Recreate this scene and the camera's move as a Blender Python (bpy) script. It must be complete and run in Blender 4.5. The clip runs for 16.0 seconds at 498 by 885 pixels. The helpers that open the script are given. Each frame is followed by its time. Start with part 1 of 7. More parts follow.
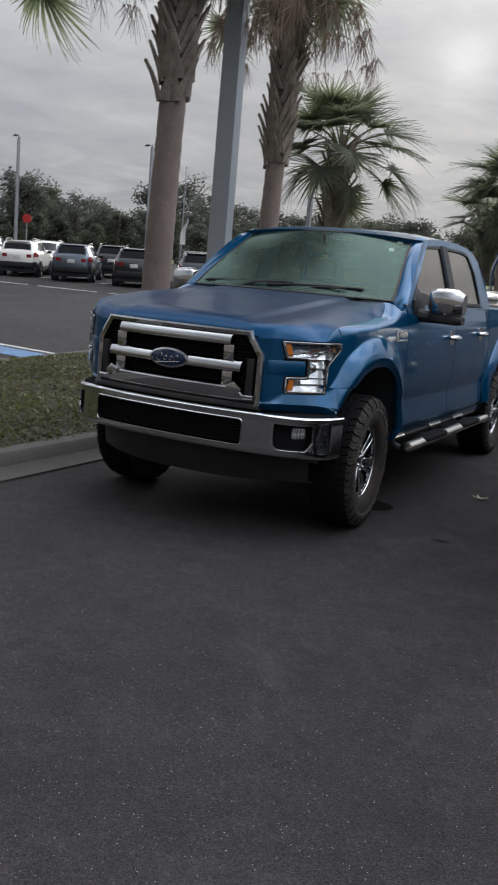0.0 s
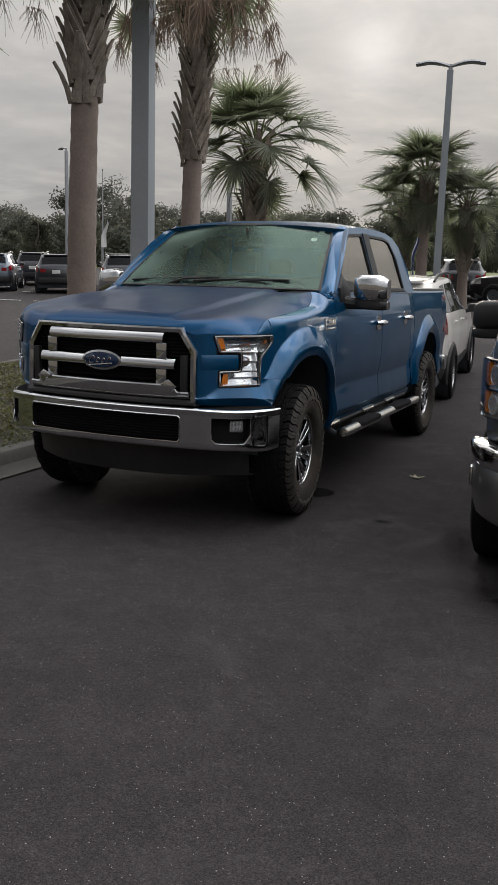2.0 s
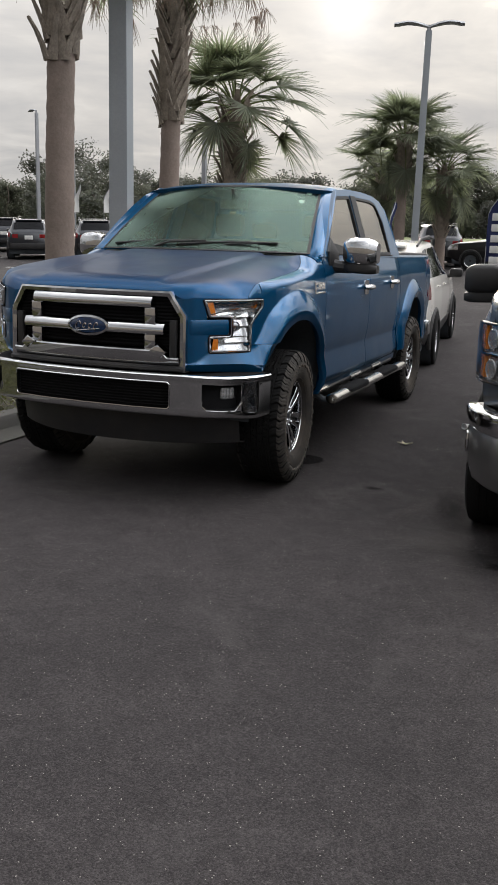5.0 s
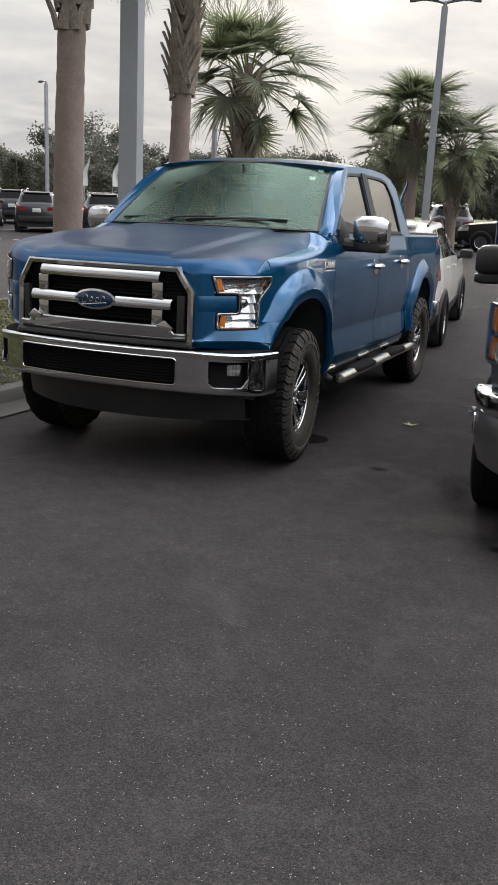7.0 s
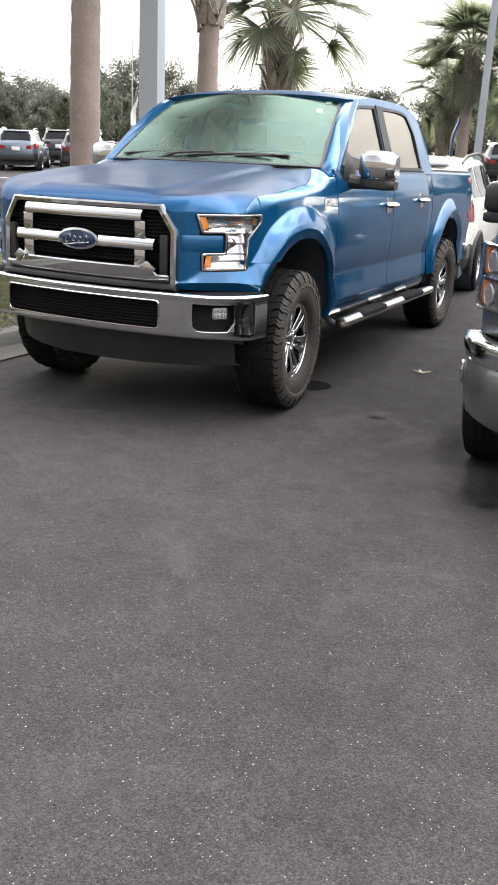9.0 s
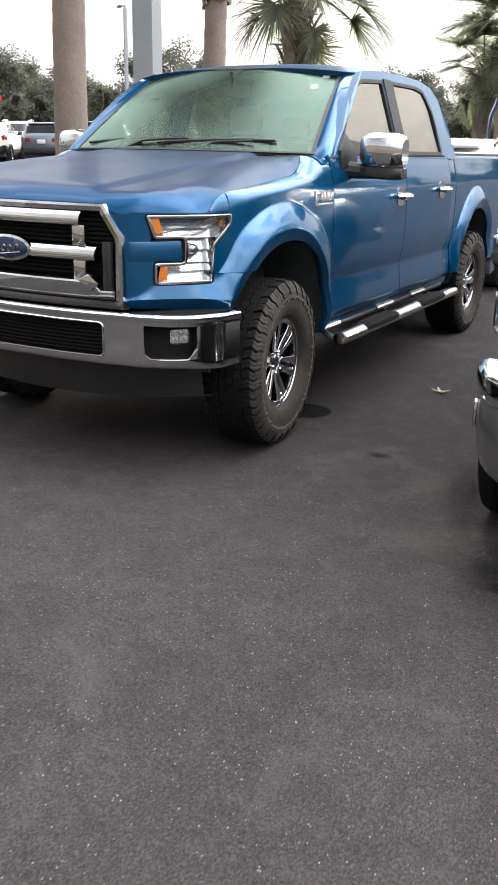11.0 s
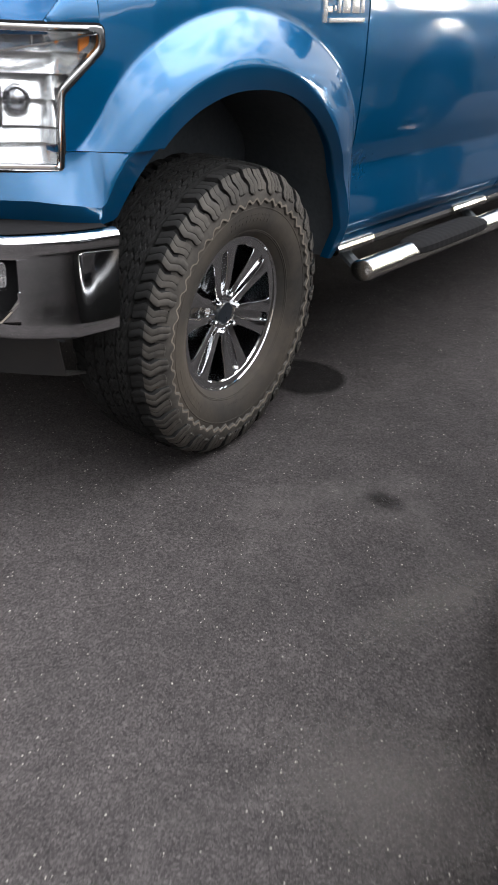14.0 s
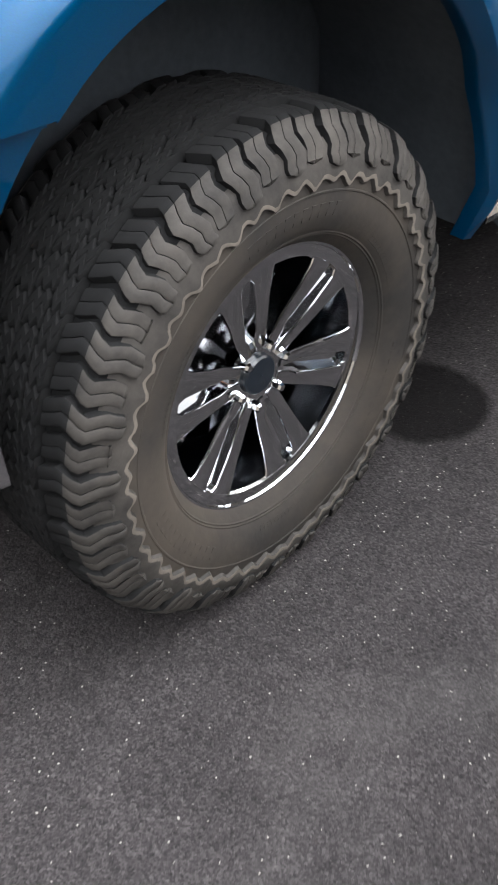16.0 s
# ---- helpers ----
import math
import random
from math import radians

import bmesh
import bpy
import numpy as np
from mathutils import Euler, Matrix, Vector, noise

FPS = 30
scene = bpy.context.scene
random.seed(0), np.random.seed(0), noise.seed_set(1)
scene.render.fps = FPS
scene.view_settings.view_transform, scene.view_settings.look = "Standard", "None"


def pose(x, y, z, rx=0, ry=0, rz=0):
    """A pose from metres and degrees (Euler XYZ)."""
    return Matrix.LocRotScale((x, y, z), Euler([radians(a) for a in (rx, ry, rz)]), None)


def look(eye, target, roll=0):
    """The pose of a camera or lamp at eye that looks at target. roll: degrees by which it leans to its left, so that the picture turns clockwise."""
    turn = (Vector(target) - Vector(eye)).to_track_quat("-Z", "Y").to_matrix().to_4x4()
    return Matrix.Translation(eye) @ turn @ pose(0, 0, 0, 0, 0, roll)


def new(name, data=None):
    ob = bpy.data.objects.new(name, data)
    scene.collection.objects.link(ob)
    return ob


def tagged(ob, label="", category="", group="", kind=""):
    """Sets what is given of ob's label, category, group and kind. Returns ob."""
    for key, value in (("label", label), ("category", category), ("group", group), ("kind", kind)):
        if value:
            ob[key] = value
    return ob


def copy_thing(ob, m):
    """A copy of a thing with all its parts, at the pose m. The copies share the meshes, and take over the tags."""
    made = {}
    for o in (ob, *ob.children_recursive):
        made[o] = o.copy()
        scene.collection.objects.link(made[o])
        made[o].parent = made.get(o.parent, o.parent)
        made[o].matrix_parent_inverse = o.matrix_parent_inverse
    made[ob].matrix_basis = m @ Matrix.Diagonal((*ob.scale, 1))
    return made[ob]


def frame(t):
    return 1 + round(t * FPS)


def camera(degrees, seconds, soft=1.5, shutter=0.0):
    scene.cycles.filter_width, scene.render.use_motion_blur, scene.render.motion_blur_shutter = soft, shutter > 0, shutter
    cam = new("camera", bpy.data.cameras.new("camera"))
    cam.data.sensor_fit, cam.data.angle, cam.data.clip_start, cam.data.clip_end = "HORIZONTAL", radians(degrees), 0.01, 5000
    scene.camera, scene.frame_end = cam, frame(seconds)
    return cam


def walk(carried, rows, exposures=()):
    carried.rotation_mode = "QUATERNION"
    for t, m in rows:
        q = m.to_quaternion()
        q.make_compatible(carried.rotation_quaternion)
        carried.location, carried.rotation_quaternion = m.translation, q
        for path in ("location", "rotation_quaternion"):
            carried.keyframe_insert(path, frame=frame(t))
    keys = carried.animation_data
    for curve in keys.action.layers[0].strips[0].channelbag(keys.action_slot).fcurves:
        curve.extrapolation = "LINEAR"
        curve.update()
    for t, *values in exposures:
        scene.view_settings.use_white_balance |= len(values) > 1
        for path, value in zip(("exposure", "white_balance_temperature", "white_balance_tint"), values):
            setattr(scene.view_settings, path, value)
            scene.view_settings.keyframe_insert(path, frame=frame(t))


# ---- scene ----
cam = camera(32.6, 16.0, soft=1.7, shutter=0.3)
PATH = [
    (0, (2.923, -5.263, 1.54), (1.989, -3.534, 1.166), 5.1),
    (0.5, (2.93, -5.288, 1.54), (2.082, -3.506, 1.213), 3.1),
    (1, (2.932, -5.3, 1.533), (2.153, -3.495, 1.166), 2.3),
    (1.5, (2.926, -5.295, 1.533), (2.162, -3.485, 1.16), 2.4),
    (2, (2.931, -5.308, 1.529), (2.13, -3.513, 1.157), 1.7),
    (2.5, (2.905, -5.323, 1.517), (2.117, -3.522, 1.149), 1.4),
    (3, (2.854, -5.315, 1.507), (2.066, -3.517, 1.127), 1.2),
    (3.5, (2.827, -5.289, 1.502), (2.052, -3.487, 1.115), 1.1),
    (4, (2.818, -5.271, 1.505), (2.056, -3.466, 1.1), 1.2),
    (6.5, (2.8, -5.267, 1.5), (2.066, -3.471, 1.013), 2.6),
    (7, (2.798, -5.256, 1.498), (2.056, -3.466, 1.004), 2.8),
    (7.5, (2.83, -5.265, 1.5), (2.078, -3.482, 0.997), 1.9),
    (8, (2.892, -5.244, 1.501), (2.083, -3.497, 0.959), 1.1),
    (8.5, (3.043, -5.1, 1.497), (2.145, -3.394, 0.964), 2.2),
    (9, (3.095, -4.96, 1.482), (2.259, -3.253, 0.86), 2.6),
    (9.5, (3.043, -4.786, 1.48), (2.206, -3.086, 0.842), 2.7),
    (9.7, (3.023, -4.713, 1.485), (2.193, -3.008, 0.851), 2.3),
    (11.8, (2.944, -3.393, 1.488), (1.945, -1.816, 0.77), 1.8),
    (12, (2.928, -3.256, 1.477), (1.913, -1.704, 0.726), 2.1),
    (12.5, (2.843, -2.964, 1.464), (1.85, -1.424, 0.664), 3.1),
    (13, (2.764, -2.619, 1.402), (1.707, -1.15, 0.551), 0.6),
    (13.5, (2.71, -2.236, 1.382), (1.616, -0.838, 0.461), 0.9),
    (14, (2.492, -1.882, 1.355), (1.437, -0.497, 0.372), 3.9),
    (14.5, (2.337, -1.563, 1.336), (1.236, -0.292, 0.254), 1.1),
    (15, (2.165, -1.308, 1.341), (1.031, -0.169, 0.152), 0.1),
    (15.5, (1.935, -1.08, 1.306), (0.865, 0.095, 0.091), -0.1),
    (16, (1.782, -0.751, 1.278), (0.641, 0.22, -0.047), -2.4),
]
EXPOSURES = [(0.0, -0.41, 6050, 10), (0.5, -0.74, 6400, 10), (1.0, -0.49, 6500, 10), (3.0, -0.37, 6500, 10), (4.0, -0.19, 6500, 10), (6.5, 0.25, 6500, 10), (7.5, 0.16, 6500, 10), (8.0, 0.57, 6500, 10), (8.5, 0.23, 6500, 10), (9.0, 1.33, 6500, 10), (9.7, 1.33, 6500, 10), (12.0, 0.97, 6500, 10), (12.5, 1.38, 6500, 10), (13.5, 1.53, 6500, 10), (14.5, 1.08, 6400, 10), (15.0, 1.03, 6300, 10), (15.5, 1.78, 6300, 10), (16.0, 1.68, 6300, 10)]
walk(cam, [(t, look(eye, target, roll)) for t, eye, target, roll in PATH], EXPOSURES)

# ---- light: a cloudy late afternoon, the sun low behind cloud ----
SUN_ELEVATION, SUN_AZIMUTH = radians(14), radians(-17)
SUN_WAY = Vector((math.sin(SUN_AZIMUTH) * math.cos(SUN_ELEVATION), math.cos(SUN_AZIMUTH) * math.cos(SUN_ELEVATION), math.sin(SUN_ELEVATION)))

sun = new("sun", bpy.data.lights.new("sun", "SUN"))
sun.data.energy, sun.data.angle, sun.data.color = 2.0, radians(12), (1.0, 0.93, 0.82)
sun.matrix_world = look((0, 0, 30), Vector((0, 0, 30)) - SUN_WAY)


class Nodes:
    """A short way to write node trees."""

    def __init__(self, tree):
        self.tree = tree
        tree.nodes.clear()

    def add(self, kind, **given):
        node = self.tree.nodes.new(kind)
        for key, value in given.items():
            if key in node.inputs:
                self.set(node.inputs[key], value)
            else:
                setattr(node, key, value)
        return node

    def set(self, socket, value):
        if isinstance(value, bpy.types.NodeSocket):
            self.tree.links.new(value, socket)
        elif isinstance(value, bpy.types.Node):
            self.tree.links.new(value.outputs[0], socket)
        else:
            socket.default_value = value

    def math(self, op, a, b=0.0, clamp=False):
        node = self.tree.nodes.new("ShaderNodeMath")
        node.operation, node.use_clamp = op, clamp
        self.set(node.inputs[0], a)
        self.set(node.inputs[1], b)
        return node.outputs[0]

    def ramp(self, fac, stops, mode="LINEAR"):
        node = self.tree.nodes.new("ShaderNodeValToRGB")
        node.color_ramp.interpolation = mode
        els = node.color_ramp.elements
        while len(els) < len(stops):
            els.new(0.5)
        for el, (pos, col) in zip(els, stops):
            el.position = pos
            el.color = (col, col, col, 1) if isinstance(col, (int, float)) else (*col, 1)
        self.set(node.inputs[0], fac)
        return node.outputs[0]

    def noise(self, vector, scale, detail=4.0, rough=0.55, distort=0.0):
        return self.add("ShaderNodeTexNoise", Vector=vector, Scale=scale, Detail=detail, Roughness=rough, Distortion=distort).outputs[0]

    def mix(self, fac, a, b, kind="MIX"):
        node = self.tree.nodes.new("ShaderNodeMix")
        node.data_type, node.blend_type = "RGBA", kind
        for n, v in ((0, fac), (6, a), (7, b)):
            if isinstance(v, tuple) and len(v) == 3:
                v = (*v, 1)
            self.set(node.inputs[n], v)
        return node.outputs[2]


def make_world():
    world = bpy.data.worlds.new("cloudy sky")
    world.use_nodes = True
    scene.world = world
    n = Nodes(world.node_tree)
    way = n.add("ShaderNodeTexCoord").outputs["Generated"]
    sky = n.add("ShaderNodeTexSky", sky_type="NISHITA", sun_disc=False, sun_elevation=SUN_ELEVATION, sun_rotation=SUN_AZIMUTH)
    split = n.add("ShaderNodeSeparateXYZ", Vector=way)
    # cloud deck: the direction laid onto a flat layer, so that clouds crowd towards the horizon
    up = n.math("MAXIMUM", split.outputs[2], 0.0)
    inv = n.math("DIVIDE", 1.0, n.math("ADD", up, 0.12))
    flat = n.add("ShaderNodeCombineXYZ", X=n.math("MULTIPLY", split.outputs[0], inv), Y=n.math("MULTIPLY", split.outputs[1], inv), Z=0.0)
    big = n.noise(flat, 1.1, 6, 0.58, 0.5)
    fine = n.noise(flat, 2.6, 5, 0.55, 0.6)
    body = n.math("ADD", n.math("MULTIPLY", big, 0.65), n.math("MULTIPLY", fine, 0.35))
    cover = n.math("ADD", n.ramp(body, [(0.33, 0.0), (0.47, 1.0)]), n.ramp(up, [(0.10, 1.0), (0.35, 0.0)]), True)
    # the glow of the sun behind the cloud
    near = n.add("ShaderNodeVectorMath", operation="DOT_PRODUCT")
    n.set(near.inputs[0], way)
    near.inputs[1].default_value = SUN_WAY
    glow = n.math("POWER", n.math("MAXIMUM", near.outputs["Value"], 0.0), 10.0)
    core = n.math("POWER", n.math("MAXIMUM", near.outputs["Value"], 0.0), 90.0)
    disc = n.math("POWER", n.math("MAXIMUM", near.outputs["Value"], 0.0), 1800.0)
    shade = n.ramp(body, [(0.36, (0.72, 0.717, 0.715)), (0.46, (0.615, 0.614, 0.618)), (0.55, (0.54, 0.545, 0.56)), (0.66, (0.46, 0.47, 0.50))])
    # an overcast sky is brighter overhead than at the horizon
    dome = n.math("ADD", 0.66, n.math("MULTIPLY", up, 1.62))
    lit = n.math("ADD", n.math("ADD", dome, n.math("MULTIPLY", glow, 0.30)), n.math("ADD", n.math("MULTIPLY", core, 0.22), n.math("MULTIPLY", disc, 0.6)))
    # overhead the deck breaks into bright billows and duller folds
    billow = n.mix(n.ramp(up, [(0.32, 0.0), (0.62, 1.0)]), (1.0, 1.0, 1.0, 1), n.ramp(body, [(0.42, (2.3, 2.3, 2.3)), (0.55, (0.95, 0.95, 0.97))]))
    # high up, the side of the sky towards the sun is the brighter one
    toward = n.math("MULTIPLY", n.math("MULTIPLY", split.outputs[1], 0.75), n.ramp(up, [(0.25, 0.0), (0.55, 1.0)]))
    south = n.math("MULTIPLY", n.math("MINIMUM", split.outputs[1], 0.0), 0.30)
    east = n.math("MULTIPLY", n.math("MULTIPLY", n.math("MAXIMUM", split.outputs[0], 0.0), 1.2), n.ramp(up, [(0.14, 0.0), (0.46, 1.0)]))
    lit = n.math("MULTIPLY", lit, n.math("ADD", n.math("ADD", 1.0, east), n.math("ADD", toward, south)))
    cloud = n.mix(1.0, n.mix(1.0, shade, billow, "MULTIPLY"), lit, "MULTIPLY")
    warm = n.mix(n.math("MULTIPLY", glow, 0.8, True), (1.0, 1.0, 1.0), (1.0, 0.93, 0.83))
    cloud = n.mix(1.0, cloud, warm, "MULTIPLY")
    clear = n.mix(1.0, sky.outputs[0], (0.075, 0.075, 0.075), "MULTIPLY")
    n.set(n.add("ShaderNodeOutputWorld").inputs[0], n.add("ShaderNodeBackground", Color=n.mix(cover, clear, cloud), Strength=1.0))


make_world()

# ---- materials ----


def material(name):
    mat = bpy.data.materials.new(name)
    mat.use_nodes = True
    n = Nodes(mat.node_tree)
    place = n.add("ShaderNodeTexCoord").outputs["Object"]
    out = n.add("ShaderNodeOutputMaterial")
    bsdf = n.add("ShaderNodeBsdfPrincipled")
    n.set(out.inputs[0], bsdf)
    return mat, n, place, bsdf


def bump(n, bsdf, height, distance, strength=1.0):
    node = n.add("ShaderNodeBump", Strength=strength, Distance=distance, Height=height)
    n.set(bsdf.inputs["Normal"], node)


def surface(name, colour, rough=0.5, metal=0.0, vary=0.15, scale=6.0, fine=60.0, relief=0.0, coat=0.0, spec=0.5, dust=None):
    """A plain surface whose colour and roughness vary at two scales."""
    mat, n, place, bsdf = material(name)
    coarse, grain = n.noise(place, scale), n.noise(place, fine, 3)
    both = n.math("ADD", n.math("MULTIPLY", coarse, 0.6), n.math("MULTIPLY", grain, 0.4))
    col = n.ramp(both, [(0.3, tuple(c * (1 - vary) for c in colour)), (0.7, tuple(min(1, c * (1 + vary)) for c in colour))])
    if dust:
        col = n.mix(n.ramp(n.noise(place, scale * 0.7, 6, 0.65), [(0.45, 0.0), (0.75, dust[1])]), col, dust[0])
    n.set(bsdf.inputs["Base Color"], col)
    n.set(bsdf.inputs["Roughness"], n.ramp(both, [(0.3, max(0.02, rough * 0.85)), (0.7, min(1, rough * 1.15))]))
    bsdf.inputs["Metallic"].default_value = metal
    bsdf.inputs["Coat Weight"].default_value = coat
    bsdf.inputs["Coat Roughness"].default_value = 0.04
    bsdf.inputs["Specular IOR Level"].default_value = spec
    if relief:
        bump(n, bsdf, grain, relief)
    return mat


def tread_rubber():
    """Tyre rubber with tan dust worn onto its edges."""
    mat, n, place, bsdf = material("dusty tread rubber")
    grime = n.noise(place, 9.0, 6, 0.65)
    col = n.ramp(n.noise(place, 60.0), [(0.3, (0.016, 0.015, 0.014)), (0.7, (0.034, 0.031, 0.028))])
    col = n.mix(n.ramp(grime, [(0.35, 0.10), (0.7, 0.80)]), col, (0.082, 0.073, 0.063))
    n.set(bsdf.inputs["Base Color"], col)
    bsdf.inputs["Roughness"].default_value = 0.75
    bsdf.inputs["Specular IOR Level"].default_value = 0.3
    bump(n, bsdf, n.noise(place, 120.0, 3), 0.0006)
    return mat


def car_paint(name, colour, metal=0.55, rough=0.32, coat=1.0, haze=0.0, spec=0.5, edge=(1.0, 1.0, 1.0), gloss=1.6, dust=0.0):
    mat, n, place, bsdf = material(name)
    flake = n.add("ShaderNodeTexVoronoi", Vector=place, Scale=900.0).outputs["Color"]
    film = n.noise(place, 2.2, 6, 0.6)
    col = n.mix(0.10, (*colour, 1), flake, "OVERLAY")
    col = n.mix(n.ramp(film, [(0.50, 0.0), (0.85, 0.03)]), col, (0.25, 0.24, 0.22, 1))
    lies = 0.0
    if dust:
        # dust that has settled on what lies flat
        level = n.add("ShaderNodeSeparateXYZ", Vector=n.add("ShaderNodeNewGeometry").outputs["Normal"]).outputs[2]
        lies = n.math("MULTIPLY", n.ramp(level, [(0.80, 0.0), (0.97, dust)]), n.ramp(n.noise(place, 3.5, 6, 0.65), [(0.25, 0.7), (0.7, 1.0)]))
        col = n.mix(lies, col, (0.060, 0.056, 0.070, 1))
    n.set(bsdf.inputs["Base Color"], col)
    n.set(bsdf.inputs["Roughness"], n.ramp(film, [(0.3, rough * 0.9), (0.7, rough * 1.2)]))
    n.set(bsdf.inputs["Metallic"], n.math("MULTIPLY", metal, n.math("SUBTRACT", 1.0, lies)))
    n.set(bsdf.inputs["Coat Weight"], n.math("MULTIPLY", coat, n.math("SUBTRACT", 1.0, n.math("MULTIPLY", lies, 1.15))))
    bsdf.inputs["Coat IOR"].default_value = gloss
    bsdf.inputs["Specular IOR Level"].default_value = spec
    bsdf.inputs["Specular Tint"].default_value = (*edge, 1)
    n.set(bsdf.inputs["Coat Roughness"], n.ramp(film, [(0.35, 0.012 + haze), (0.75, 0.05 + haze)]))
    return mat


def glass(name, tint, rough=0.01, r0=0.04, gloss=(0.95, 0.97, 1.0)):
    """A thin pane: tinted see-through, with the gloss of glass."""
    mat, n, place, bsdf = material(name)
    n.tree.nodes.remove(bsdf)
    clear = n.add("ShaderNodeBsdfTransparent", Color=(*tint, 1))
    film = n.ramp(n.noise(place, 3.0, 5), [(0.4, rough), (0.75, rough + 0.05)])
    shine = n.add("ShaderNodeBsdfGlossy", Color=(*gloss, 1), Roughness=film)
    facing = n.add("ShaderNodeLayerWeight", Blend=0.5).outputs["Facing"]
    fac = n.math("ADD", r0, n.math("MULTIPLY", n.math("POWER", facing, 5.0), 1.0 - r0))
    mixed = n.add("ShaderNodeMixShader")
    n.set(mixed.inputs[0], fac)
    n.set(mixed.inputs[1], clear)
    n.set(mixed.inputs[2], shine)
    out = [k for k in n.tree.nodes if k.bl_idname == "ShaderNodeOutputMaterial"][0]
    n.set(out.inputs[0], mixed)
    return mat


def asphalt_material():
    mat, n, place, bsdf = material("asphalt")
    stones = n.add("ShaderNodeTexVoronoi", Vector=place, Scale=225.0)
    small = n.add("ShaderNodeTexVoronoi", Vector=place, Scale=330.0)
    pick = n.add("ShaderNodeSeparateColor", Color=stones.outputs["Color"])
    pick2 = n.add("ShaderNodeSeparateColor", Color=small.outputs["Color"])
    patch, mid = n.noise(place, 0.35, 6, 0.6), n.noise(place, 2.2, 5, 0.6)
    base = n.ramp(patch, [(0.32, (0.034, 0.0308, 0.0312)), (0.68, (0.054, 0.0488, 0.0492))])
    base = n.mix(n.ramp(mid, [(0.35, 0.0), (0.7, 0.45)]), base, (0.064, 0.0575, 0.0575, 1))
    tone = n.ramp(pick.outputs[0], [(0.0, 0.62), (0.5, 0.93), (0.88, 1.17), (1.0, 1.48)])
    base = n.mix(1.0, base, tone, "MULTIPLY")
    base = n.mix(1.0, base, n.ramp(pick2.outputs[0], [(0.0, 0.72), (1.0, 1.28)]), "MULTIPLY")
    base = n.mix(1.0, base, n.ramp(n.noise(place, 42.0, 4, 0.75), [(0.30, 0.84), (0.52, 1.0), (0.72, 1.16)]), "MULTIPLY")
    base = n.mix(1.0, base, n.ramp(n.noise(place, 7.0, 5, 0.65, 0.6), [(0.32, 0.84), (0.52, 1.0), (0.70, 1.14)]), "MULTIPLY")
    speck = n.math("GREATER_THAN", pick2.outputs[1], 0.9975)
    base = n.mix(n.math("MULTIPLY", speck, 0.8), base, (0.36, 0.34, 0.31, 1))
    # dried runs of dirty water beside the parked trucks
    runs = n.ramp(n.noise(place, 1.1, 7, 0.68, 1.2), [(0.56, 0.0), (0.70, 0.5)])
    base = n.mix(n.math("MULTIPLY", runs, 0.35), base, (0.13, 0.122, 0.118, 1))
    n.set(bsdf.inputs["Base Color"], base)
    n.set(bsdf.inputs["Roughness"], n.ramp(mid, [(0.3, 0.86), (0.7, 0.98)]))
    bsdf.inputs["Specular IOR Level"].default_value = 0.12
    h = n.math("ADD", n.math("MULTIPLY", stones.outputs["Distance"], -0.8), n.math("MULTIPLY", n.noise(place, 45.0, 4), 0.7))
    h = n.math("ADD", h, n.math("MULTIPLY", small.outputs["Distance"], -0.3))
    bump(n, bsdf, h, 0.005, 0.4)
    return mat


def leaf_material(name, colour, vary=0.45):
    mat, n, place, bsdf = material(name)
    rnd = n.add("ShaderNodeNewGeometry").outputs["Random Per Island"]
    own = n.add("ShaderNodeObjectInfo").outputs["Random"]
    col = n.ramp(rnd, [(0.0, tuple(c * (1 - vary) for c in colour)), (0.75, colour), (1.0, tuple(c * (1 + vary) for c in colour))])
    col = n.mix(1.0, col, n.ramp(own, [(0.0, 0.65), (1.0, 1.35)]), "MULTIPLY")
    col = n.mix(n.ramp(n.noise(place, 9.0), [(0.55, 0.0), (0.8, 0.4)]), col, (0.16, 0.12, 0.05, 1))
    n.set(bsdf.inputs["Base Color"], col)
    bsdf.inputs["Roughness"].default_value = 0.5
    soft = n.add("ShaderNodeBsdfTranslucent", Color=n.mix(1.0, col, (1.6, 1.65, 1.4), "MULTIPLY"))
    mixed = n.add("ShaderNodeMixShader", Fac=0.5)
    n.set(mixed.inputs[1], bsdf)
    n.set(mixed.inputs[2], soft)
    out = [k for k in n.tree.nodes if k.bl_idname == "ShaderNodeOutputMaterial"][0]
    n.set(out.inputs[0], mixed)
    return mat


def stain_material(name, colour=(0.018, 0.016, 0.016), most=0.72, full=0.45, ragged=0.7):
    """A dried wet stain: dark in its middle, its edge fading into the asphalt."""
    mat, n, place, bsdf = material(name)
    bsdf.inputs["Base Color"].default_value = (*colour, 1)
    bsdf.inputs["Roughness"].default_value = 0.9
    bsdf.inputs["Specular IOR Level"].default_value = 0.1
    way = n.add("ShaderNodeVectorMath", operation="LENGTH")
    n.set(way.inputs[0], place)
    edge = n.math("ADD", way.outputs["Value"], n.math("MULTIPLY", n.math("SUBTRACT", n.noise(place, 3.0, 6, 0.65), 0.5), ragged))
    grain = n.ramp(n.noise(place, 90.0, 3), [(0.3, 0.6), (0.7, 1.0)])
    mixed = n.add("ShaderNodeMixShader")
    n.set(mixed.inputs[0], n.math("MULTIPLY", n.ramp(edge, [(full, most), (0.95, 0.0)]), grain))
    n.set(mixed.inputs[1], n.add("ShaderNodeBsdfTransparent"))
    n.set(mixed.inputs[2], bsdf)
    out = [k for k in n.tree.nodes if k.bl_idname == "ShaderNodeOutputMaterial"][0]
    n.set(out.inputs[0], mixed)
    return mat


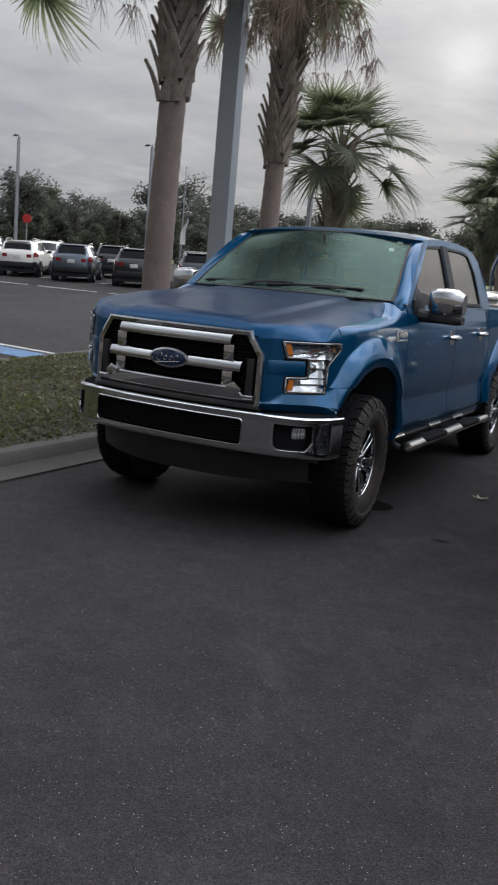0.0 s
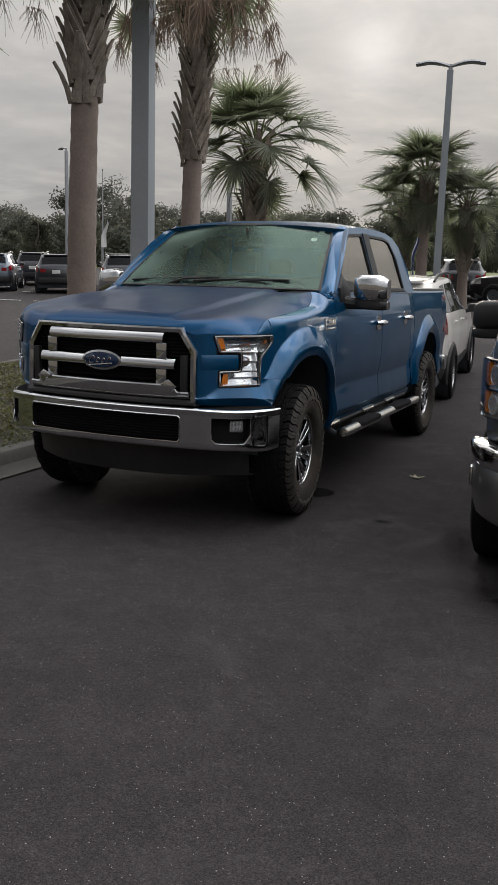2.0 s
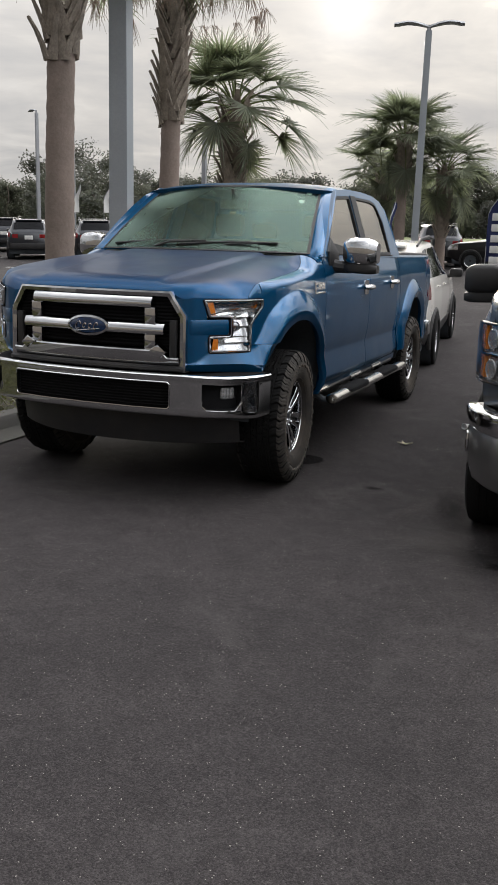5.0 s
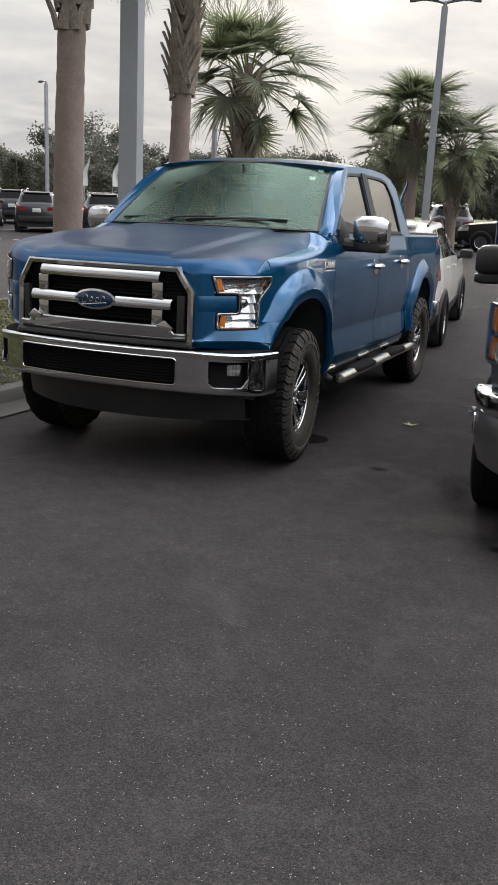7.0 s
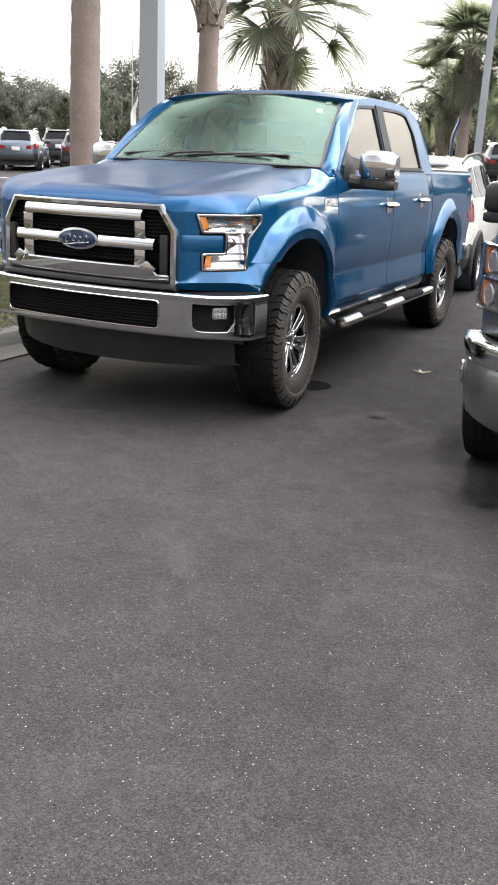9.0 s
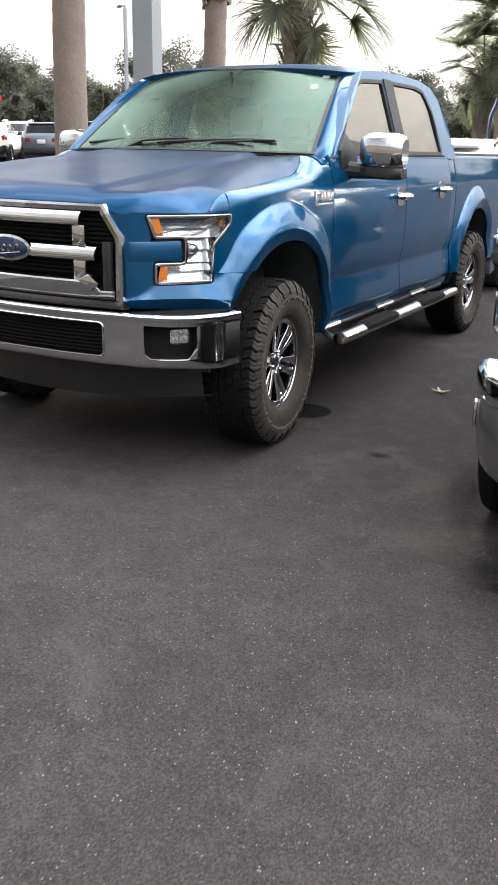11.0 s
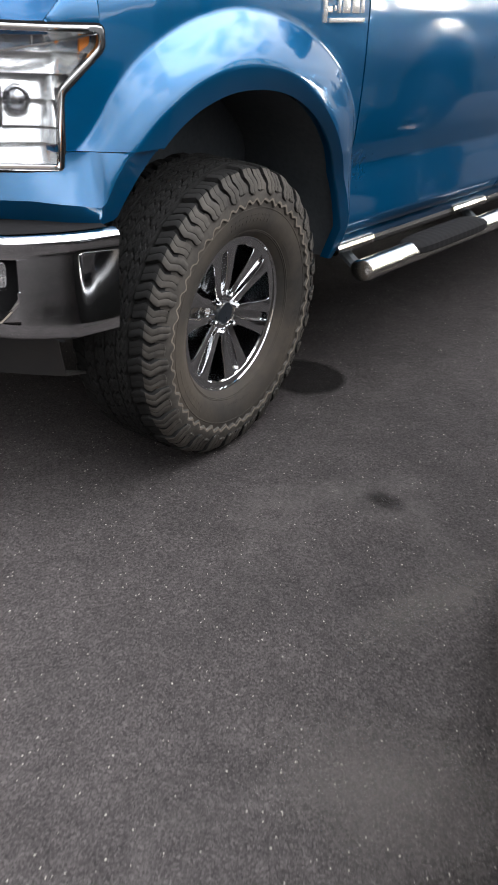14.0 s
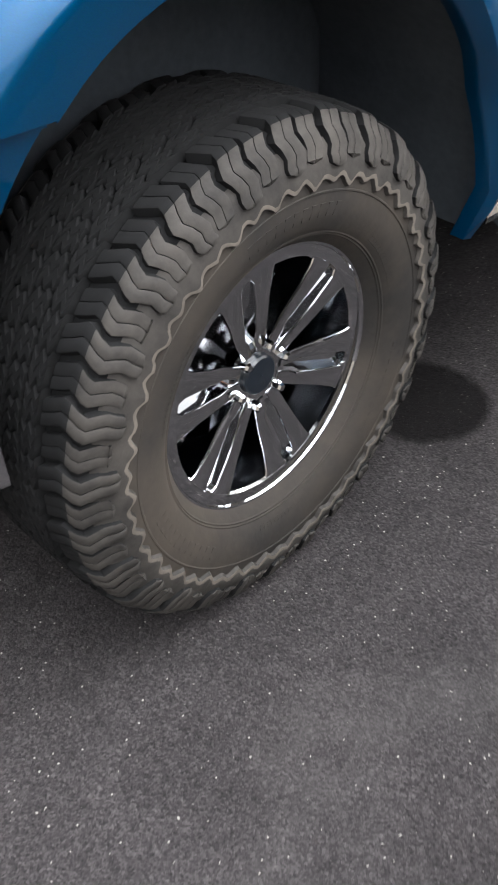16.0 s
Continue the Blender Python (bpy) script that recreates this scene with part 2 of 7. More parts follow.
DUST = (0.16, 0.125, 0.09, 1)
BLUE = car_paint("blue metallic paint", (0.0003, 0.082, 0.205), 0.60, 0.30, 1.0, 0.040, 0.1, (0.08, 0.56, 0.74), 1.62)
# bonnet: dust, over a blue darkened to offset the sky's glare
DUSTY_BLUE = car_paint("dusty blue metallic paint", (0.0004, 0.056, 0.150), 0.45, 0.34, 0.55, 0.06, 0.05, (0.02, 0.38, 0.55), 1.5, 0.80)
# roof: the same blue made darker and matt, painting out the sky glare
ROOF_BLUE = car_paint("dark matt blue roof paint", (0.008, 0.040, 0.085), 0.1, 0.8, 0.05, 0.3, 0.05, (0.02, 0.38, 0.55))
SILVER = car_paint("grey silver paint", (0.15, 0.148, 0.146), 0.7, 0.36)
WHITE_PAINT = car_paint("pearl white paint", (0.90, 0.87, 0.81), 0.0, 0.3)

BLACK_PAINT = car_paint("black car paint", (0.005, 0.005, 0.006), 0.0, 0.4, 0.5, 0.02, 0.3, (1.0, 1.0, 1.0), 1.4)
CHARCOAL = car_paint("charcoal paint", (0.02, 0.023, 0.03), 0.4, 0.3)
ICE_BLUE = car_paint("ice blue paint", (0.10, 0.13, 0.165), 0.4, 0.3)
CHROME = surface("chrome", (0.66, 0.67, 0.68), 0.05, 1.0, 0.05, 5, 80)
SATIN = surface("satin chrome", (0.50, 0.50, 0.51), 0.24, 1.0, 0.08, 5, 80)
ALLOY = surface("bright alloy barrel", (0.36, 0.375, 0.40), 0.14, 1.0, 0.15, 12, 90)
STAINLESS = surface("polished stainless tube", (0.62, 0.60, 0.56), 0.20, 1.0, 0.06, 4, 120)
MESH_BLACK = surface("matt black mesh", (0.012, 0.012, 0.013), 0.9, 0, 0.2, 5, 120, 0, 0, 0.1)
BLACK = surface("black plastic", (0.022, 0.022, 0.023), 0.5, 0, 0.25, 5, 220, 0.0004, 0, 0.4, (DUST, 0.10))
DARK = surface("dark underbody", (0.080, 0.090, 0.100), 0.85, 0, 0.3, 4, 60, 0, 0, 0.2)
TREAD = tread_rubber()
DUSTY_EDGE = surface("dust on the lug edges", (0.150, 0.130, 0.108), 0.85, 0, 0.3, 9, 90, 0.0004, 0, 0.2, ((0.05, 0.045, 0.04, 1), 0.6))
SIDEWALL = surface("brown dusted sidewall", (0.030, 0.0275, 0.025), 0.78, 0, 0.3, 2.6, 70, 0.0005, 0, 0.25, (DUST, 0.42))
PLAIN_RUBBER = surface("black tyre rubber", (0.013, 0.013, 0.013), 0.92, 0, 0.3, 6, 80, 0.0005, 0, 0.12)
AMBER = surface("amber reflector", (0.85, 0.24, 0.02), 0.18, 0, 0.2, 40, 220, 0.002, 0.8)
RED = surface("red lamp plastic", (0.24, 0.008, 0.01), 0.15, 0, 0.2, 30, 160, 0.001, 0.8)
LAMP_LENS = glass("clear lamp lens", (0.93, 0.94, 0.95))
WINDSCREEN = glass("green tinted windscreen", (0.45, 0.61, 0.52), 0.27, 0.085, (0.72, 1.0, 0.86))
TINTED = glass("tinted side glass", (0.54, 0.50, 0.45), 0.01, 0.24, (1.0, 0.96, 0.88))
DARK_GLASS = glass("dark car window", (0.10, 0.10, 0.10), 0.01, 0.03)
REFLECTOR = surface("lamp reflector", (0.84, 0.84, 0.83), 0.17, 0.78, 0.08, 30, 90, 0.0008)
BADGE_BLUE = surface("badge blue enamel", (0.003, 0.022, 0.075), 0.2, 0, 0.15, 20, 90, 0, 1.0)
CAP_DARK = surface("dark centre cap", (0.008, 0.012, 0.017), 0.3, 0, 0.2, 30, 120, 0, 0.5)
CLOTH = surface("grey seat cloth", (0.10, 0.10, 0.10), 0.9, 0, 0.2, 8, 200, 0.001)
CONCRETE = surface("weathered concrete", (0.088, 0.084, 0.078), 0.85, 0, 0.3, 2.5, 50, 0.003, 0, 0.3, ((0.10, 0.095, 0.08, 1), 0.6))
POLE_PAINT = surface("blue grey pole paint", (0.33, 0.36, 0.385), 0.42, 0.15, 0.12, 1.2, 60, 0.0005, 0, 0.4, ((0.22, 0.22, 0.21, 1), 0.25))
STEEL = surface("galvanised steel", (0.36, 0.37, 0.39), 0.45, 0.6, 0.12, 2, 60)
BARK = surface("palm bark", (0.25, 0.200, 0.172), 0.9, 0, 0.22, 4, 30, 0.006, 0, 0.2, ((0.13, 0.108, 0.09, 1), 0.45))
BOOT = surface("old frond base", (0.30, 0.258, 0.215), 0.9, 0, 0.4, 6, 45, 0.006, 0, 0.2, ((0.09, 0.075, 0.06, 1), 0.7))
STALK = surface("green frond stalk", (0.10, 0.12, 0.035), 0.6, 0, 0.3, 5, 40)
DRY = surface("dry seed stalk", (0.30, 0.225, 0.17), 0.9, 0, 0.35, 5, 60)
WOOD_BARK = surface("far tree bark", (0.10, 0.08, 0.065), 0.9, 0, 0.3, 2, 30)
FROND = leaf_material("palm frond green", (0.185, 0.205, 0.145), 0.3)
FOLIAGE = leaf_material("far foliage", (0.080, 0.084, 0.072), 0.14)
COVER = leaf_material("ground cover leaves", (0.080, 0.082, 0.030), 0.35)
SOIL = surface("mulch and soil", (0.045, 0.036, 0.022), 0.95, 0, 0.4, 3, 60, 0.01)
FIELD = surface("mown grass", (0.10, 0.125, 0.03), 0.95, 0, 0.3, 0.6, 12, 0.02)
PAINT_WHITE = surface("worn white line paint", (0.62, 0.62, 0.60), 0.8, 0, 0.1, 5, 90, 0.001, 0, 0.3, ((0.12, 0.115, 0.11, 1), 0.5))
PAINT_BLUE = surface("worn blue line paint", (0.13, 0.24, 0.42), 0.8, 0, 0.15, 5, 90, 0.001, 0, 0.3, ((0.12, 0.115, 0.11, 1), 0.5))
PAPER = surface("pale dry leaf", (0.66, 0.60, 0.44), 0.8, 0, 0.2, 30, 200)
WHITE_PLASTIC = surface("white plastic", (0.72, 0.72, 0.70), 0.5, 0, 0.05, 8, 90)
FLAG_BLUE = surface("navy flag cloth", (0.012, 0.02, 0.085), 0.8, 0, 0.2, 4, 120)
STAIN = stain_material("faint oil stain", most=0.75, full=0.3, ragged=0.9)
WET = stain_material("dark wet stain", (0.010, 0.009, 0.009), 0.92, 0.78, 0.22)
DRIED = stain_material("dried pale splash", (0.13, 0.120, 0.115), 0.50, 0.0, 1.3)
# damp ground whose dark colour also paints in the silver truck's shade
DAMP_SHADE = stain_material("damp, shaded asphalt", (0.014, 0.0125, 0.0125), 0.62, 0.1, 1.0)
STOP_RED = surface("red sign sheet", (0.45, 0.02, 0.02), 0.5, 0, 0.1, 6, 60)
ASPHALT = asphalt_material()

# ---- building helpers ----


CORES = {}  # the middle of each vehicle, by name: its open panels face away from it


def mesh_object(name, bm, mat, smooth=35.0, core=None):
    me = bpy.data.meshes.new(name)
    bmesh.ops.recalc_face_normals(bm, faces=bm.faces)
    if core is not None and any(e.is_boundary for e in bm.edges):
        if sum(f.calc_area() * f.normal.dot(f.calc_center_median() - core) for f in bm.faces) < 0:
            bmesh.ops.reverse_faces(bm, faces=bm.faces)
    bm.to_mesh(me)
    bm.free()
    for m in mat if isinstance(mat, (list, tuple)) else [mat]:
        me.materials.append(m)
    if smooth:
        me.shade_smooth()
        me.set_sharp_from_angle(angle=radians(smooth))
    return new(name, me)


def part(name, bm, mat, parent, label="", smooth=35.0):
    top = parent
    while top.parent:
        top = top.parent
    ob = mesh_object(name, bm, mat, smooth, CORES.get(top.name))
    ob.parent = parent
    return tagged(ob, label)


def share(name, data, parent, m):
    ob = new(name, data)
    ob.parent = parent
    ob.matrix_basis = m
    return ob


def thing(name, label, category, at=None, group="", kind=""):
    ob = new(name)
    ob.empty_display_size = 0.2
    if at is not None:
        ob.matrix_world = at
    return tagged(ob, label, category, group, kind)


def mirrored(bm):
    other = bm.copy()
    bmesh.ops.scale(other, vec=(-1, 1, 1), verts=other.verts)
    bmesh.ops.reverse_faces(other, faces=other.faces)
    return other


def grid(rows, bm=None, close=False):
    """Faces between rows of points."""
    bm = bm or bmesh.new()
    vs = [[bm.verts.new(p) for p in row] for row in rows]
    for a, b in zip(vs, vs[1:]):
        n = len(a)
        for i in range(n if close else n - 1):
            j = (i + 1) % n
            if len({a[i], a[j], b[j], b[i]}) == 4:
                bm.faces.new((a[i], a[j], b[j], b[i]))
    return bm


def loft(rings, bm=None, caps=True):
    """A skin over closed rings of equal length."""
    bm = bm or bmesh.new()
    vs = [[bm.verts.new(p) for p in ring] for ring in rings]
    n = len(vs[0])
    for a, b in zip(vs, vs[1:]):
        for i in range(n):
            bm.faces.new((a[i], a[(i + 1) % n], b[(i + 1) % n], b[i]))
    if caps:
        bm.faces.new(vs[0][::-1])
        bm.faces.new(vs[-1])
    return bm


def box(a, b, bevel=0.0, bm=None, segments=2):
    """An upright box between two corners, with rounded edges."""
    one = bmesh.new()
    bmesh.ops.create_cube(one, size=1.0)
    lo, hi = Vector(a), Vector(b)
    for v in one.verts:
        v.co = Vector([(l + h) / 2 + c * (h - l) for l, h, c in zip(lo, hi, v.co)])
    if bevel:
        bmesh.ops.bevel(one, geom=list(one.edges), offset=bevel, segments=segments, profile=0.5, affect="EDGES")
    return join(bm, one)


def join(bm, one):
    if bm is None:
        return one
    back = {v: bm.verts.new(v.co) for v in one.verts}
    for f in one.faces:
        bm.faces.new([back[v] for v in f.verts]).material_index = f.material_index
    one.free()
    return bm


def tube(points, radii, sides=10, bm=None, caps=True, squash=1.0):
    """A round bar along points."""
    pts = [Vector(p) for p in points]
    if not isinstance(radii, (list, tuple)):
        radii = [radii] * len(pts)
    rings, side = [], None
    for i, p in enumerate(pts):
        way = (pts[min(i + 1, len(pts) - 1)] - pts[max(i - 1, 0)]).normalized()
        if side is None:
            side = way.orthogonal().normalized()
        side = (side - way * side.dot(way)).normalized()
        other = way.cross(side)
        rings.append([p + radii[i] * (math.cos(a) * side + squash * math.sin(a) * other) for a in (2 * math.pi * k / sides for k in range(sides))])
    return loft(rings, bm, caps)


def prism(outline, depth, to3d, bm=None, bevel=0.0, holes=(), cut=0.0):
    """A plate from a 2D outline (with holes), of the given depth; to3d(u, v, w) places it."""
    one = bmesh.new()
    edges = []
    for loop in (outline, *holes):
        vs = [one.verts.new((u, v, 0)) for u, v in loop]
        edges += [one.edges.new((vs[i], vs[(i + 1) % len(vs)])) for i in range(len(vs))]
    bmesh.ops.triangle_fill(one, use_beauty=True, use_dissolve=True, edges=edges, normal=(0, 0, 1))
    if cut:
        lo, hi = min(u for u, _ in outline), max(u for u, _ in outline)
        for k in range(1, int((hi - lo) / cut) + 1):
            bmesh.ops.bisect_plane(one, geom=[*one.verts, *one.edges, *one.faces], dist=1e-5, plane_co=(lo + cut * k, 0, 0), plane_no=(1, 0, 0))
    made = bmesh.ops.extrude_face_region(one, geom=list(one.faces))
    top = [e for e in made["geom"] if isinstance(e, bmesh.types.BMVert)]
    bmesh.ops.translate(one, verts=top, vec=(0, 0, depth))
    bmesh.ops.recalc_face_normals(one, faces=one.faces)
    if bevel:
        rim = [e for e in one.edges if len(e.link_faces) == 2 and e.calc_face_angle(0) > 0.6 and all(abs(v.co.z - depth) < 1e-6 for v in e.verts)]
        bmesh.ops.bevel(one, geom=rim, offset=bevel, segments=2, profile=0.5, affect="EDGES")
    for v in one.verts:
        v.co = Vector(to3d(*v.co))
    return join(bm, one)


def rounded(points, radius, steps=4):
    """A 2D outline with its corners rounded."""
    out, n = [], len(points)
    for i in range(n):
        p, a, b = (Vector(points[k]) for k in (i, (i - 1) % n, (i + 1) % n))
        r = min(radius, (a - p).length * 0.45, (b - p).length * 0.45)
        s, e = p + (a - p).normalized() * r, p + (b - p).normalized() * r
        for k in range(steps + 1):
            t = k / steps
            out.append(tuple((1 - t) ** 2 * s + 2 * t * (1 - t) * p + t * t * e))
    return out


def revolve(profile, sides, axis="x", bm=None):
    """A ring surface: profile points (x, radius) turned about the x axis."""
    rings = [[(x, r * math.sin(a), r * math.cos(a)) for x, r in profile] for a in (2 * math.pi * k / sides for k in range(sides))]
    bm = bm or bmesh.new()
    vs = [[bm.verts.new(p) for p in ring] for ring in rings]
    for k in range(sides):
        a, b = vs[k], vs[(k + 1) % sides]
        for i in range(len(profile) - 1):
            bm.faces.new((a[i], a[i + 1], b[i + 1], b[i]))
    return bm


def lerp(table, x):
    return float(np.interp(x, [a for a, _ in table], [b for _, b in table]))


def ease(t):
    t = min(1.0, max(0.0, t))
    return t * t * (3 - 2 * t)


def thicken(ob, depth, smooth=40.0):
    """Gives a sheet its thickness, inwards from its face."""
    bm = bmesh.new()
    bm.from_mesh(ob.data)
    bm.normal_update()
    rim = [(e.verts[0], e.verts[1]) if e.link_loops[0].vert == e.verts[0] else (e.verts[1], e.verts[0]) for e in bm.edges if e.is_boundary]
    front, faces = list(bm.verts), list(bm.faces)
    back = {v: bm.verts.new(v.co - v.normal * depth) for v in front}
    for f in faces:
        bm.faces.new([back[v] for v in reversed(f.verts)])
    for a, b in rim:
        bm.faces.new((b, a, back[a], back[b]))
    bm.to_mesh(ob.data)
    bm.free()
    ob.data.shade_smooth()
    ob.data.set_sharp_from_angle(angle=radians(smooth))
    return ob

# ---- the lot ----


GROUND = -0.024  # the asphalt, below the level from which the blue truck is built


def lot_height(x, y):
    """The lot is level round the trucks and climbs gently away behind them."""
    rise = 0.042 * max(0.0, y - 4.0)
    if y > 70:
        rise = 0.042 * 66 + 0.018 * (y - 70)
    return GROUND + rise


def make_ground():
    xs = sorted({*np.linspace(-12, 12, 25), *np.linspace(-60, 60, 25), -600, -300, -160, -100, 100, 160, 300, 600})
    ys = sorted({*np.linspace(-14, 30, 45), *np.linspace(30, 120, 31), -600, -250, -100, -40, 160, 220, 300, 420, 600})
    ground = mesh_object("ground", grid([[(x, y, lot_height(x, y)) for x in xs] for y in ys]), ASPHALT, 60)
    tagged(ground, "dark grey worn asphalt of a car lot", "ground", kind="structure")
    xs, ys = np.linspace(-280, 280, 57), np.linspace(62, 400, 30)
    field = mesh_object("grass_field", grid([[(x, y + 4 * math.sin(x * 0.05), lot_height(x, y + 4 * math.sin(x * 0.05)) + 0.06) for x in xs] for y in ys]), FIELD, 60)
    tagged(field, "mown green grass beyond the car lot", "grass", kind="structure")


ISLAND = (-6.33, -1.38, -7.5, 16.0)  # x from and to, y from and to


def island_outline(inset, r=1.2):
    x0, x1, y0, y1 = ISLAND
    pts = [(x0 + inset, y0 + inset), (x1 - inset, y0 + inset), (x1 - inset, y1 - inset), (x0 + inset, y1 - inset)]
    out = rounded(pts, r - inset * 0.5, 8)
    full = []
    for i, p in enumerate(out):
        q = out[(i + 1) % len(out)]
        steps = max(1, int((Vector(q) - Vector(p)).length / 0.8))
        full += [tuple(Vector(p).lerp(Vector(q), k / steps)) for k in range(steps)]
    return full


def make_island():
    rings = []
    for inset, z in ((0.0, -0.02), (0.0, 0.015), (0.10, 0.03), (0.16, 0.06), (0.20, 0.125), (0.23, 0.145), (0.36, 0.15), (0.38, 0.13), (0.38, 0.02)):
        rings.append([(x, y, lot_height(x, y) + z) for x, y in island_outline(inset)])
    n = min(len(r) for r in rings)
    rings = [[r[int(k * len(r) / n)] for k in range(n)] for r in rings]
    kerb = mesh_object("kerb", loft(rings, caps=False), CONCRETE, 30)
    tagged(kerb, "weathered pale concrete kerb with a gutter lip round the planted island", "kerb", kind="structure")
    x0, x1, y0, y1 = ISLAND
    xs, ys = np.linspace(x0 + 0.37, x1 - 0.37, 16), np.linspace(y0 + 0.5, y1 - 0.5, 50)
    soil = mesh_object("planting_bed", grid([[(x, y, lot_height(x, y) + 0.13 + 0.05 * noise.noise((x, y, 0))) for x in xs] for y in ys]), SOIL, 60)
    tagged(soil, "brown mulch bed of the planted island", "planting bed", kind="structure")
    # low ground cover: leaves by the ten thousand
    rng = np.random.default_rng(5)
    count = 85000
    x = rng.uniform(x0 + 0.33, x1 - 0.30, count)
    y = np.where(rng.random(count) < 0.75, rng.uniform(y0 + 3.5, 7.0, count), rng.uniform(y0 + 0.4, y1 - 0.4, count))
    swell = np.array([noise.noise((a * 1.3, b * 1.3, 3.0)) for a, b in zip(x, y)])
    base = np.array([lot_height(a, b) for a, b in zip(x, y)])
    edge = np.clip(np.minimum(x - x0 - 0.3, x1 - 0.28 - x) / 0.25, 0, 1)
    z = base + 0.11 + (0.03 + 0.06 * edge) * rng.random(count) ** 0.7 + 0.06 * edge * swell
    turn, tip, size = rng.uniform(0, 6.28, count), rng.uniform(-0.2, 1.0, count), rng.uniform(0.015, 0.034, count)
    ahead = np.stack([np.cos(turn) * np.cos(tip), np.sin(turn) * np.cos(tip), np.sin(tip)], 1)
    side = np.stack([-np.sin(turn), np.cos(turn), 0.25 * np.ones(count)], 1)
    mid = np.stack([x, y, z], 1)
    s = size[:, None]
    pts = np.stack([mid - ahead * s, mid + side * s * 0.55 + ahead * s * 0.1, mid + ahead * s, mid - side * s * 0.55 + ahead * s * 0.1], 1).reshape(-1, 3)
    faces = np.arange(count * 4).reshape(-1, 4)
    me = bpy.data.meshes.new("ground_cover")
    me.from_pydata(pts.tolist(), [], faces.tolist())
    me.materials.append(COVER)
    tagged(new("ground_cover", me), "dense low green and brown ground cover plants in the island", "ground cover", kind="stuff")


def flat_mark(name, outline, mat, label, category, lift=0.006, group=""):
    bm = bmesh.new()
    top = [bm.verts.new((x, y, lot_height(x, y) + lift)) for x, y in outline]
    low = [bm.verts.new((x, y, lot_height(x, y) - 0.01)) for x, y in outline]
    bm.faces.new(top)
    for i in range(len(top)):
        j = (i + 1) % len(top)
        bm.faces.new((top[i], low[i], low[j], top[j]))
    return tagged(mesh_object(name, bm, mat, 0), label, category, group)


def strip(a, b, width):
    a, b = Vector(a), Vector(b)
    s = (b - a).normalized().orthogonal() * width / 2
    return [tuple(a + s), tuple(b + s), tuple(b - s), tuple(a - s)]


def make_marks():
    for y in (3.0, 5.75):
        flat_mark("line_marking", strip((-11.4, y + 0.3), (-6.4, y - 0.15), 0.11), PAINT_WHITE, "worn white painted parking bay line on asphalt", "line marking", group="bay lines")
    flat_mark("painted_bay", [(-8.6, 5.02), (-6.5, 4.85), (-6.5, 5.42), (-8.6, 5.62)], PAINT_BLUE, "worn blue painted patch beside a bay line", "road marking")
    for y in (19.4, 24.0):
        for x in (-31, -27.6, -24.2, -20.8, -17.4, -14.0):
            flat_mark("line_marking", strip((x - 2.6, y), (x + 0.2, y + 0.02), 0.12) if y < 20 else strip((x, y), (x, y + 4.6), 0.1), PAINT_WHITE, "worn white painted parking bay line on asphalt", "line marking", group="bay lines")
    for name, x, y, wide, deep, turn, mat, label in (
            ("wet_stain", 0.838, 0.605, 0.185, 0.175, 35, WET, "dark oval wet stain on the asphalt behind the wheel"),
            ("oil_spot", 1.522, 0.075, 0.085, 0.055, 0, STAIN, "small dark oil spot on the asphalt"),
            ("oil_spot", 2.46, -1.05, 0.09, 0.06, 20, STAIN, "dark damp patch beside the silver truck's wheel"),
            ("dried_puddle", 2.06, -0.80, 0.30, 0.22, 25, DRIED, "pale dried puddle on the asphalt beside the silver truck"),
            ("dried_puddle", 1.86, -0.25, 0.10, 0.34, -12, DRIED, "pale dried water run on the asphalt"),
            ("damp_patch", 2.10, -0.20, 0.16, 0.55, 12, DAMP_SHADE, "dark ground, damp and painted with shade, along the silver truck"),
            ("damp_patch", 2.45, -0.90, 0.22, 0.32, -15, DAMP_SHADE, "dark ground, damp and painted with shade, by the silver truck's bumper")):
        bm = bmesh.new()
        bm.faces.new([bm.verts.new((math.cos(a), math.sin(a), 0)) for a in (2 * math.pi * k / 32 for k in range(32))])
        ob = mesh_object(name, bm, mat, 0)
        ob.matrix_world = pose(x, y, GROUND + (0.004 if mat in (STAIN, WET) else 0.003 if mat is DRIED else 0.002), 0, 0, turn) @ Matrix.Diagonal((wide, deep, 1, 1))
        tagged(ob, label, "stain")


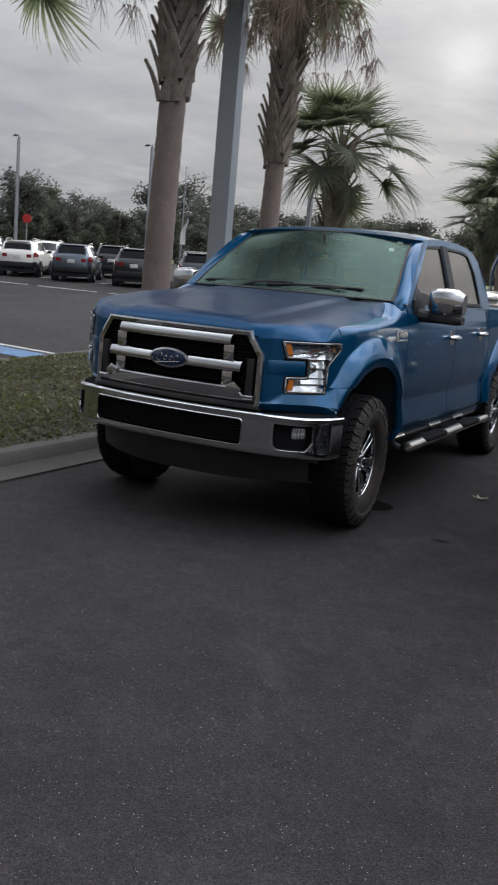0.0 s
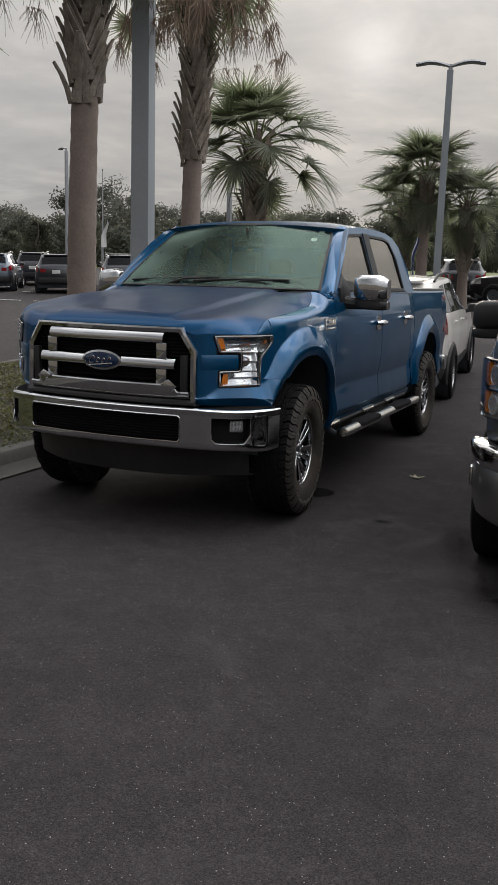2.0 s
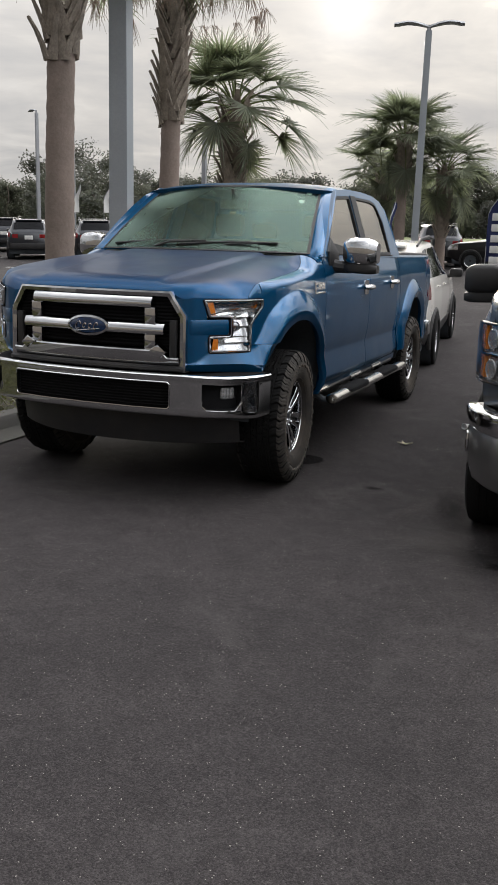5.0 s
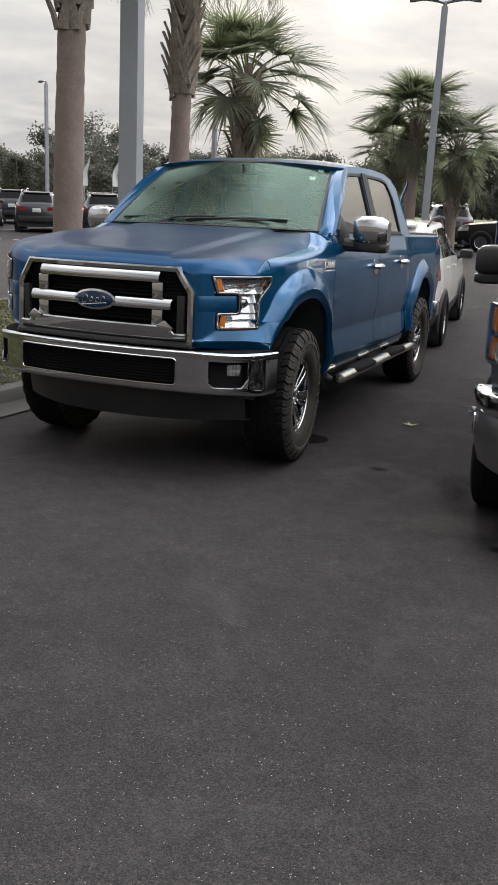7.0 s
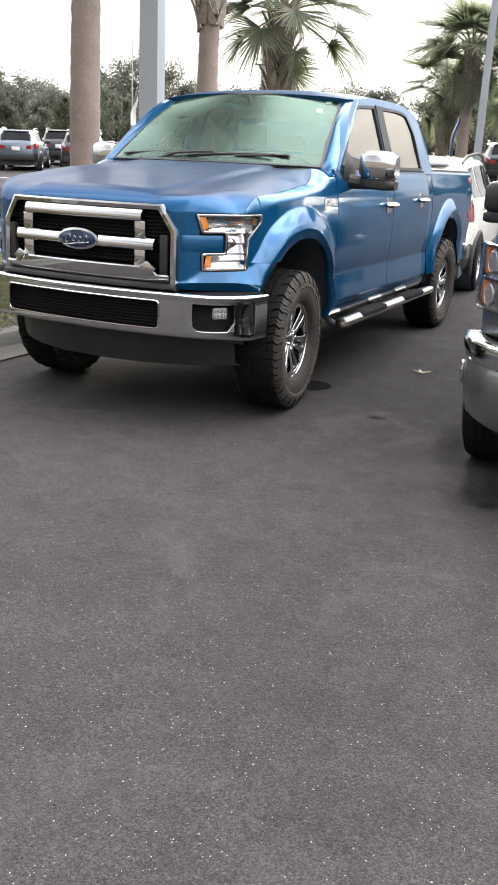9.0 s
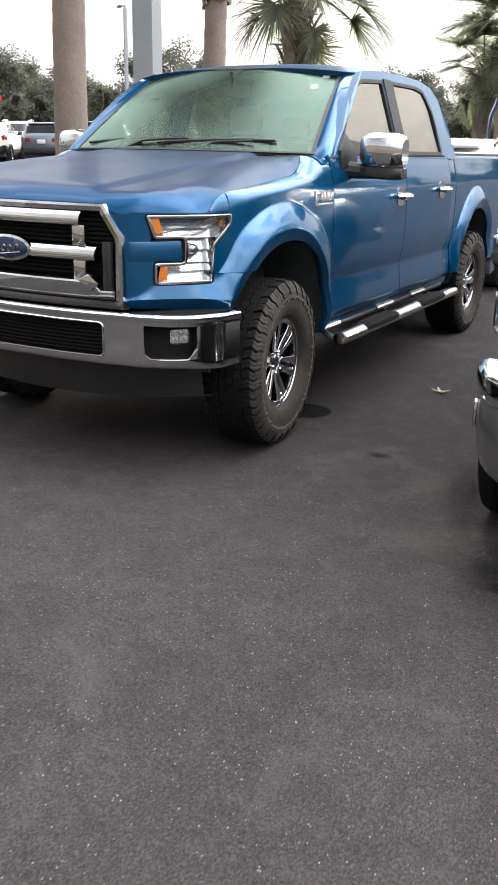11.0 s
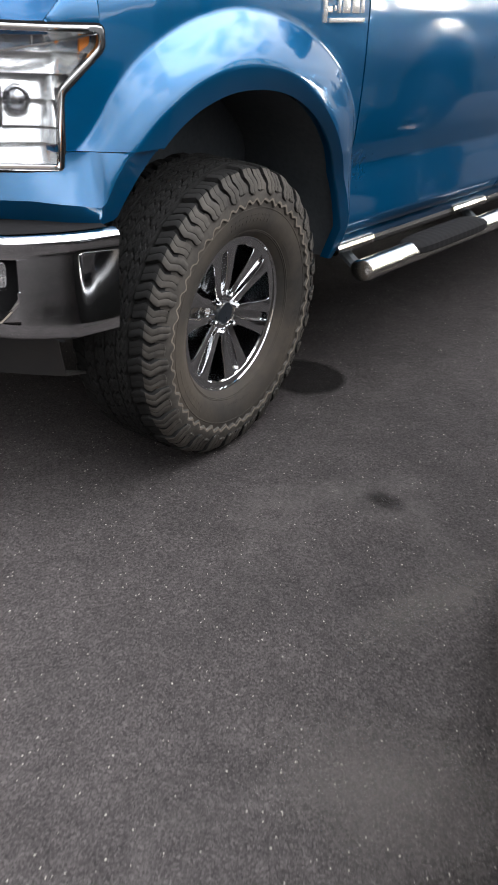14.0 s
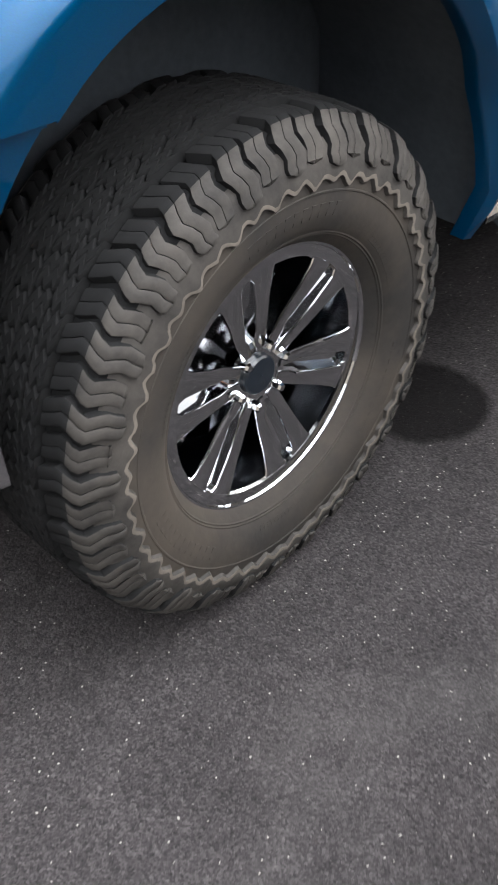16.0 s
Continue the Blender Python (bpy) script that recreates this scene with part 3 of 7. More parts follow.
def make_litter():
    # the dry leaf between the trucks: two crossed narrow curled blades
    bm = bmesh.new()
    for turn, length in ((0.35, 0.125), (-0.95, 0.115)):
        d, s = Vector((math.cos(turn), math.sin(turn), 0)), Vector((-math.sin(turn), math.cos(turn), 0))
        rows = []
        for k in range(7):
            t = k / 6
            w = 0.011 * math.sin(math.pi * (0.12 + 0.8 * t))
            mid = d * length * (t - 0.45) + Vector((0, 0, 0.008 + 0.014 * (2 * t - 1) ** 2))
            rows.append([mid - s * w + Vector((0, 0, 0.006)), mid, mid + s * w + Vector((0, 0, 0.006))])
        grid(rows, bm)
    leaf = mesh_object("dry_leaf", bm, PAPER, 60)
    leaf.location = (1.415, 1.48, GROUND)
    thicken(leaf, 0.002)
    tagged(leaf, "pale yellow dry leaf lying on the asphalt", "leaf")
    # the crushed plastic cup by the neighbour's wheel: a dented wall, folded in at the rim
    rng = random.Random(77)
    rings = []
    for k in range(9):
        h = k / 8
        r = 0.026 + 0.016 * h
        rings.append([(r * (1 + 0.28 * math.sin(3 * a + 4 * h) * h + rng.uniform(-0.05, 0.05)) * math.cos(a), 0.085 * h + rng.uniform(-0.003, 0.003), 0.034 + 0.78 * r * (1 + rng.uniform(-0.10, 0.06)) * math.sin(a)) for a in (2 * math.pi * j / 16 for j in range(16))])
    rings += [[(x * 1.10, y + 0.004, 0.034 + (z - 0.034) * 1.10) for x, y, z in rings[-1]], [(x * 0.86, y - 0.012, 0.034 + (z - 0.034) * 0.86) for x, y, z in rings[-1]]]
    cup = mesh_object("plastic_cup", loft(rings), WHITE_PLASTIC, 20)
    low = min(v.co.z for v in cup.data.vertices)
    cup.matrix_world = pose(1.79, 2.44, GROUND - low * 0.75 + 0.001, 0, 0, 148) @ Matrix.Diagonal((0.75, 0.75, 0.75, 1))
    tagged(cup, "crushed pale plastic cup lying on the asphalt", "cup")
    # loose grit
    rng = np.random.default_rng(11)
    count = 520
    x, y = rng.uniform(-1.2, 3.2, count), rng.uniform(-4.2, 1.8, count)
    size = rng.uniform(0.0011, 0.0026, count)
    shape = np.array([(1, 0, 0), (-1, 0, 0), (0, 1, 0), (0, -1, 0), (0, 0, 0.8), (0, 0, -0.8)], float)
    tris = np.array([(0, 2, 4), (2, 1, 4), (1, 3, 4), (3, 0, 4), (2, 0, 5), (1, 2, 5), (3, 1, 5), (0, 3, 5)])
    pts = shape[None] * size[:, None, None] * rng.uniform(0.6, 1.4, (count, 6, 1)) + np.stack([x, y, GROUND + size * 0.5 + 0.001], 1)[:, None]
    me = bpy.data.meshes.new("grit")
    me.from_pydata(pts.reshape(-1, 3).tolist(), [], (tris[None] + 6 * np.arange(count)[:, None, None]).reshape(-1, 3).tolist())
    me.materials.append(surface("pale grit", (0.28, 0.262, 0.24), 0.85, 0, 0.5, 3, 40))
    tagged(new("grit", me), "scattered pale grit on the asphalt", "grit", kind="stuff")


def make_back_wall():
    # unseen wall added behind the camera, to cut low sky light and reflections
    wall = mesh_object("wall_south", box((-40, -17.4, -0.2), (40, -17.0, 6.4), 0.02), surface("tan render", (0.15, 0.135, 0.12), 0.9, 0, 0.2, 0.5, 20, 0.004, 0, 0.3), 30)
    tagged(wall, "unseen plain tan wall added to close the lot and block low sky", "wall", kind="structure")


make_ground()
make_back_wall()
make_island()
make_marks()
make_litter()

# ---- wheels ----


def side_lug(bm, a0, poly, x_of, lift):
    """A raised wedge on the sidewall: a polygon of (angle, radius)."""
    ca, cr = sum(a for a, _ in poly) / len(poly), sum(r for _, r in poly) / len(poly)
    low, top = [], []
    for a, r in poly:
        t, s = a0 + a, 0.90
        low.append(bm.verts.new((x_of(r) - 0.004, r * math.sin(t), r * math.cos(t))))
        t2, r2 = a0 + ca + (a - ca) * s, cr + (r - cr) * s
        top.append(bm.verts.new((x_of(r2) + lift, r2 * math.sin(t2), r2 * math.cos(t2))))
    bm.faces.new(top)
    for i in range(len(poly)):
        j = (i + 1) % len(poly)
        bm.faces.new((low[i], low[j], top[j], top[i]))


WALL = [(0.225, 0.095), (0.236, 0.110), (0.252, 0.130), (0.275, 0.147), (0.305, 0.155), (0.335, 0.1565), (0.365, 0.154), (0.392, 0.148), (0.414, 0.137), (0.424, 0.122)]


def wall_x(r):
    return lerp(WALL, r)


def lug(bm, stations, left, right, top=0, black=0):
    """A tread lug along stations (x, r, base x, base r), between the angles left(k) and right(k)."""
    rows = []
    for k, (x, r, bx, br) in enumerate(stations):
        a, b = left(k), right(k)
        e = min(0.006, (b - a) * 0.2)
        rows.append([(px, pr * math.sin(t), pr * math.cos(t)) for t, px, pr in ((a - e, bx, br), (a, x * 0.9 + bx * 0.1, r * 0.9 + br * 0.1), (a + e, x, r), (b - e, x, r), (b, x * 0.9 + bx * 0.1, r * 0.9 + br * 0.1), (b + e, bx, br))])
    for first in (True, False):
        x, r, bx, br = stations[0 if first else -1]
        a, b = (left(0), right(0)) if first else (left(len(stations) - 1), right(len(stations) - 1))
        end = [(bx, br * math.sin(t), br * math.cos(t)) for t in (a + (b - a) * i / 5 for i in range(6))]
        rows = [end] + rows if first else rows + [end]
    vs = [[bm.verts.new(p) for p in row] for row in rows]
    last = len(vs) - 2
    for k, (p, q) in enumerate(zip(vs, vs[1:])):
        for i in range(5):
            face = bm.faces.new((p[i], p[i + 1], q[i + 1], q[i]))
            # groove walls and inner crown in black rubber, painting in the tread's shade
            face.material_index = 2 if i in (0, 4) or k in (0, last) or k < black else top


SHOULDER = [(0.082, 0.4415), (0.099, 0.441), (0.114, 0.439), (0.127, 0.435), (0.138, 0.4285), (0.147, 0.420), (0.154, 0.409), (0.159, 0.397), (0.162, 0.385)]
ZIG = [0.0, 0.07, 0.15, 0.11, 0.03, -0.02, 0.04, 0.08, 0.05]


def tyre_mesh():
    """An all-terrain tyre: carcass, siped hooked lugs that run down the sidewall and end in pointed teeth."""
    wall = [(x, r) for r, x in WALL]
    bm = revolve(wall + [(-x, r) for x, r in wall[::-1]] + [wall[0]], 120)
    # the carcass between the lugs goes black too, as painted groove shade
    for f in bm.faces:
        mid = f.calc_center_median()
        f.material_index = 2 if math.hypot(mid.y, mid.z) > 0.37 else 1
    rng = random.Random(2)
    count = 27
    pitch = 2 * math.pi / count
    last = len(SHOULDER)
    for k in range(count):
        a = k * pitch
        for sx in (1, -1):
            # a long lug and a lug set back from it, each cut by a sipe
            for mid, half, bend, tip, deep in ((0.21, 0.195, 1.0, 0.368, 0.0), (0.71, 0.182, 0.85, 0.376, 0.006)):
                tip += rng.uniform(-0.004, 0.004)
                lean = rng.uniform(-0.05, 0.05)
                st = []
                for x, r in SHOULDER + [(0.164, 0.3815), (0.1655, tip + 0.006), (0.1640, tip)]:
                    t = ease((x - 0.115) / 0.035)
                    st.append((sx * (x - deep * t), r - deep * (1 - t), sx * (x - 0.013 * t), r - 0.015 * (1 - t) - 0.003 * t))

                def edge(u, i):
                    if i < last:
                        return a + (u + bend * ZIG[i]) * pitch
                    pull = (1.0, 0.92, 0.22)[i - last]
                    return a + (mid + bend * ZIG[-1] + (u - mid) * pull + lean * (i - last + 1) / 3) * pitch
                for u0, u1 in ((mid - half, mid - 0.007), (mid + 0.007, mid + half)):
                    lug(bm, st, lambda i: edge(u0, i), lambda i: edge(u1, i), 0, 4)
            # two rows of hooked middle lugs
            for x0, x1, shift, zig in ((0.003, 0.036, 0.1, (0.0, 0.14, 0.02, 0.17, 0.06)), (0.043, 0.076, 0.45, (0.12, -0.04, 0.14, -0.02, 0.15))):
                shift = shift if sx > 0 else shift + 0.35
                st2 = [(sx * (x0 + (x1 - x0) * i / 4), 0.4425, sx * (x0 + (x1 - x0) * i / 4), 0.426) for i in range(5)]
                for u0, u1 in ((0.0, 0.195), (0.21, 0.40), (0.50, 0.695), (0.71, 0.90)):
                    lug(bm, st2, lambda i: a + (shift + u0 + zig[i]) * pitch, lambda i: a + (shift + u1 + zig[i]) * pitch, 2)
    # the low apron between and under the teeth
    for sx in (1, -1):
        rings = []
        for k in range(count):
            for u in np.linspace(0, 1, 16, endpoint=False):
                t = (k + u) * pitch
                r = 0.352 - 0.011 * abs(math.sin(2 * math.pi * (u + 0.02))) ** 2.2 + 0.003 * math.sin(2 * math.pi * u) + rng.uniform(-0.0012, 0.0012)
                line = [(0.404, 0.002), (0.394, 0.0050), (r + 0.007, 0.0080), (r, 0.0065), (r - 0.004, -0.001)]
                rings.append([(sx * (wall_x(q) + d), q * math.sin(t), q * math.cos(t)) for q, d in line])
        rows = [[bm.verts.new(p) for p in ring] for ring in rings]
        for p, q in zip(rows, rows[1:] + rows[:1]):
            for i in range(4):
                bm.faces.new((p[i], p[i + 1], q[i + 1], q[i])).material_index = 3 if i == 2 else 0
    bmesh.ops.remove_doubles(bm, verts=bm.verts, dist=0.00002)
    told = set(bm.faces)
    # raised mould rings
    for r in (0.258, 0.262, 0.330):
        ring = [(wall_x(r - 0.003) - 0.001, r - 0.003), (wall_x(r) + 0.0012, r - 0.0012), (wall_x(r) + 0.0012, r + 0.0012), (wall_x(r + 0.003) - 0.001, r + 0.003)]
        revolve(ring, 96, bm=bm)
    # raised bars where lettering stands
    for mid in (0.55, 2.6, 4.7):
        for k in range(11):
            a = mid + (k - 5) * 0.062
            side_lug(bm, a, [(-0.019, 0.314), (-0.016, 0.290), (0.016, 0.290), (0.019, 0.314)], wall_x, 0.0009)
    for mid in (1.6, 3.7, 5.8):
        for k in range(16):
            a = mid + (k - 8) * 0.034
            side_lug(bm, a, [(-0.010, 0.282), (-0.009, 0.272), (0.009, 0.272), (0.010, 0.282)], wall_x, 0.0008)
    for f in bm.faces:
        if f not in told:
            f.material_index = 1
    return bm


RIM_TURN = 0.30


def rim_mesh():
    """A chrome six-spoke alloy rim."""
    lip = [(0.104, 0.238), (0.112, 0.2415), (0.1145, 0.239), (0.1135, 0.2355), (0.1095, 0.2335), (0.1085, 0.214), (0.104, 0.210), (0.080, 0.207), (0.0, 0.204), (-0.09, 0.210), (-0.10, 0.226), (-0.112, 0.228), (-0.10, 0.236), (0.0, 0.214), (0.104, 0.238)]
    bm = revolve(lip, 72)
    for f in bm.faces:
        f.material_index = 1 if f.calc_center_median().x < 0.104 else 0
    for k in range(6):
        a = 2 * math.pi * k / 6 + RIM_TURN
        for sign in (1, -1):
            wide = [(0.050, 0.004), (0.078, 0.007), (0.095, 0.0125), (0.150, 0.0145), (0.200, 0.0135), (0.214, 0.006), (0.228, 0.003), (0.2265, 0.080), (0.214, 0.068), (0.192, 0.057), (0.150, 0.047), (0.105, 0.039), (0.050, 0.028)]

            def to3d(r, w, d):
                crown = 0.084 + 0.024 * ease((r - 0.05) / 0.17) + d - 0.055
                return (crown, r * math.sin(a) + sign * w * math.cos(a), r * math.cos(a) - sign * w * math.sin(a))
            prism(wide[::sign], 0.055, to3d, bm, 0.0035)

        def floor3d(r, w, d):
            return (0.055 + 0.040 * ease((r - 0.05) / 0.16) + d - 0.05, r * math.sin(a) + w * math.cos(a), r * math.cos(a) - w * math.sin(a))
        prism([(0.055, -0.017), (0.222, -0.017), (0.222, 0.017), (0.055, 0.017)], 0.05, floor3d, bm)
    revolve([(0.0, 0.078), (0.076, 0.070), (0.081, 0.062), (0.078, 0.045), (0.074, 0.0)], 36, bm=bm)
    return bm


def make_wheel(parent, name, at, flip, tyre, rim, bolts=6, rim_mat=None, rim_label="polished chrome six-spoke rim", steer=0.0):
    """A wheel under its vehicle: tyre, rim with cap and nuts, brake disc."""
    wheel = new(name)
    wheel.empty_display_size = 0.1
    wheel.parent = parent
    wheel.matrix_basis = pose(*at, 0, 0, steer + (180 if flip else 0)) @ pose(0, 0, 0, 23 * at[1] + 30)
    share("tyre", tyre, wheel, Matrix())
    tagged(share("rim", rim, wheel, Matrix()), rim_label)
    for nm, data in WHEEL_BITS.items():
        if nm == "lug_nut":
            for k in range(bolts):
                a = 2 * math.pi * (k + 0.5) / bolts + RIM_TURN
                share(nm, data, wheel, pose(0.072, 0.057 * math.sin(a), 0.057 * math.cos(a)))
        else:
            share(nm, data, wheel, Matrix())
    return wheel


def data_of(bm, mats, smooth=35.0):
    ob = mesh_object("part", bm, mats, smooth)
    data = ob.data
    bpy.data.objects.remove(ob)
    return data


TYRE = data_of(tyre_mesh(), [TREAD, SIDEWALL, PLAIN_RUBBER, DUSTY_EDGE], 40)
RIM = data_of(rim_mesh(), [CHROME, ALLOY], 22)
nut = revolve([(0.0, 0.009), (0.022, 0.009), (0.027, 0.006), (0.028, 0.0005)], 6)
cap = revolve([(0.065, 0.037), (0.083, 0.036), (0.086, 0.033), (0.087, 0.0005)], 32)
disc = revolve([(-0.01, 0.07), (0.012, 0.08), (0.012, 0.165), (-0.008, 0.168), (-0.012, 0.0005)], 48)
hubplate = revolve([(-0.06, 0.212), (-0.055, 0.10), (-0.05, 0.0005)], 48)
WHEEL_BITS = {"lug_nut": data_of(nut, CHROME, 25), "centre_cap": data_of(cap, CAP_DARK), "brake_disc": data_of(disc, SATIN), "backing_plate": data_of(hubplate, DARK)}


def plain_tyre(radius, width, rim_r):
    w = width / 2
    bm = revolve([(w * 0.75, rim_r), (w, rim_r + 0.03), (w * 1.02, radius - 0.05), (w * 0.9, radius - 0.012), (w * 0.7, radius), (-w * 0.7, radius), (-w * 0.9, radius - 0.012), (-w * 1.02, radius - 0.05), (-w, rim_r + 0.03), (-w * 0.75, rim_r), (w * 0.75, rim_r)], 56)
    for x in (-0.45, -0.15, 0.15, 0.45):
        revolve([(w * (x - 0.09), radius - 0.002), (w * (x - 0.07), radius + 0.004), (w * (x + 0.07), radius + 0.004), (w * (x + 0.09), radius - 0.002)], 56, bm=bm)
    return bm


def plain_rim(radius, spokes):
    bm = revolve([(0.085, radius), (0.092, radius - 0.006), (0.08, radius - 0.02), (0.0, radius - 0.03), (-0.08, radius), (0.085, radius)], 48)
    for k in range(spokes):
        a = 2 * math.pi * k / spokes

        def to3d(r, w, d):
            return (0.045 + 0.02 * ease(r / radius) + d - 0.03, r * math.sin(a) + w * math.cos(a), r * math.cos(a) - w * math.sin(a))
        prism([(0.03, -0.02), (radius - 0.012, -0.036), (radius - 0.012, -0.012), (0.1, 0.0), (radius - 0.012, 0.012), (radius - 0.012, 0.036), (0.03, 0.02)], 0.03, to3d, bm, 0.003)
    return bm


TYRE_2 = data_of(plain_tyre(0.395, 0.265, 0.225), PLAIN_RUBBER)
RIM_2 = data_of(plain_rim(0.228, 6), SATIN)
TYRE_3 = data_of(plain_tyre(0.345, 0.225, 0.22), PLAIN_RUBBER)
RIM_3 = data_of(plain_rim(0.224, 5), SATIN)

# ---- the pickup trucks ----
# A truck stands with its front axle over its origin, its nose towards -y and its left side towards +x.

WIDTH = [(-0.62, 0.792), (-0.545, 0.845), (-0.47, 0.867), (-0.40, 0.887), (-0.30, 0.915), (-0.15, 0.940), (0.0, 0.955), (0.3, 0.962), (0.6, 0.965), (2.0, 0.972), (2.76, 0.966), (2.96, 0.950), (3.7, 0.920), (4.5, 0.892), (4.9, 0.862)]
BELT = [(0.45, -0.050), (0.54, -0.024), (0.575, 0.001), (0.60, 0.010), (0.62, 0.0095), (0.70, 0.0005), (0.765, -0.0080), (0.785, -0.0090), (0.80, -0.0065), (0.86, 0.006), (0.95, 0.014), (1.10, 0.016), (1.25, 0.011), (1.315, 0.006), (1.335, 0.001), (1.36, -0.0060), (1.40, -0.0165), (1.45, -0.030), (1.50, -0.048)]
# the wheel arch by its angle from straight up (front side negative): radius of its edge, its crest and its root
ARCH_EDGE = [(-95, 0.455), (-70, 0.470), (-55, 0.488), (-45, 0.508), (-35, 0.533), (-28, 0.547), (-22, 0.556), (-15, 0.563), (-7, 0.565), (0, 0.562), (10, 0.560), (20, 0.556), (35, 0.541), (47, 0.528), (60, 0.514), (78, 0.485), (95, 0.476)]
ARCH_CREST = [(-95, 0.525), (-70, 0.542), (-55, 0.562), (-47, 0.581), (-41, 0.594), (-36, 0.607), (-30, 0.617), (-20, 0.629), (-13, 0.632), (-4, 0.625), (3, 0.618), (10, 0.610), (15, 0.602), (24, 0.583), (40, 0.557), (47, 0.545), (60, 0.530), (78, 0.500), (95, 0.490)]
ARCH_ROOT = [(-95, 0.720), (-60, 0.710), (-52, 0.675), (-45, 0.658), (-37, 0.695), (-32, 0.716), (-27, 0.729), (-20, 0.739), (-13, 0.748), (-7, 0.750), (0, 0.748), (10, 0.740), (20, 0.732), (40, 0.725), (48, 0.712), (58, 0.655), (75, 0.575), (95, 0.556)]
FLARE = [(0.0, 0.038), (0.5, 0.052), (0.9, 0.0608), (1.0, 0.0625), (1.1, 0.0600), (1.4, 0.0455), (1.7, 0.0265), (1.9, 0.0105), (1.97, 0.003), (2.02, 0.0)]
ARCH_Z, ARCH_R, REAR = 0.50, 0.56, 3.683
FLARE_SIZE = {"now": 1.0}  # how far the wheel arches of the truck being built stand out


def side_x(y, z):
    return lerp(WIDTH, y) + lerp(BELT, z)


def softened(table):
    """A table by degree, with its corners rounded."""
    raw = np.array([lerp(table, a) for a in range(-110, 111)])
    return np.convolve(np.pad(raw, 5, mode="edge"), np.ones(11) / 11, "valid")


ARCH_RINGS = [softened(table) for table in (ARCH_EDGE, ARCH_CREST, ARCH_ROOT)]


def arch_u(y, z, wheel_y):
    """0 at the edge of the wheel arch, 1 at its crest, 2 at its root."""
    r = math.hypot(y - wheel_y, z - ARCH_Z)
    if wheel_y > 1:
        edge, crest, root = 0.56, 0.63, 0.742
    else:
        at = math.degrees(math.atan2(y - wheel_y, max(1e-6, z - ARCH_Z))) + 110
        edge, crest, root = (float(np.interp(at, range(221), ring)) for ring in ARCH_RINGS)
    return (r - edge) / (crest - edge) if r < crest else 1 + (r - crest) / (root - crest)


def arch_z(y, u, wheel_y, floor):
    """The height at which the arch reaches u over y, or the floor."""
    if arch_u(y, floor, wheel_y) >= u:
        return floor
    lo, hi = floor, 1.45
    for _ in range(24):
        mid = (lo + hi) / 2
        lo, hi = (mid, hi) if arch_u(y, mid, wheel_y) < u else (lo, mid)
    return lo


def flare(y, z, wheel_y):
    if abs(y - wheel_y) > 0.85:
        return 0.0
    return FLARE_SIZE["now"] * lerp(FLARE, arch_u(y, z, wheel_y)) * ease((z - 0.42) / 0.12)


def smooth_x(y, z):
    return side_x(y, z) + flare(y, z, 0.0) + flare(y, z, REAR)


def arch_panel(ys, wheel_y, floor, top, shoulder=None, steps=7):
    """A side panel over a wheel: columns from the arch (or floor) up to top(y), then over the shoulder(y) -> (x, z)."""
    levels = [0.0, 0.08, 0.25, 0.5, 0.75, 0.92, 1.0, 1.05, 1.15, 1.3, 1.45, 1.6, 1.75, 1.88, 1.95, 2.0, 2.06]
    rows = []
    for y in ys:
        zt, col = top(y), []
        zs = [arch_z(y, u, wheel_y, floor(y)) for u in levels]
        zs = [min(z, zt) for z in zs]
        zs += [zs[-1] + (zt - zs[-1]) * k / steps for k in range(1, steps + 1)]
        open_arch = zs[0] > floor(y) + 1e-6
        x0 = smooth_x(y, zs[0])
        lift = 0.004 if open_arch else 0.0
        col.append((x0 - 0.03, y, zs[0] + lift))
        col.append((x0 - 0.012, y, zs[0]))
        col += [(smooth_x(y, z), y, z) for z in zs]
        over = shoulder(y) if shoulder else None
        x1, z1 = col[-1][0], col[-1][2]
        for k in range(1, 7):
            if over:
                a = k / 6 * math.pi / 2
                col.append((x1 + (over[0] - x1) * (1 - math.cos(a)), y, z1 + (over[1] - z1) * math.sin(a)))
            else:
                col.append((x1 - 0.0001 * k, y, z1))
        rows.append(col)
    return grid(rows)


NOSE = [(0.0, -0.930), (0.25, -0.920), (0.45, -0.900), (0.58, -0.878), (0.635, -0.845), (0.674, -0.802), (0.705, -0.762), (0.780, -0.660), (0.858, -0.545), (0.880, -0.470), (0.900, -0.400), (0.925, -0.300)]
BUMPER = [(0.0, -1.000), (0.30, -0.988), (0.52, -0.958), (0.68, -0.900), (0.80, -0.815), (0.89, -0.705), (0.95, -0.585), (0.975, -0.470)]


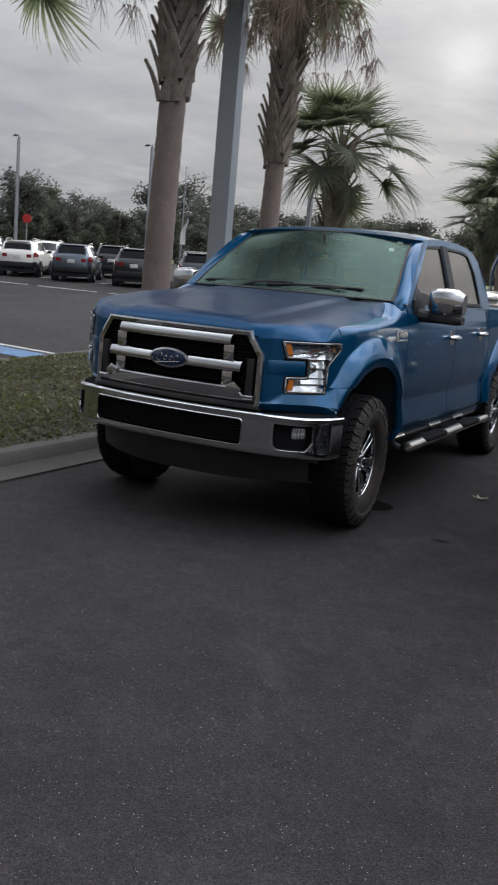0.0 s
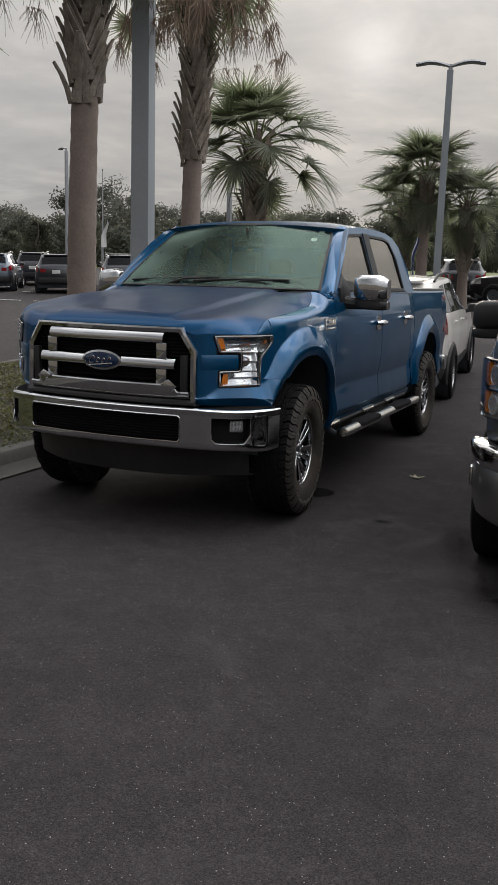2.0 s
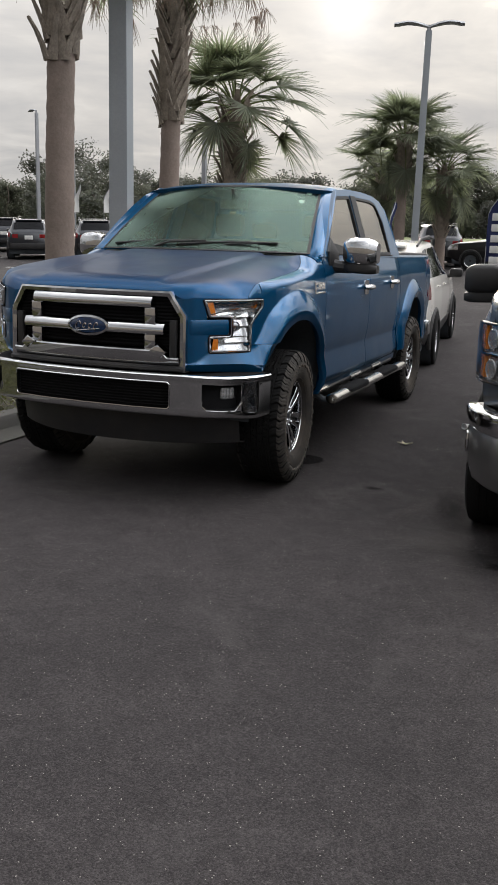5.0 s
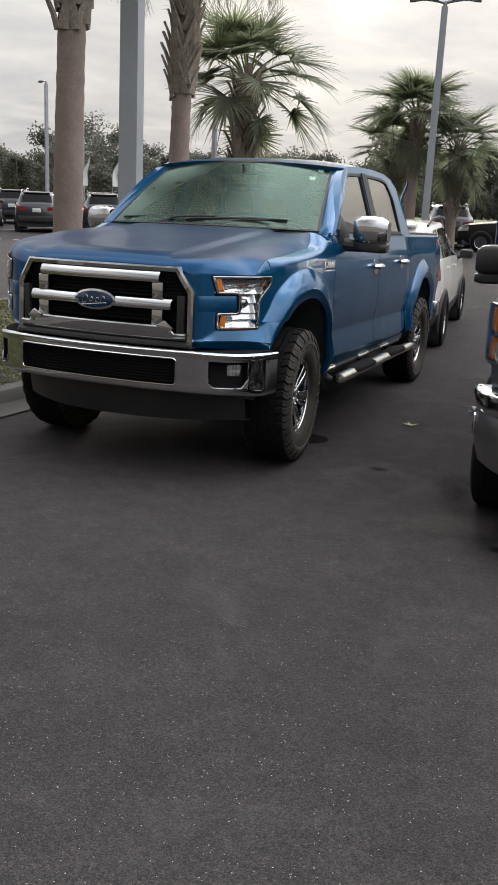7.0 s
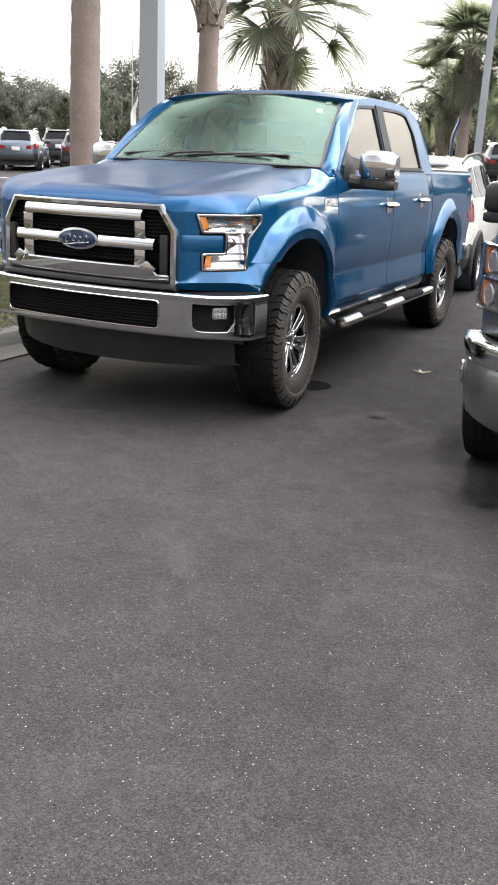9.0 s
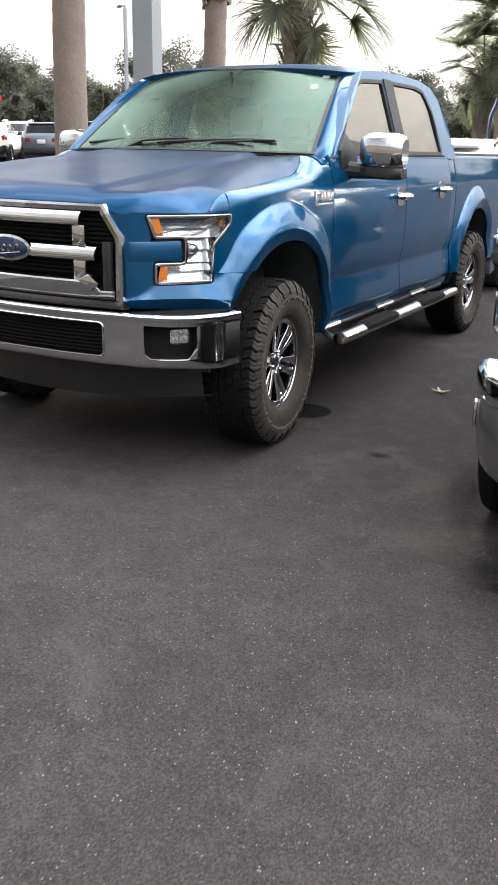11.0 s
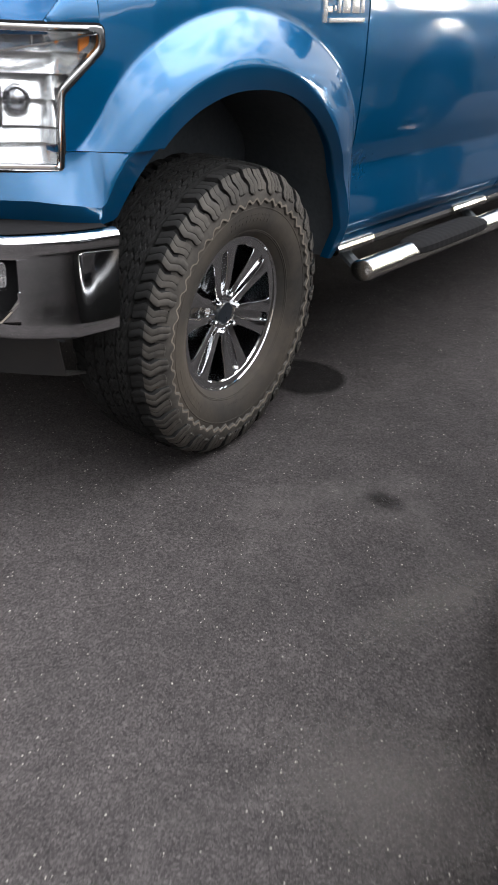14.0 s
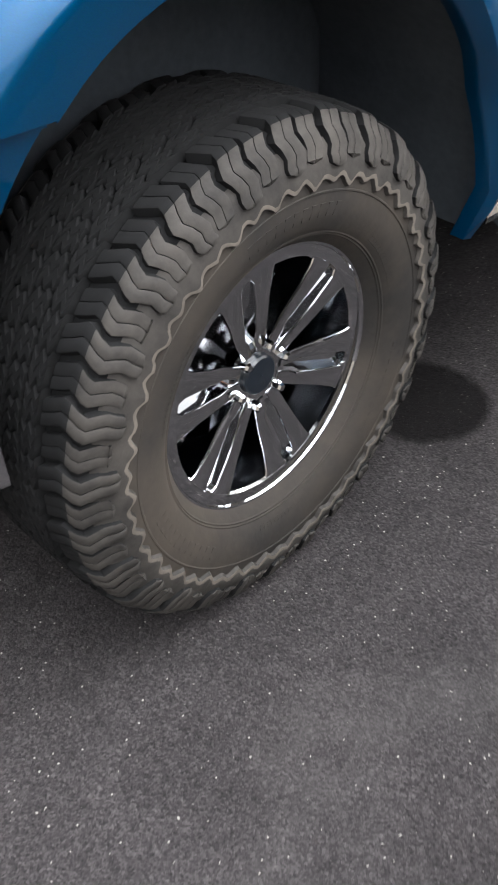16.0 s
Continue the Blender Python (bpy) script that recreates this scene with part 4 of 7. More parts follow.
class Plan:
    """A plan curve by its length from the middle of the nose."""

    def __init__(self, pts):
        self.pts = [Vector(p) for p in pts]
        self.s = [0.0]
        for a, b in zip(self.pts, self.pts[1:]):
            self.s.append(self.s[-1] + (b - a).length)

    def at(self, s, off=0.0):
        sign = -1 if s < 0 else 1
        s = abs(s)
        xs, ys = [p.x for p in self.pts], [p.y for p in self.pts]
        p = Vector((np.interp(s, self.s, xs), np.interp(s, self.s, ys)))
        a, b = s - 0.03, s + 0.03
        d = Vector((np.interp(b, self.s, xs) - np.interp(a, self.s, xs) if a > 0 else 1.0, np.interp(b, self.s, ys) - np.interp(a, self.s, ys) if a > 0 else 0.0)).normalized()
        p += Vector((d.y, -d.x)) * off
        return (sign * p.x, p.y)

    def find(self, x=None, y=None):
        if x is not None:
            return float(np.interp(x, [p.x for p in self.pts], self.s))
        return float(np.interp(y, [p.y for p in self.pts], self.s))

    def patch(self, left, right, zs, off=lambda s, z: 0.0, steps=10, bm=None):
        """A curved panel between left(z) and right(z) over the heights zs."""
        rows = []
        for z in zs:
            row = []
            for k in range(steps + 1):
                s = left(z) + (right(z) - left(z)) * k / steps
                row.append((*self.at(s, off(s, z)), z))
            rows.append(row)
        return grid(rows, bm)

    def plate(self, outline, depth, off=0.0, bm=None, holes=(), bevel=0.0):
        return prism(outline, depth, lambda s, z, d: (*self.at(s, off + d), z), bm, bevel, holes, 0.022)


NOSE_PLAN, BUMPER_PLAN = Plan(NOSE), Plan(BUMPER)


def both_sides(name, bm, mat, parent, label="", depth=0.0, smooth=35.0):
    """A panel of the left side and its twin of the right side."""
    made = []
    for one in (mirrored(bm), bm):
        bmesh.ops.remove_doubles(one, verts=one.verts, dist=0.0004)
        ob = part(name, one, mat, parent, label, smooth)
        if depth:
            thicken(ob, depth)
        made.append(ob)
    return made[1], made[0]


BONNET_SIDE = [(-0.565, 0.845), (-0.50, 0.852), (-0.40, 0.860), (0.26, 0.860), (0.34, 0.850), (0.40, 0.830), (0.455, 0.800)]
BONNET_SEAM = [(-0.565, 1.213), (-0.535, 1.243), (-0.505, 1.272), (-0.475, 1.290), (-0.41, 1.306), (-0.20, 1.324), (0.0, 1.342), (0.26, 1.372), (0.32, 1.392), (0.38, 1.428), (0.455, 1.469)]


def bonnet_edge(y):
    """Where the bonnet meets the wing: half width and height."""
    return lerp(BONNET_SIDE, y), lerp(BONNET_SEAM, y)


BONNET_FRONT = [(0.0, -0.905), (0.45, -0.886), (0.56, -0.872), (0.635, -0.835), (0.672, -0.796), (0.705, -0.756), (0.78, -0.655), (0.845, -0.562)]


def bonnet_z(x, y):
    a = abs(x)
    wide, z_edge = bonnet_edge(y)
    d = max(0.0, y - lerp(BONNET_FRONT, a))
    nose = 1.254 - 0.041 * ease((a - 0.49) / 0.08)
    top = 1.300 + 0.185 * ease((y + 1.15) / 1.9) - 0.028 * a * a
    dome = 0.016 * ease((0.43 + 0.10 * (y + 0.9) - a) / 0.045) * ease((d - 0.02) / 0.12)
    z = nose + (top - nose) * (1 - math.exp(-d / 0.034)) + dome
    blend = min(1.0, max(0.0, (a / wide - 0.72) / 0.28)) ** 2.2
    return z * (1 - blend) + max(z_edge, nose) * blend


def inset_loop(loop, amount):
    """A closed 2D loop drawn in by an amount."""
    n, out = len(loop), []
    area = sum(loop[i][0] * loop[(i + 1) % n][1] - loop[(i + 1) % n][0] * loop[i][1] for i in range(n))
    sign = 1 if area > 0 else -1
    for i in range(n):
        a, p, b = (Vector(loop[k % n]) for k in (i - 1, i, i + 1))
        d1, d2 = (p - a), (b - p)
        if d1.length < 1e-9 or d2.length < 1e-9:
            out.append(tuple(p))
            continue
        n1, n2 = Vector((-d1.y, d1.x)).normalized(), Vector((-d2.y, d2.x)).normalized()
        m = n1 + n2
        m = m / max(0.4, m.dot(n1)) if m.length > 1e-6 else n1
        out.append(tuple(p + m * amount * sign))
    return out


def pickup_cab(truck, paint, trim):
    """Doors, glass, roof, pillars and seats: the middle of a crew cab truck."""
    # lower door skins
    def skin(y0, y1, zb=0.56, zt=1.475, n=12):
        zs = sorted({*[zb + (zt - zb) * k / 26 for k in range(27)], 0.575, 0.588, 0.60, 0.612, 0.775, 0.785, 0.795})
        return grid([[(smooth_x(y, z), y, z) for z in zs] for y in (y0 + (y1 - y0) * k / n for k in range(n + 1))])
    doors = []
    for y0, y1, hy in ((0.562, 1.742, 1.76 - 0.20), (1.750, 2.760, 2.63 - 0.10)):
        doors.append(both_sides("door", skin(y0, y1), paint, truck, depth=0.03))
    both_sides("cab_corner", skin(2.768, 2.945), paint, truck, depth=0.03)
    both_sides("rocker_panel", grid([[(x, y, z) for x, z in ((0.905, 0.475), (0.925, 0.49), (0.938, 0.51), (0.945, 0.557))] for y in np.linspace(0.60, 2.94, 9)]), paint, truck, depth=0.02)

    def upper(y, z, d=0.0):
        bow = 0.016 * math.sin(math.pi * min(1, max(0, (z - 1.48) / 0.50)))
        return (0.935 - (z - 1.475) * 0.335 + bow + d, y, z)
    frame = [(0.555, 1.462), (0.60, 1.488), (0.80, 1.665), (1.00, 1.825), (1.14, 1.915), (1.26, 1.958), (1.60, 1.990), (2.10, 2.000), (2.45, 1.990), (2.66, 1.955), (2.77, 1.88), (2.86, 1.70), (2.945, 1.50), (2.945, 1.462), (2.3, 1.462), (1.4, 1.462)]
    front_win = rounded([(0.685, 1.486), (0.80, 1.60), (1.02, 1.785), (1.18, 1.885), (1.30, 1.918), (1.655, 1.938), (1.665, 1.486)], 0.03, 3)
    rear_win = rounded([(1.835, 1.486), (1.825, 1.942), (2.30, 1.945), (2.46, 1.925), (2.545, 1.80), (2.62, 1.486)], 0.035, 3)
    both_sides("cab_frame", prism(frame, -0.05, upper, holes=(front_win, rear_win)), paint, truck, smooth=45)
    for pair, win in zip(doors, (front_win, rear_win)):
        seal = prism(win, 0.012, lambda y, z, d: upper(y, z, d - 0.014), holes=(inset_loop(win, 0.020),))
        glassbm = prism(inset_loop(win, 0.006), 0.004, lambda y, z, d: upper(y, z, d - 0.016))
        for door, a, b in zip(pair, (seal, mirrored(seal)), (glassbm, mirrored(glassbm))):
            part("window_seal", a, BLACK, door, "black rubber window seal")
            pane_ob = part("window_glass", b, TINTED, door, "dark tinted side glass")
            pane_ob.visible_shadow = False
    bm = prism([(1.672, 1.478), (1.672, 1.945), (1.815, 1.948), (1.820, 1.478)], 0.006, lambda y, z, d: upper(y, z, d + 0.002))
    both_sides("pillar_cover", bm, BLACK, truck, "gloss black middle pillar")
    belt = grid([[(smooth_x(y, 1.465) + dx, y, z) for dx, z in ((-0.012, 1.470), (0.006, 1.472), (0.006, 1.486), (-0.03, 1.488))] for y in np.linspace(0.70, 2.66, 16)])
    both_sides("belt_trim", belt, BLACK, truck, "black strip along the window sill", 0.004)
    # roof
    rows = []
    for k in range(15):
        y = 1.20 + (2.80 - 1.20) * k / 14
        edge_z = float(np.interp(y, [1.14, 1.26, 1.6, 2.1, 2.45, 2.66, 2.80], [1.93, 1.958, 1.990, 2.0, 1.99, 1.955, 1.88]))
        edge_x = upper(y, edge_z)[0] - 0.002
        crown = 0.050 - 0.020 * ease((1.45 - y) / 0.3) - 0.04 * ease((y - 2.5) / 0.3)
        row = []
        for j in range(-12, 13):
            u = j / 12
            front_bow = 0.11 * (1 - u * u) * ease((1.6 - y) / 0.4)
            row.append((edge_x * math.copysign(abs(u) ** 0.85, u), y - front_bow, edge_z + crown * (1 - abs(u) ** 2.6)))
        rows.append(row)
    thicken(part("roof", grid(rows), trim, truck, smooth=50), 0.03)
    # windscreen and its surround
    def screen(u, v, d=0.0):
        bottom = Vector((0.845 * u, 0.555 - 0.20 * (1 - abs(u) ** 2.2), 1.476 + 0.006 * (1 - u * u)))
        top = Vector((0.690 * u, 1.235 - 0.125 * (1 - abs(u) ** 2.2), 1.950 + 0.035 * (1 - u * u)))
        p = bottom.lerp(top, v)
        p.z += 0.020 * math.sin(math.pi * v)
        return p + Vector((0, -0.57, 0.82)) * d
    ws = grid([[screen(u, v) for u in np.linspace(-0.985, 0.985, 25)] for v in np.linspace(0.0, 0.985, 13)])
    glass_ob = part("windscreen", ws, WINDSCREEN, truck, "green tinted windscreen glass", 60)
    glass_ob.visible_shadow = False
    for u0, u1, v0, v1 in ((-1.0, -0.976, 0.0, 1.0), (0.976, 1.0, 0.0, 1.0), (-0.98, 0.98, 0.965, 1.0), (-0.98, 0.98, 0.0, 0.015)):
        band = grid([[screen(u, v, 0.003) for u in np.linspace(u0, u1, 13)] for v in np.linspace(v0, v1, 13)])
        thicken(part("windscreen_seal", band, BLACK, truck, "black border of the windscreen", 60), 0.006)
    pillar = []
    for v in np.linspace(0.0, 1.02, 14):
        p, y_q = screen(1.0, v), 0.58 + (1.275 - 0.58) * v
        q = Vector(upper(y_q + 0.02, 1.478 + 0.482 * math.copysign(abs(v) ** 0.93, v), 0.0))
        mid = (p + q) / 2 + Vector((0.014, -0.014, 0.010))
        pillar.append([p + Vector((0, 0.0, 0.002)), p.lerp(mid, 0.6) + Vector((0.004, -0.006, 0.006)), mid, mid.lerp(q, 0.55) + Vector((0.006, 0.0, 0.003)), q + Vector((0.002, 0.03, 0))])
    # the foot of the pillar runs out onto the wing
    foot = []
    for y in (0.47, 0.52, 0.548):
        xe, ze = bonnet_edge(y)
        x1, z1 = smooth_x(y, ze - 0.085), ze - 0.085
        foot.append([Vector((x1 + (xe + 0.012 - x1) * (1 - math.cos(a)), y, z1 + (ze - z1) * math.sin(a) + 0.003)) for a in (math.pi / 2, 1.25, 1.0, 0.75, 0.5)])
    both_sides("windscreen_pillar", grid(foot + pillar), paint, truck, depth=0.012)
    cowl = grid([[Vector((x, y, z)) for x, y, z in ((0.79 * u, 0.40 + 0.06 * u * u, 1.455), (0.80 * u, 0.44 + 0.07 * abs(u) ** 2, 1.462), (0.815 * u, 0.57 - 0.19 * (1 - abs(u) ** 2.2), 1.468))] for u in np.linspace(-1, 1, 15)])
    thicken(part("cowl", cowl, BLACK, truck, "black plastic cowl with wiper arms"), 0.01)
    for x0, x1, u1, v1 in ((-0.72, 0.05, -0.02, 0.085), (-0.02, 0.66, 0.60, 0.08)):
        base, tip = Vector((x0 * 0.55 + x1 * 0.1, 0.42, 1.478)), screen(u1, v1, 0.02)
        bm = tube([base, base.lerp(tip, 0.5) + Vector((0, -0.01, 0.022)), tip], [0.010, 0.008, 0.006], 6)
        a, b = screen(x0 / 0.84 if x0 < -0.1 else u1 - 0.72, 0.055, 0.012), screen(u1 + 0.14, 0.10, 0.012)
        tube([a.lerp(b, k / 6) + Vector((0, -0.006, 0.010)) * math.sin(math.pi * k / 6) for k in range(7)], 0.008, 6, bm)
        part("wiper", bm, BLACK, truck, "black windscreen wiper")
    # back of the cab
    bm = grid([[(x, 2.945 - 0.165 * ease((z - 1.5) / 0.46) , z) for x in np.linspace(-0.90 + 0.22 * ease((z - 1.45) / 0.5), 0.90 - 0.22 * ease((z - 1.45) / 0.5), 9)] for z in np.linspace(0.7, 1.96, 14)])
    thicken(part("cab_back", bm, paint, truck), 0.02)
    bm = grid([[(x, 2.952 - 0.165 * ease((z - 1.5) / 0.46) + 0.004, z) for x in np.linspace(-0.68, 0.68, 5)] for z in np.linspace(1.54, 1.88, 6)])
    thicken(part("rear_window", bm, TINTED, truck, "dark tinted rear cab window"), 0.006)
    # cabin
    part("dashboard", box((-0.80, 0.62, 1.18), (0.80, 1.02, 1.40), 0.06), BLACK, truck, "black dashboard")
    bm = revolve([(-0.012, 0.18), (0.0, 0.192), (0.012, 0.18), (0.0, 0.168), (-0.012, 0.18)], 28)
    bmesh.ops.rotate(bm, verts=bm.verts, cent=(0, 0, 0), matrix=Euler((0, radians(25), radians(90))).to_matrix())
    bmesh.ops.translate(bm, verts=bm.verts, vec=(0.40, 1.10, 1.36))
    part("steering_wheel", bm, BLACK, truck, "black steering wheel")
    for x in (-0.42, 0.42):
        for y, w in ((1.42, 0.27), (2.30, 0.30)):
            seat = box((x - w, y, 0.92), (x + w, y + 0.55, 1.08), 0.05)
            box((x - w, y + 0.48, 1.0), (x + w, y + 0.66, 1.58), 0.06, seat)
            part("seat", seat, CLOTH, truck, "grey cloth seat")
            part("headrest", box((x - 0.13, y + 0.53, 1.61), (x + 0.13, y + 0.65, 1.80), 0.04), CLOTH, truck, "grey cloth headrest")
    part("cabin_floor", box((-0.88, 0.60, 0.66), (0.88, 2.93, 0.72)), DARK, truck)
    bm = box((-0.07, 1.005, 1.80), (0.17, 1.03, 1.87), 0.01)
    tube([(0.05, 1.01, 1.86), (0.05, 0.99, 1.95)], 0.012, 6, bm)
    part("inner_mirror", bm, BLACK, truck, "black rear-view mirror")
    for u0, z0 in ((0.855, 0.90), (0.80, 0.74)):
        s = grid([[screen(u, v, -0.003) for u in (u0, u0 + 0.055)] for v in (z0, z0 + 0.055)])
        thicken(part("sticker", s, WHITE_PLASTIC, truck, "small pale sticker inside the windscreen"), 0.001)
    # door handles
    for pair, y, z in zip(doors, (1.63, 2.53), (1.225, 1.245)):
        x = smooth_x(y, z)
        cup = prism(rounded([(y - 0.062, z - 0.060), (y + 0.062, z - 0.060), (y + 0.062, z + 0.055), (y - 0.062, z + 0.055)], 0.03, 3), 0.006, lambda a, b, d: (smooth_x(a, b) - 0.002 + d, a, b))
        bar = tube([(x + 0.012, y - 0.085, z - 0.002), (x + 0.040, y - 0.06, z), (x + 0.044, y + 0.02, z + 0.002), (x + 0.038, y + 0.09, z), (x + 0.008, y + 0.11, z)], [0.016, 0.024, 0.026, 0.023, 0.014], 10, squash=0.8)
        for door, a, b in zip(pair, (cup, mirrored(cup)), (bar, mirrored(bar))):
            part("handle_cup", a, CHROME, door, "chrome handle cup")
            part("handle", b, CHROME, door, "chrome pull handle")
    return doors


def pickup_mirror(truck, cap_mat, cap_label, drop=0.0):
    def shell(z0, z1, grow, front):
        rings = []
        for k in range(9):
            t = k / 8
            x = 1.015 + 0.235 * t
            h = 0.5 * (z1 - z0) * (1 - 0.30 * abs(2 * t - 1) ** 5)
            d = (0.075 + grow) * (1 - 0.35 * abs(2 * t - 1) ** 3)
            mz, my = (z0 + z1) / 2 - 0.010 * t, 0.86 + 0.05 * t
            rings.append([(x, my + d * math.copysign(abs(math.cos(a)) ** 0.6, math.cos(a)) * (front if math.cos(a) < 0 else 0.75), mz + h * math.copysign(abs(math.sin(a)) ** 0.45, math.sin(a))) for a in (2 * math.pi * j / 18 for j in range(18))])
        return loft(rings)
    cap = shell(1.408, 1.605, 0.012, 1.15)
    low = shell(1.352, 1.430, 0.004, 1.08)
    tube([(0.91, 0.80, 1.405), (0.98, 0.83, 1.392), (1.06, 0.87, 1.392)], [0.055, 0.045, 0.045], 10, low)
    prism([(0.69, 1.40), (0.69, 1.50), (0.80, 1.60), (0.92, 1.50), (0.92, 1.40)], 0.03, lambda y, z, d: (0.927 - max(0, z - 1.475) * 0.33 + d, y, z), low, 0.008)
    for bm in (cap, low):
        bmesh.ops.translate(bm, verts=bm.verts, vec=(0, 0, -drop))
    for side, (a, b) in zip((1, -1), ((cap, low), (mirrored(cap), mirrored(low)))):
        body = part("door_mirror", b, BLACK, truck, "black folding door mirror")
        part("mirror_cap", a, cap_mat, body, cap_label)


def pickup_bed(truck, paint, tail=True):
    ys = sorted({*np.linspace(2.965, REAR - 0.56, 4), REAR - 0.53, REAR + 0.53, *[REAR + ARCH_R * math.sin(a) for a in np.linspace(-math.pi / 2, math.pi / 2, 31)], *np.linspace(REAR + 0.56, 4.88, 8)})
    both_sides("bed_side", arch_panel(ys, REAR, lambda y: 0.58, lambda y: 1.452, lambda y: (lerp(WIDTH, y) - 0.075, 1.495)), paint, truck, depth=0.012)
    rail = grid([[(lerp(WIDTH, y) + dx, y, z) for dx, z in ((-0.045, 1.482), (-0.050, 1.503), (-0.075, 1.512), (-0.16, 1.510), (-0.165, 1.43))] for y in np.linspace(2.965, 4.87, 12)])
    both_sides("bed_rail", rail, BLACK, truck, "black cap on the bed rail", 0.004)
    part("bed_floor", box((-0.80, 2.97, 0.86), (0.80, 4.86, 0.90)), BLACK, truck, "black lined cargo bed floor")
    gate = grid([[(x, 4.90 + (0.012 if 0.95 < z < 1.3 else 0) - 0.02 * (abs(x) / 0.85) ** 4, z) for x in np.linspace(-0.80, 0.80, 11)] for z in (0.80, 0.90, 0.95, 0.97, 1.28, 1.30, 1.40, 1.46, 1.49)])
    thicken(part("tailgate", gate, paint, truck), 0.05)
    lamp = prism(rounded([(4.70, 1.02), (4.895, 1.02), (4.895, 1.44), (4.74, 1.44)], 0.03, 3), 0.012, lambda y, z, d: (smooth_x(y, z) - 0.006 + d, y, z), None, 0.004)
    both_sides("tail_lamp", lamp, RED, truck, "red tail lamp")
    bm = box((-0.90, 4.86, 0.56), (0.90, 5.00, 0.74), 0.03)
    part("rear_bumper", bm, CHROME, truck, "chrome rear bumper")


def wheel_wells(truck):
    for wy in (0.0, REAR):
        rows = []
        for a in np.linspace(math.radians(-95), math.radians(97), 25):
            y, z = wy + 0.575 * math.sin(a), max(0.475, 0.50 + 0.575 * math.cos(a))
            rows.append([(x, y, z) for x in (0.48, 0.70, 0.88, smooth_x(y, max(0.5, z)) - 0.026)])
        both_sides("wheel_well", grid(rows), DARK, truck, "dark wheel well liner", 0.008)
        part("wheel_well_wall", box((0.44, wy - 0.56, 0.42), (0.48, wy + 0.56, 1.06)), DARK, truck)
        part("wheel_well_wall", box((-0.48, wy - 0.56, 0.42), (-0.44, wy + 0.56, 1.06)), DARK, truck)
        bm = tube([(-0.80, wy, 0.40), (-0.3, wy, 0.40), (0.3, wy, 0.40), (0.80, wy, 0.40)], [0.05, 0.045, 0.045, 0.05], 12)
        bmesh.ops.create_icosphere(bm, subdivisions=2, radius=0.14, matrix=Matrix.Translation((0.12, wy, 0.40)))
        part("axle", bm, DARK, truck, "black axle")
    for x in (-0.45, 0.45):
        part("chassis_rail", box((x - 0.04, -0.75, 0.50), (x + 0.04, 4.85, 0.64), 0.01), DARK, truck)
    part("engine_bay", box((-0.60, -0.70, 0.50), (0.60, 0.50, 1.08), 0.05), DARK, truck)


def step_bar(truck):
    y0, y1 = 0.57, 2.82
    ys = np.linspace(y0, y1, 30)
    path = [(1.055, y, 0.462) for y in ys]
    path = [(1.055, y0 - 0.004, 0.462)] + path
    radii = [0.030] + [0.037] * (len(path) - 2) + [0.032]
    bar = tube(path, radii, 16, squash=1.0)
    for v in bar.verts:
        v.co.x = 1.055 + (v.co.x - 1.055) * 1.25
    pads = []
    for a, b in ((0.88, 1.46), (1.90, 2.48)):
        bm = bmesh.new()
        rings = []
        for k, y in enumerate(np.linspace(a, b, 49)):
            e = (1.0 if k % 3 else 0.96) - 0.30 * (abs(2 * (y - a) / (b - a) - 1) ** 6)
            rings.append([(1.052 + 0.062 * e * math.copysign(abs(math.cos(t)) ** 0.7, math.cos(t)), y, 0.470 + (0.037 if math.sin(t) > 0 else 0.010) * e * math.copysign(abs(math.sin(t)) ** 0.6, math.sin(t))) for t in (2 * math.pi * k / 16 for k in range(16))])
        loft(rings, bm)
        pads.append(bm)
    brackets = [tube([(1.04, y, 0.44), (0.95, y, 0.43), (0.80, y, 0.52)], [0.02, 0.022, 0.022], 8) for y in (0.70, 1.65, 2.60)]
    inner = tube([(0.925, y, 0.500) for y in np.linspace(0.60, 2.85, 12)], 0.021, 10)
    for flip in (False, True):
        bar_ob = part("step_bar", mirrored(bar) if flip else bar.copy(), STAINLESS, truck, "polished stainless side step")
        for bm in pads:
            part("step_pad", mirrored(bm) if flip else bm.copy(), MESH_BLACK, bar_ob, "ribbed black plastic step pad")
        for bm in brackets:
            part("step_bracket", mirrored(bm) if flip else bm.copy(), DARK, bar_ob)
        sill = part("sill_tube", mirrored(inner) if flip else inner.copy(), BLACK, truck, "black tube under the door sill")
        for a, b in ((0.57, 0.80), (1.42, 1.72), (2.10, 2.40)):
            bm = tube([(0.935, y, 0.506) for y in (a, (a + b) / 2, b)], 0.022, 10)
            part("sill_trim", mirrored(bm) if flip else bm, STAINLESS, sill, "polished trim band")
    for bm in (bar, inner, *brackets, *pads):
        bm.free()


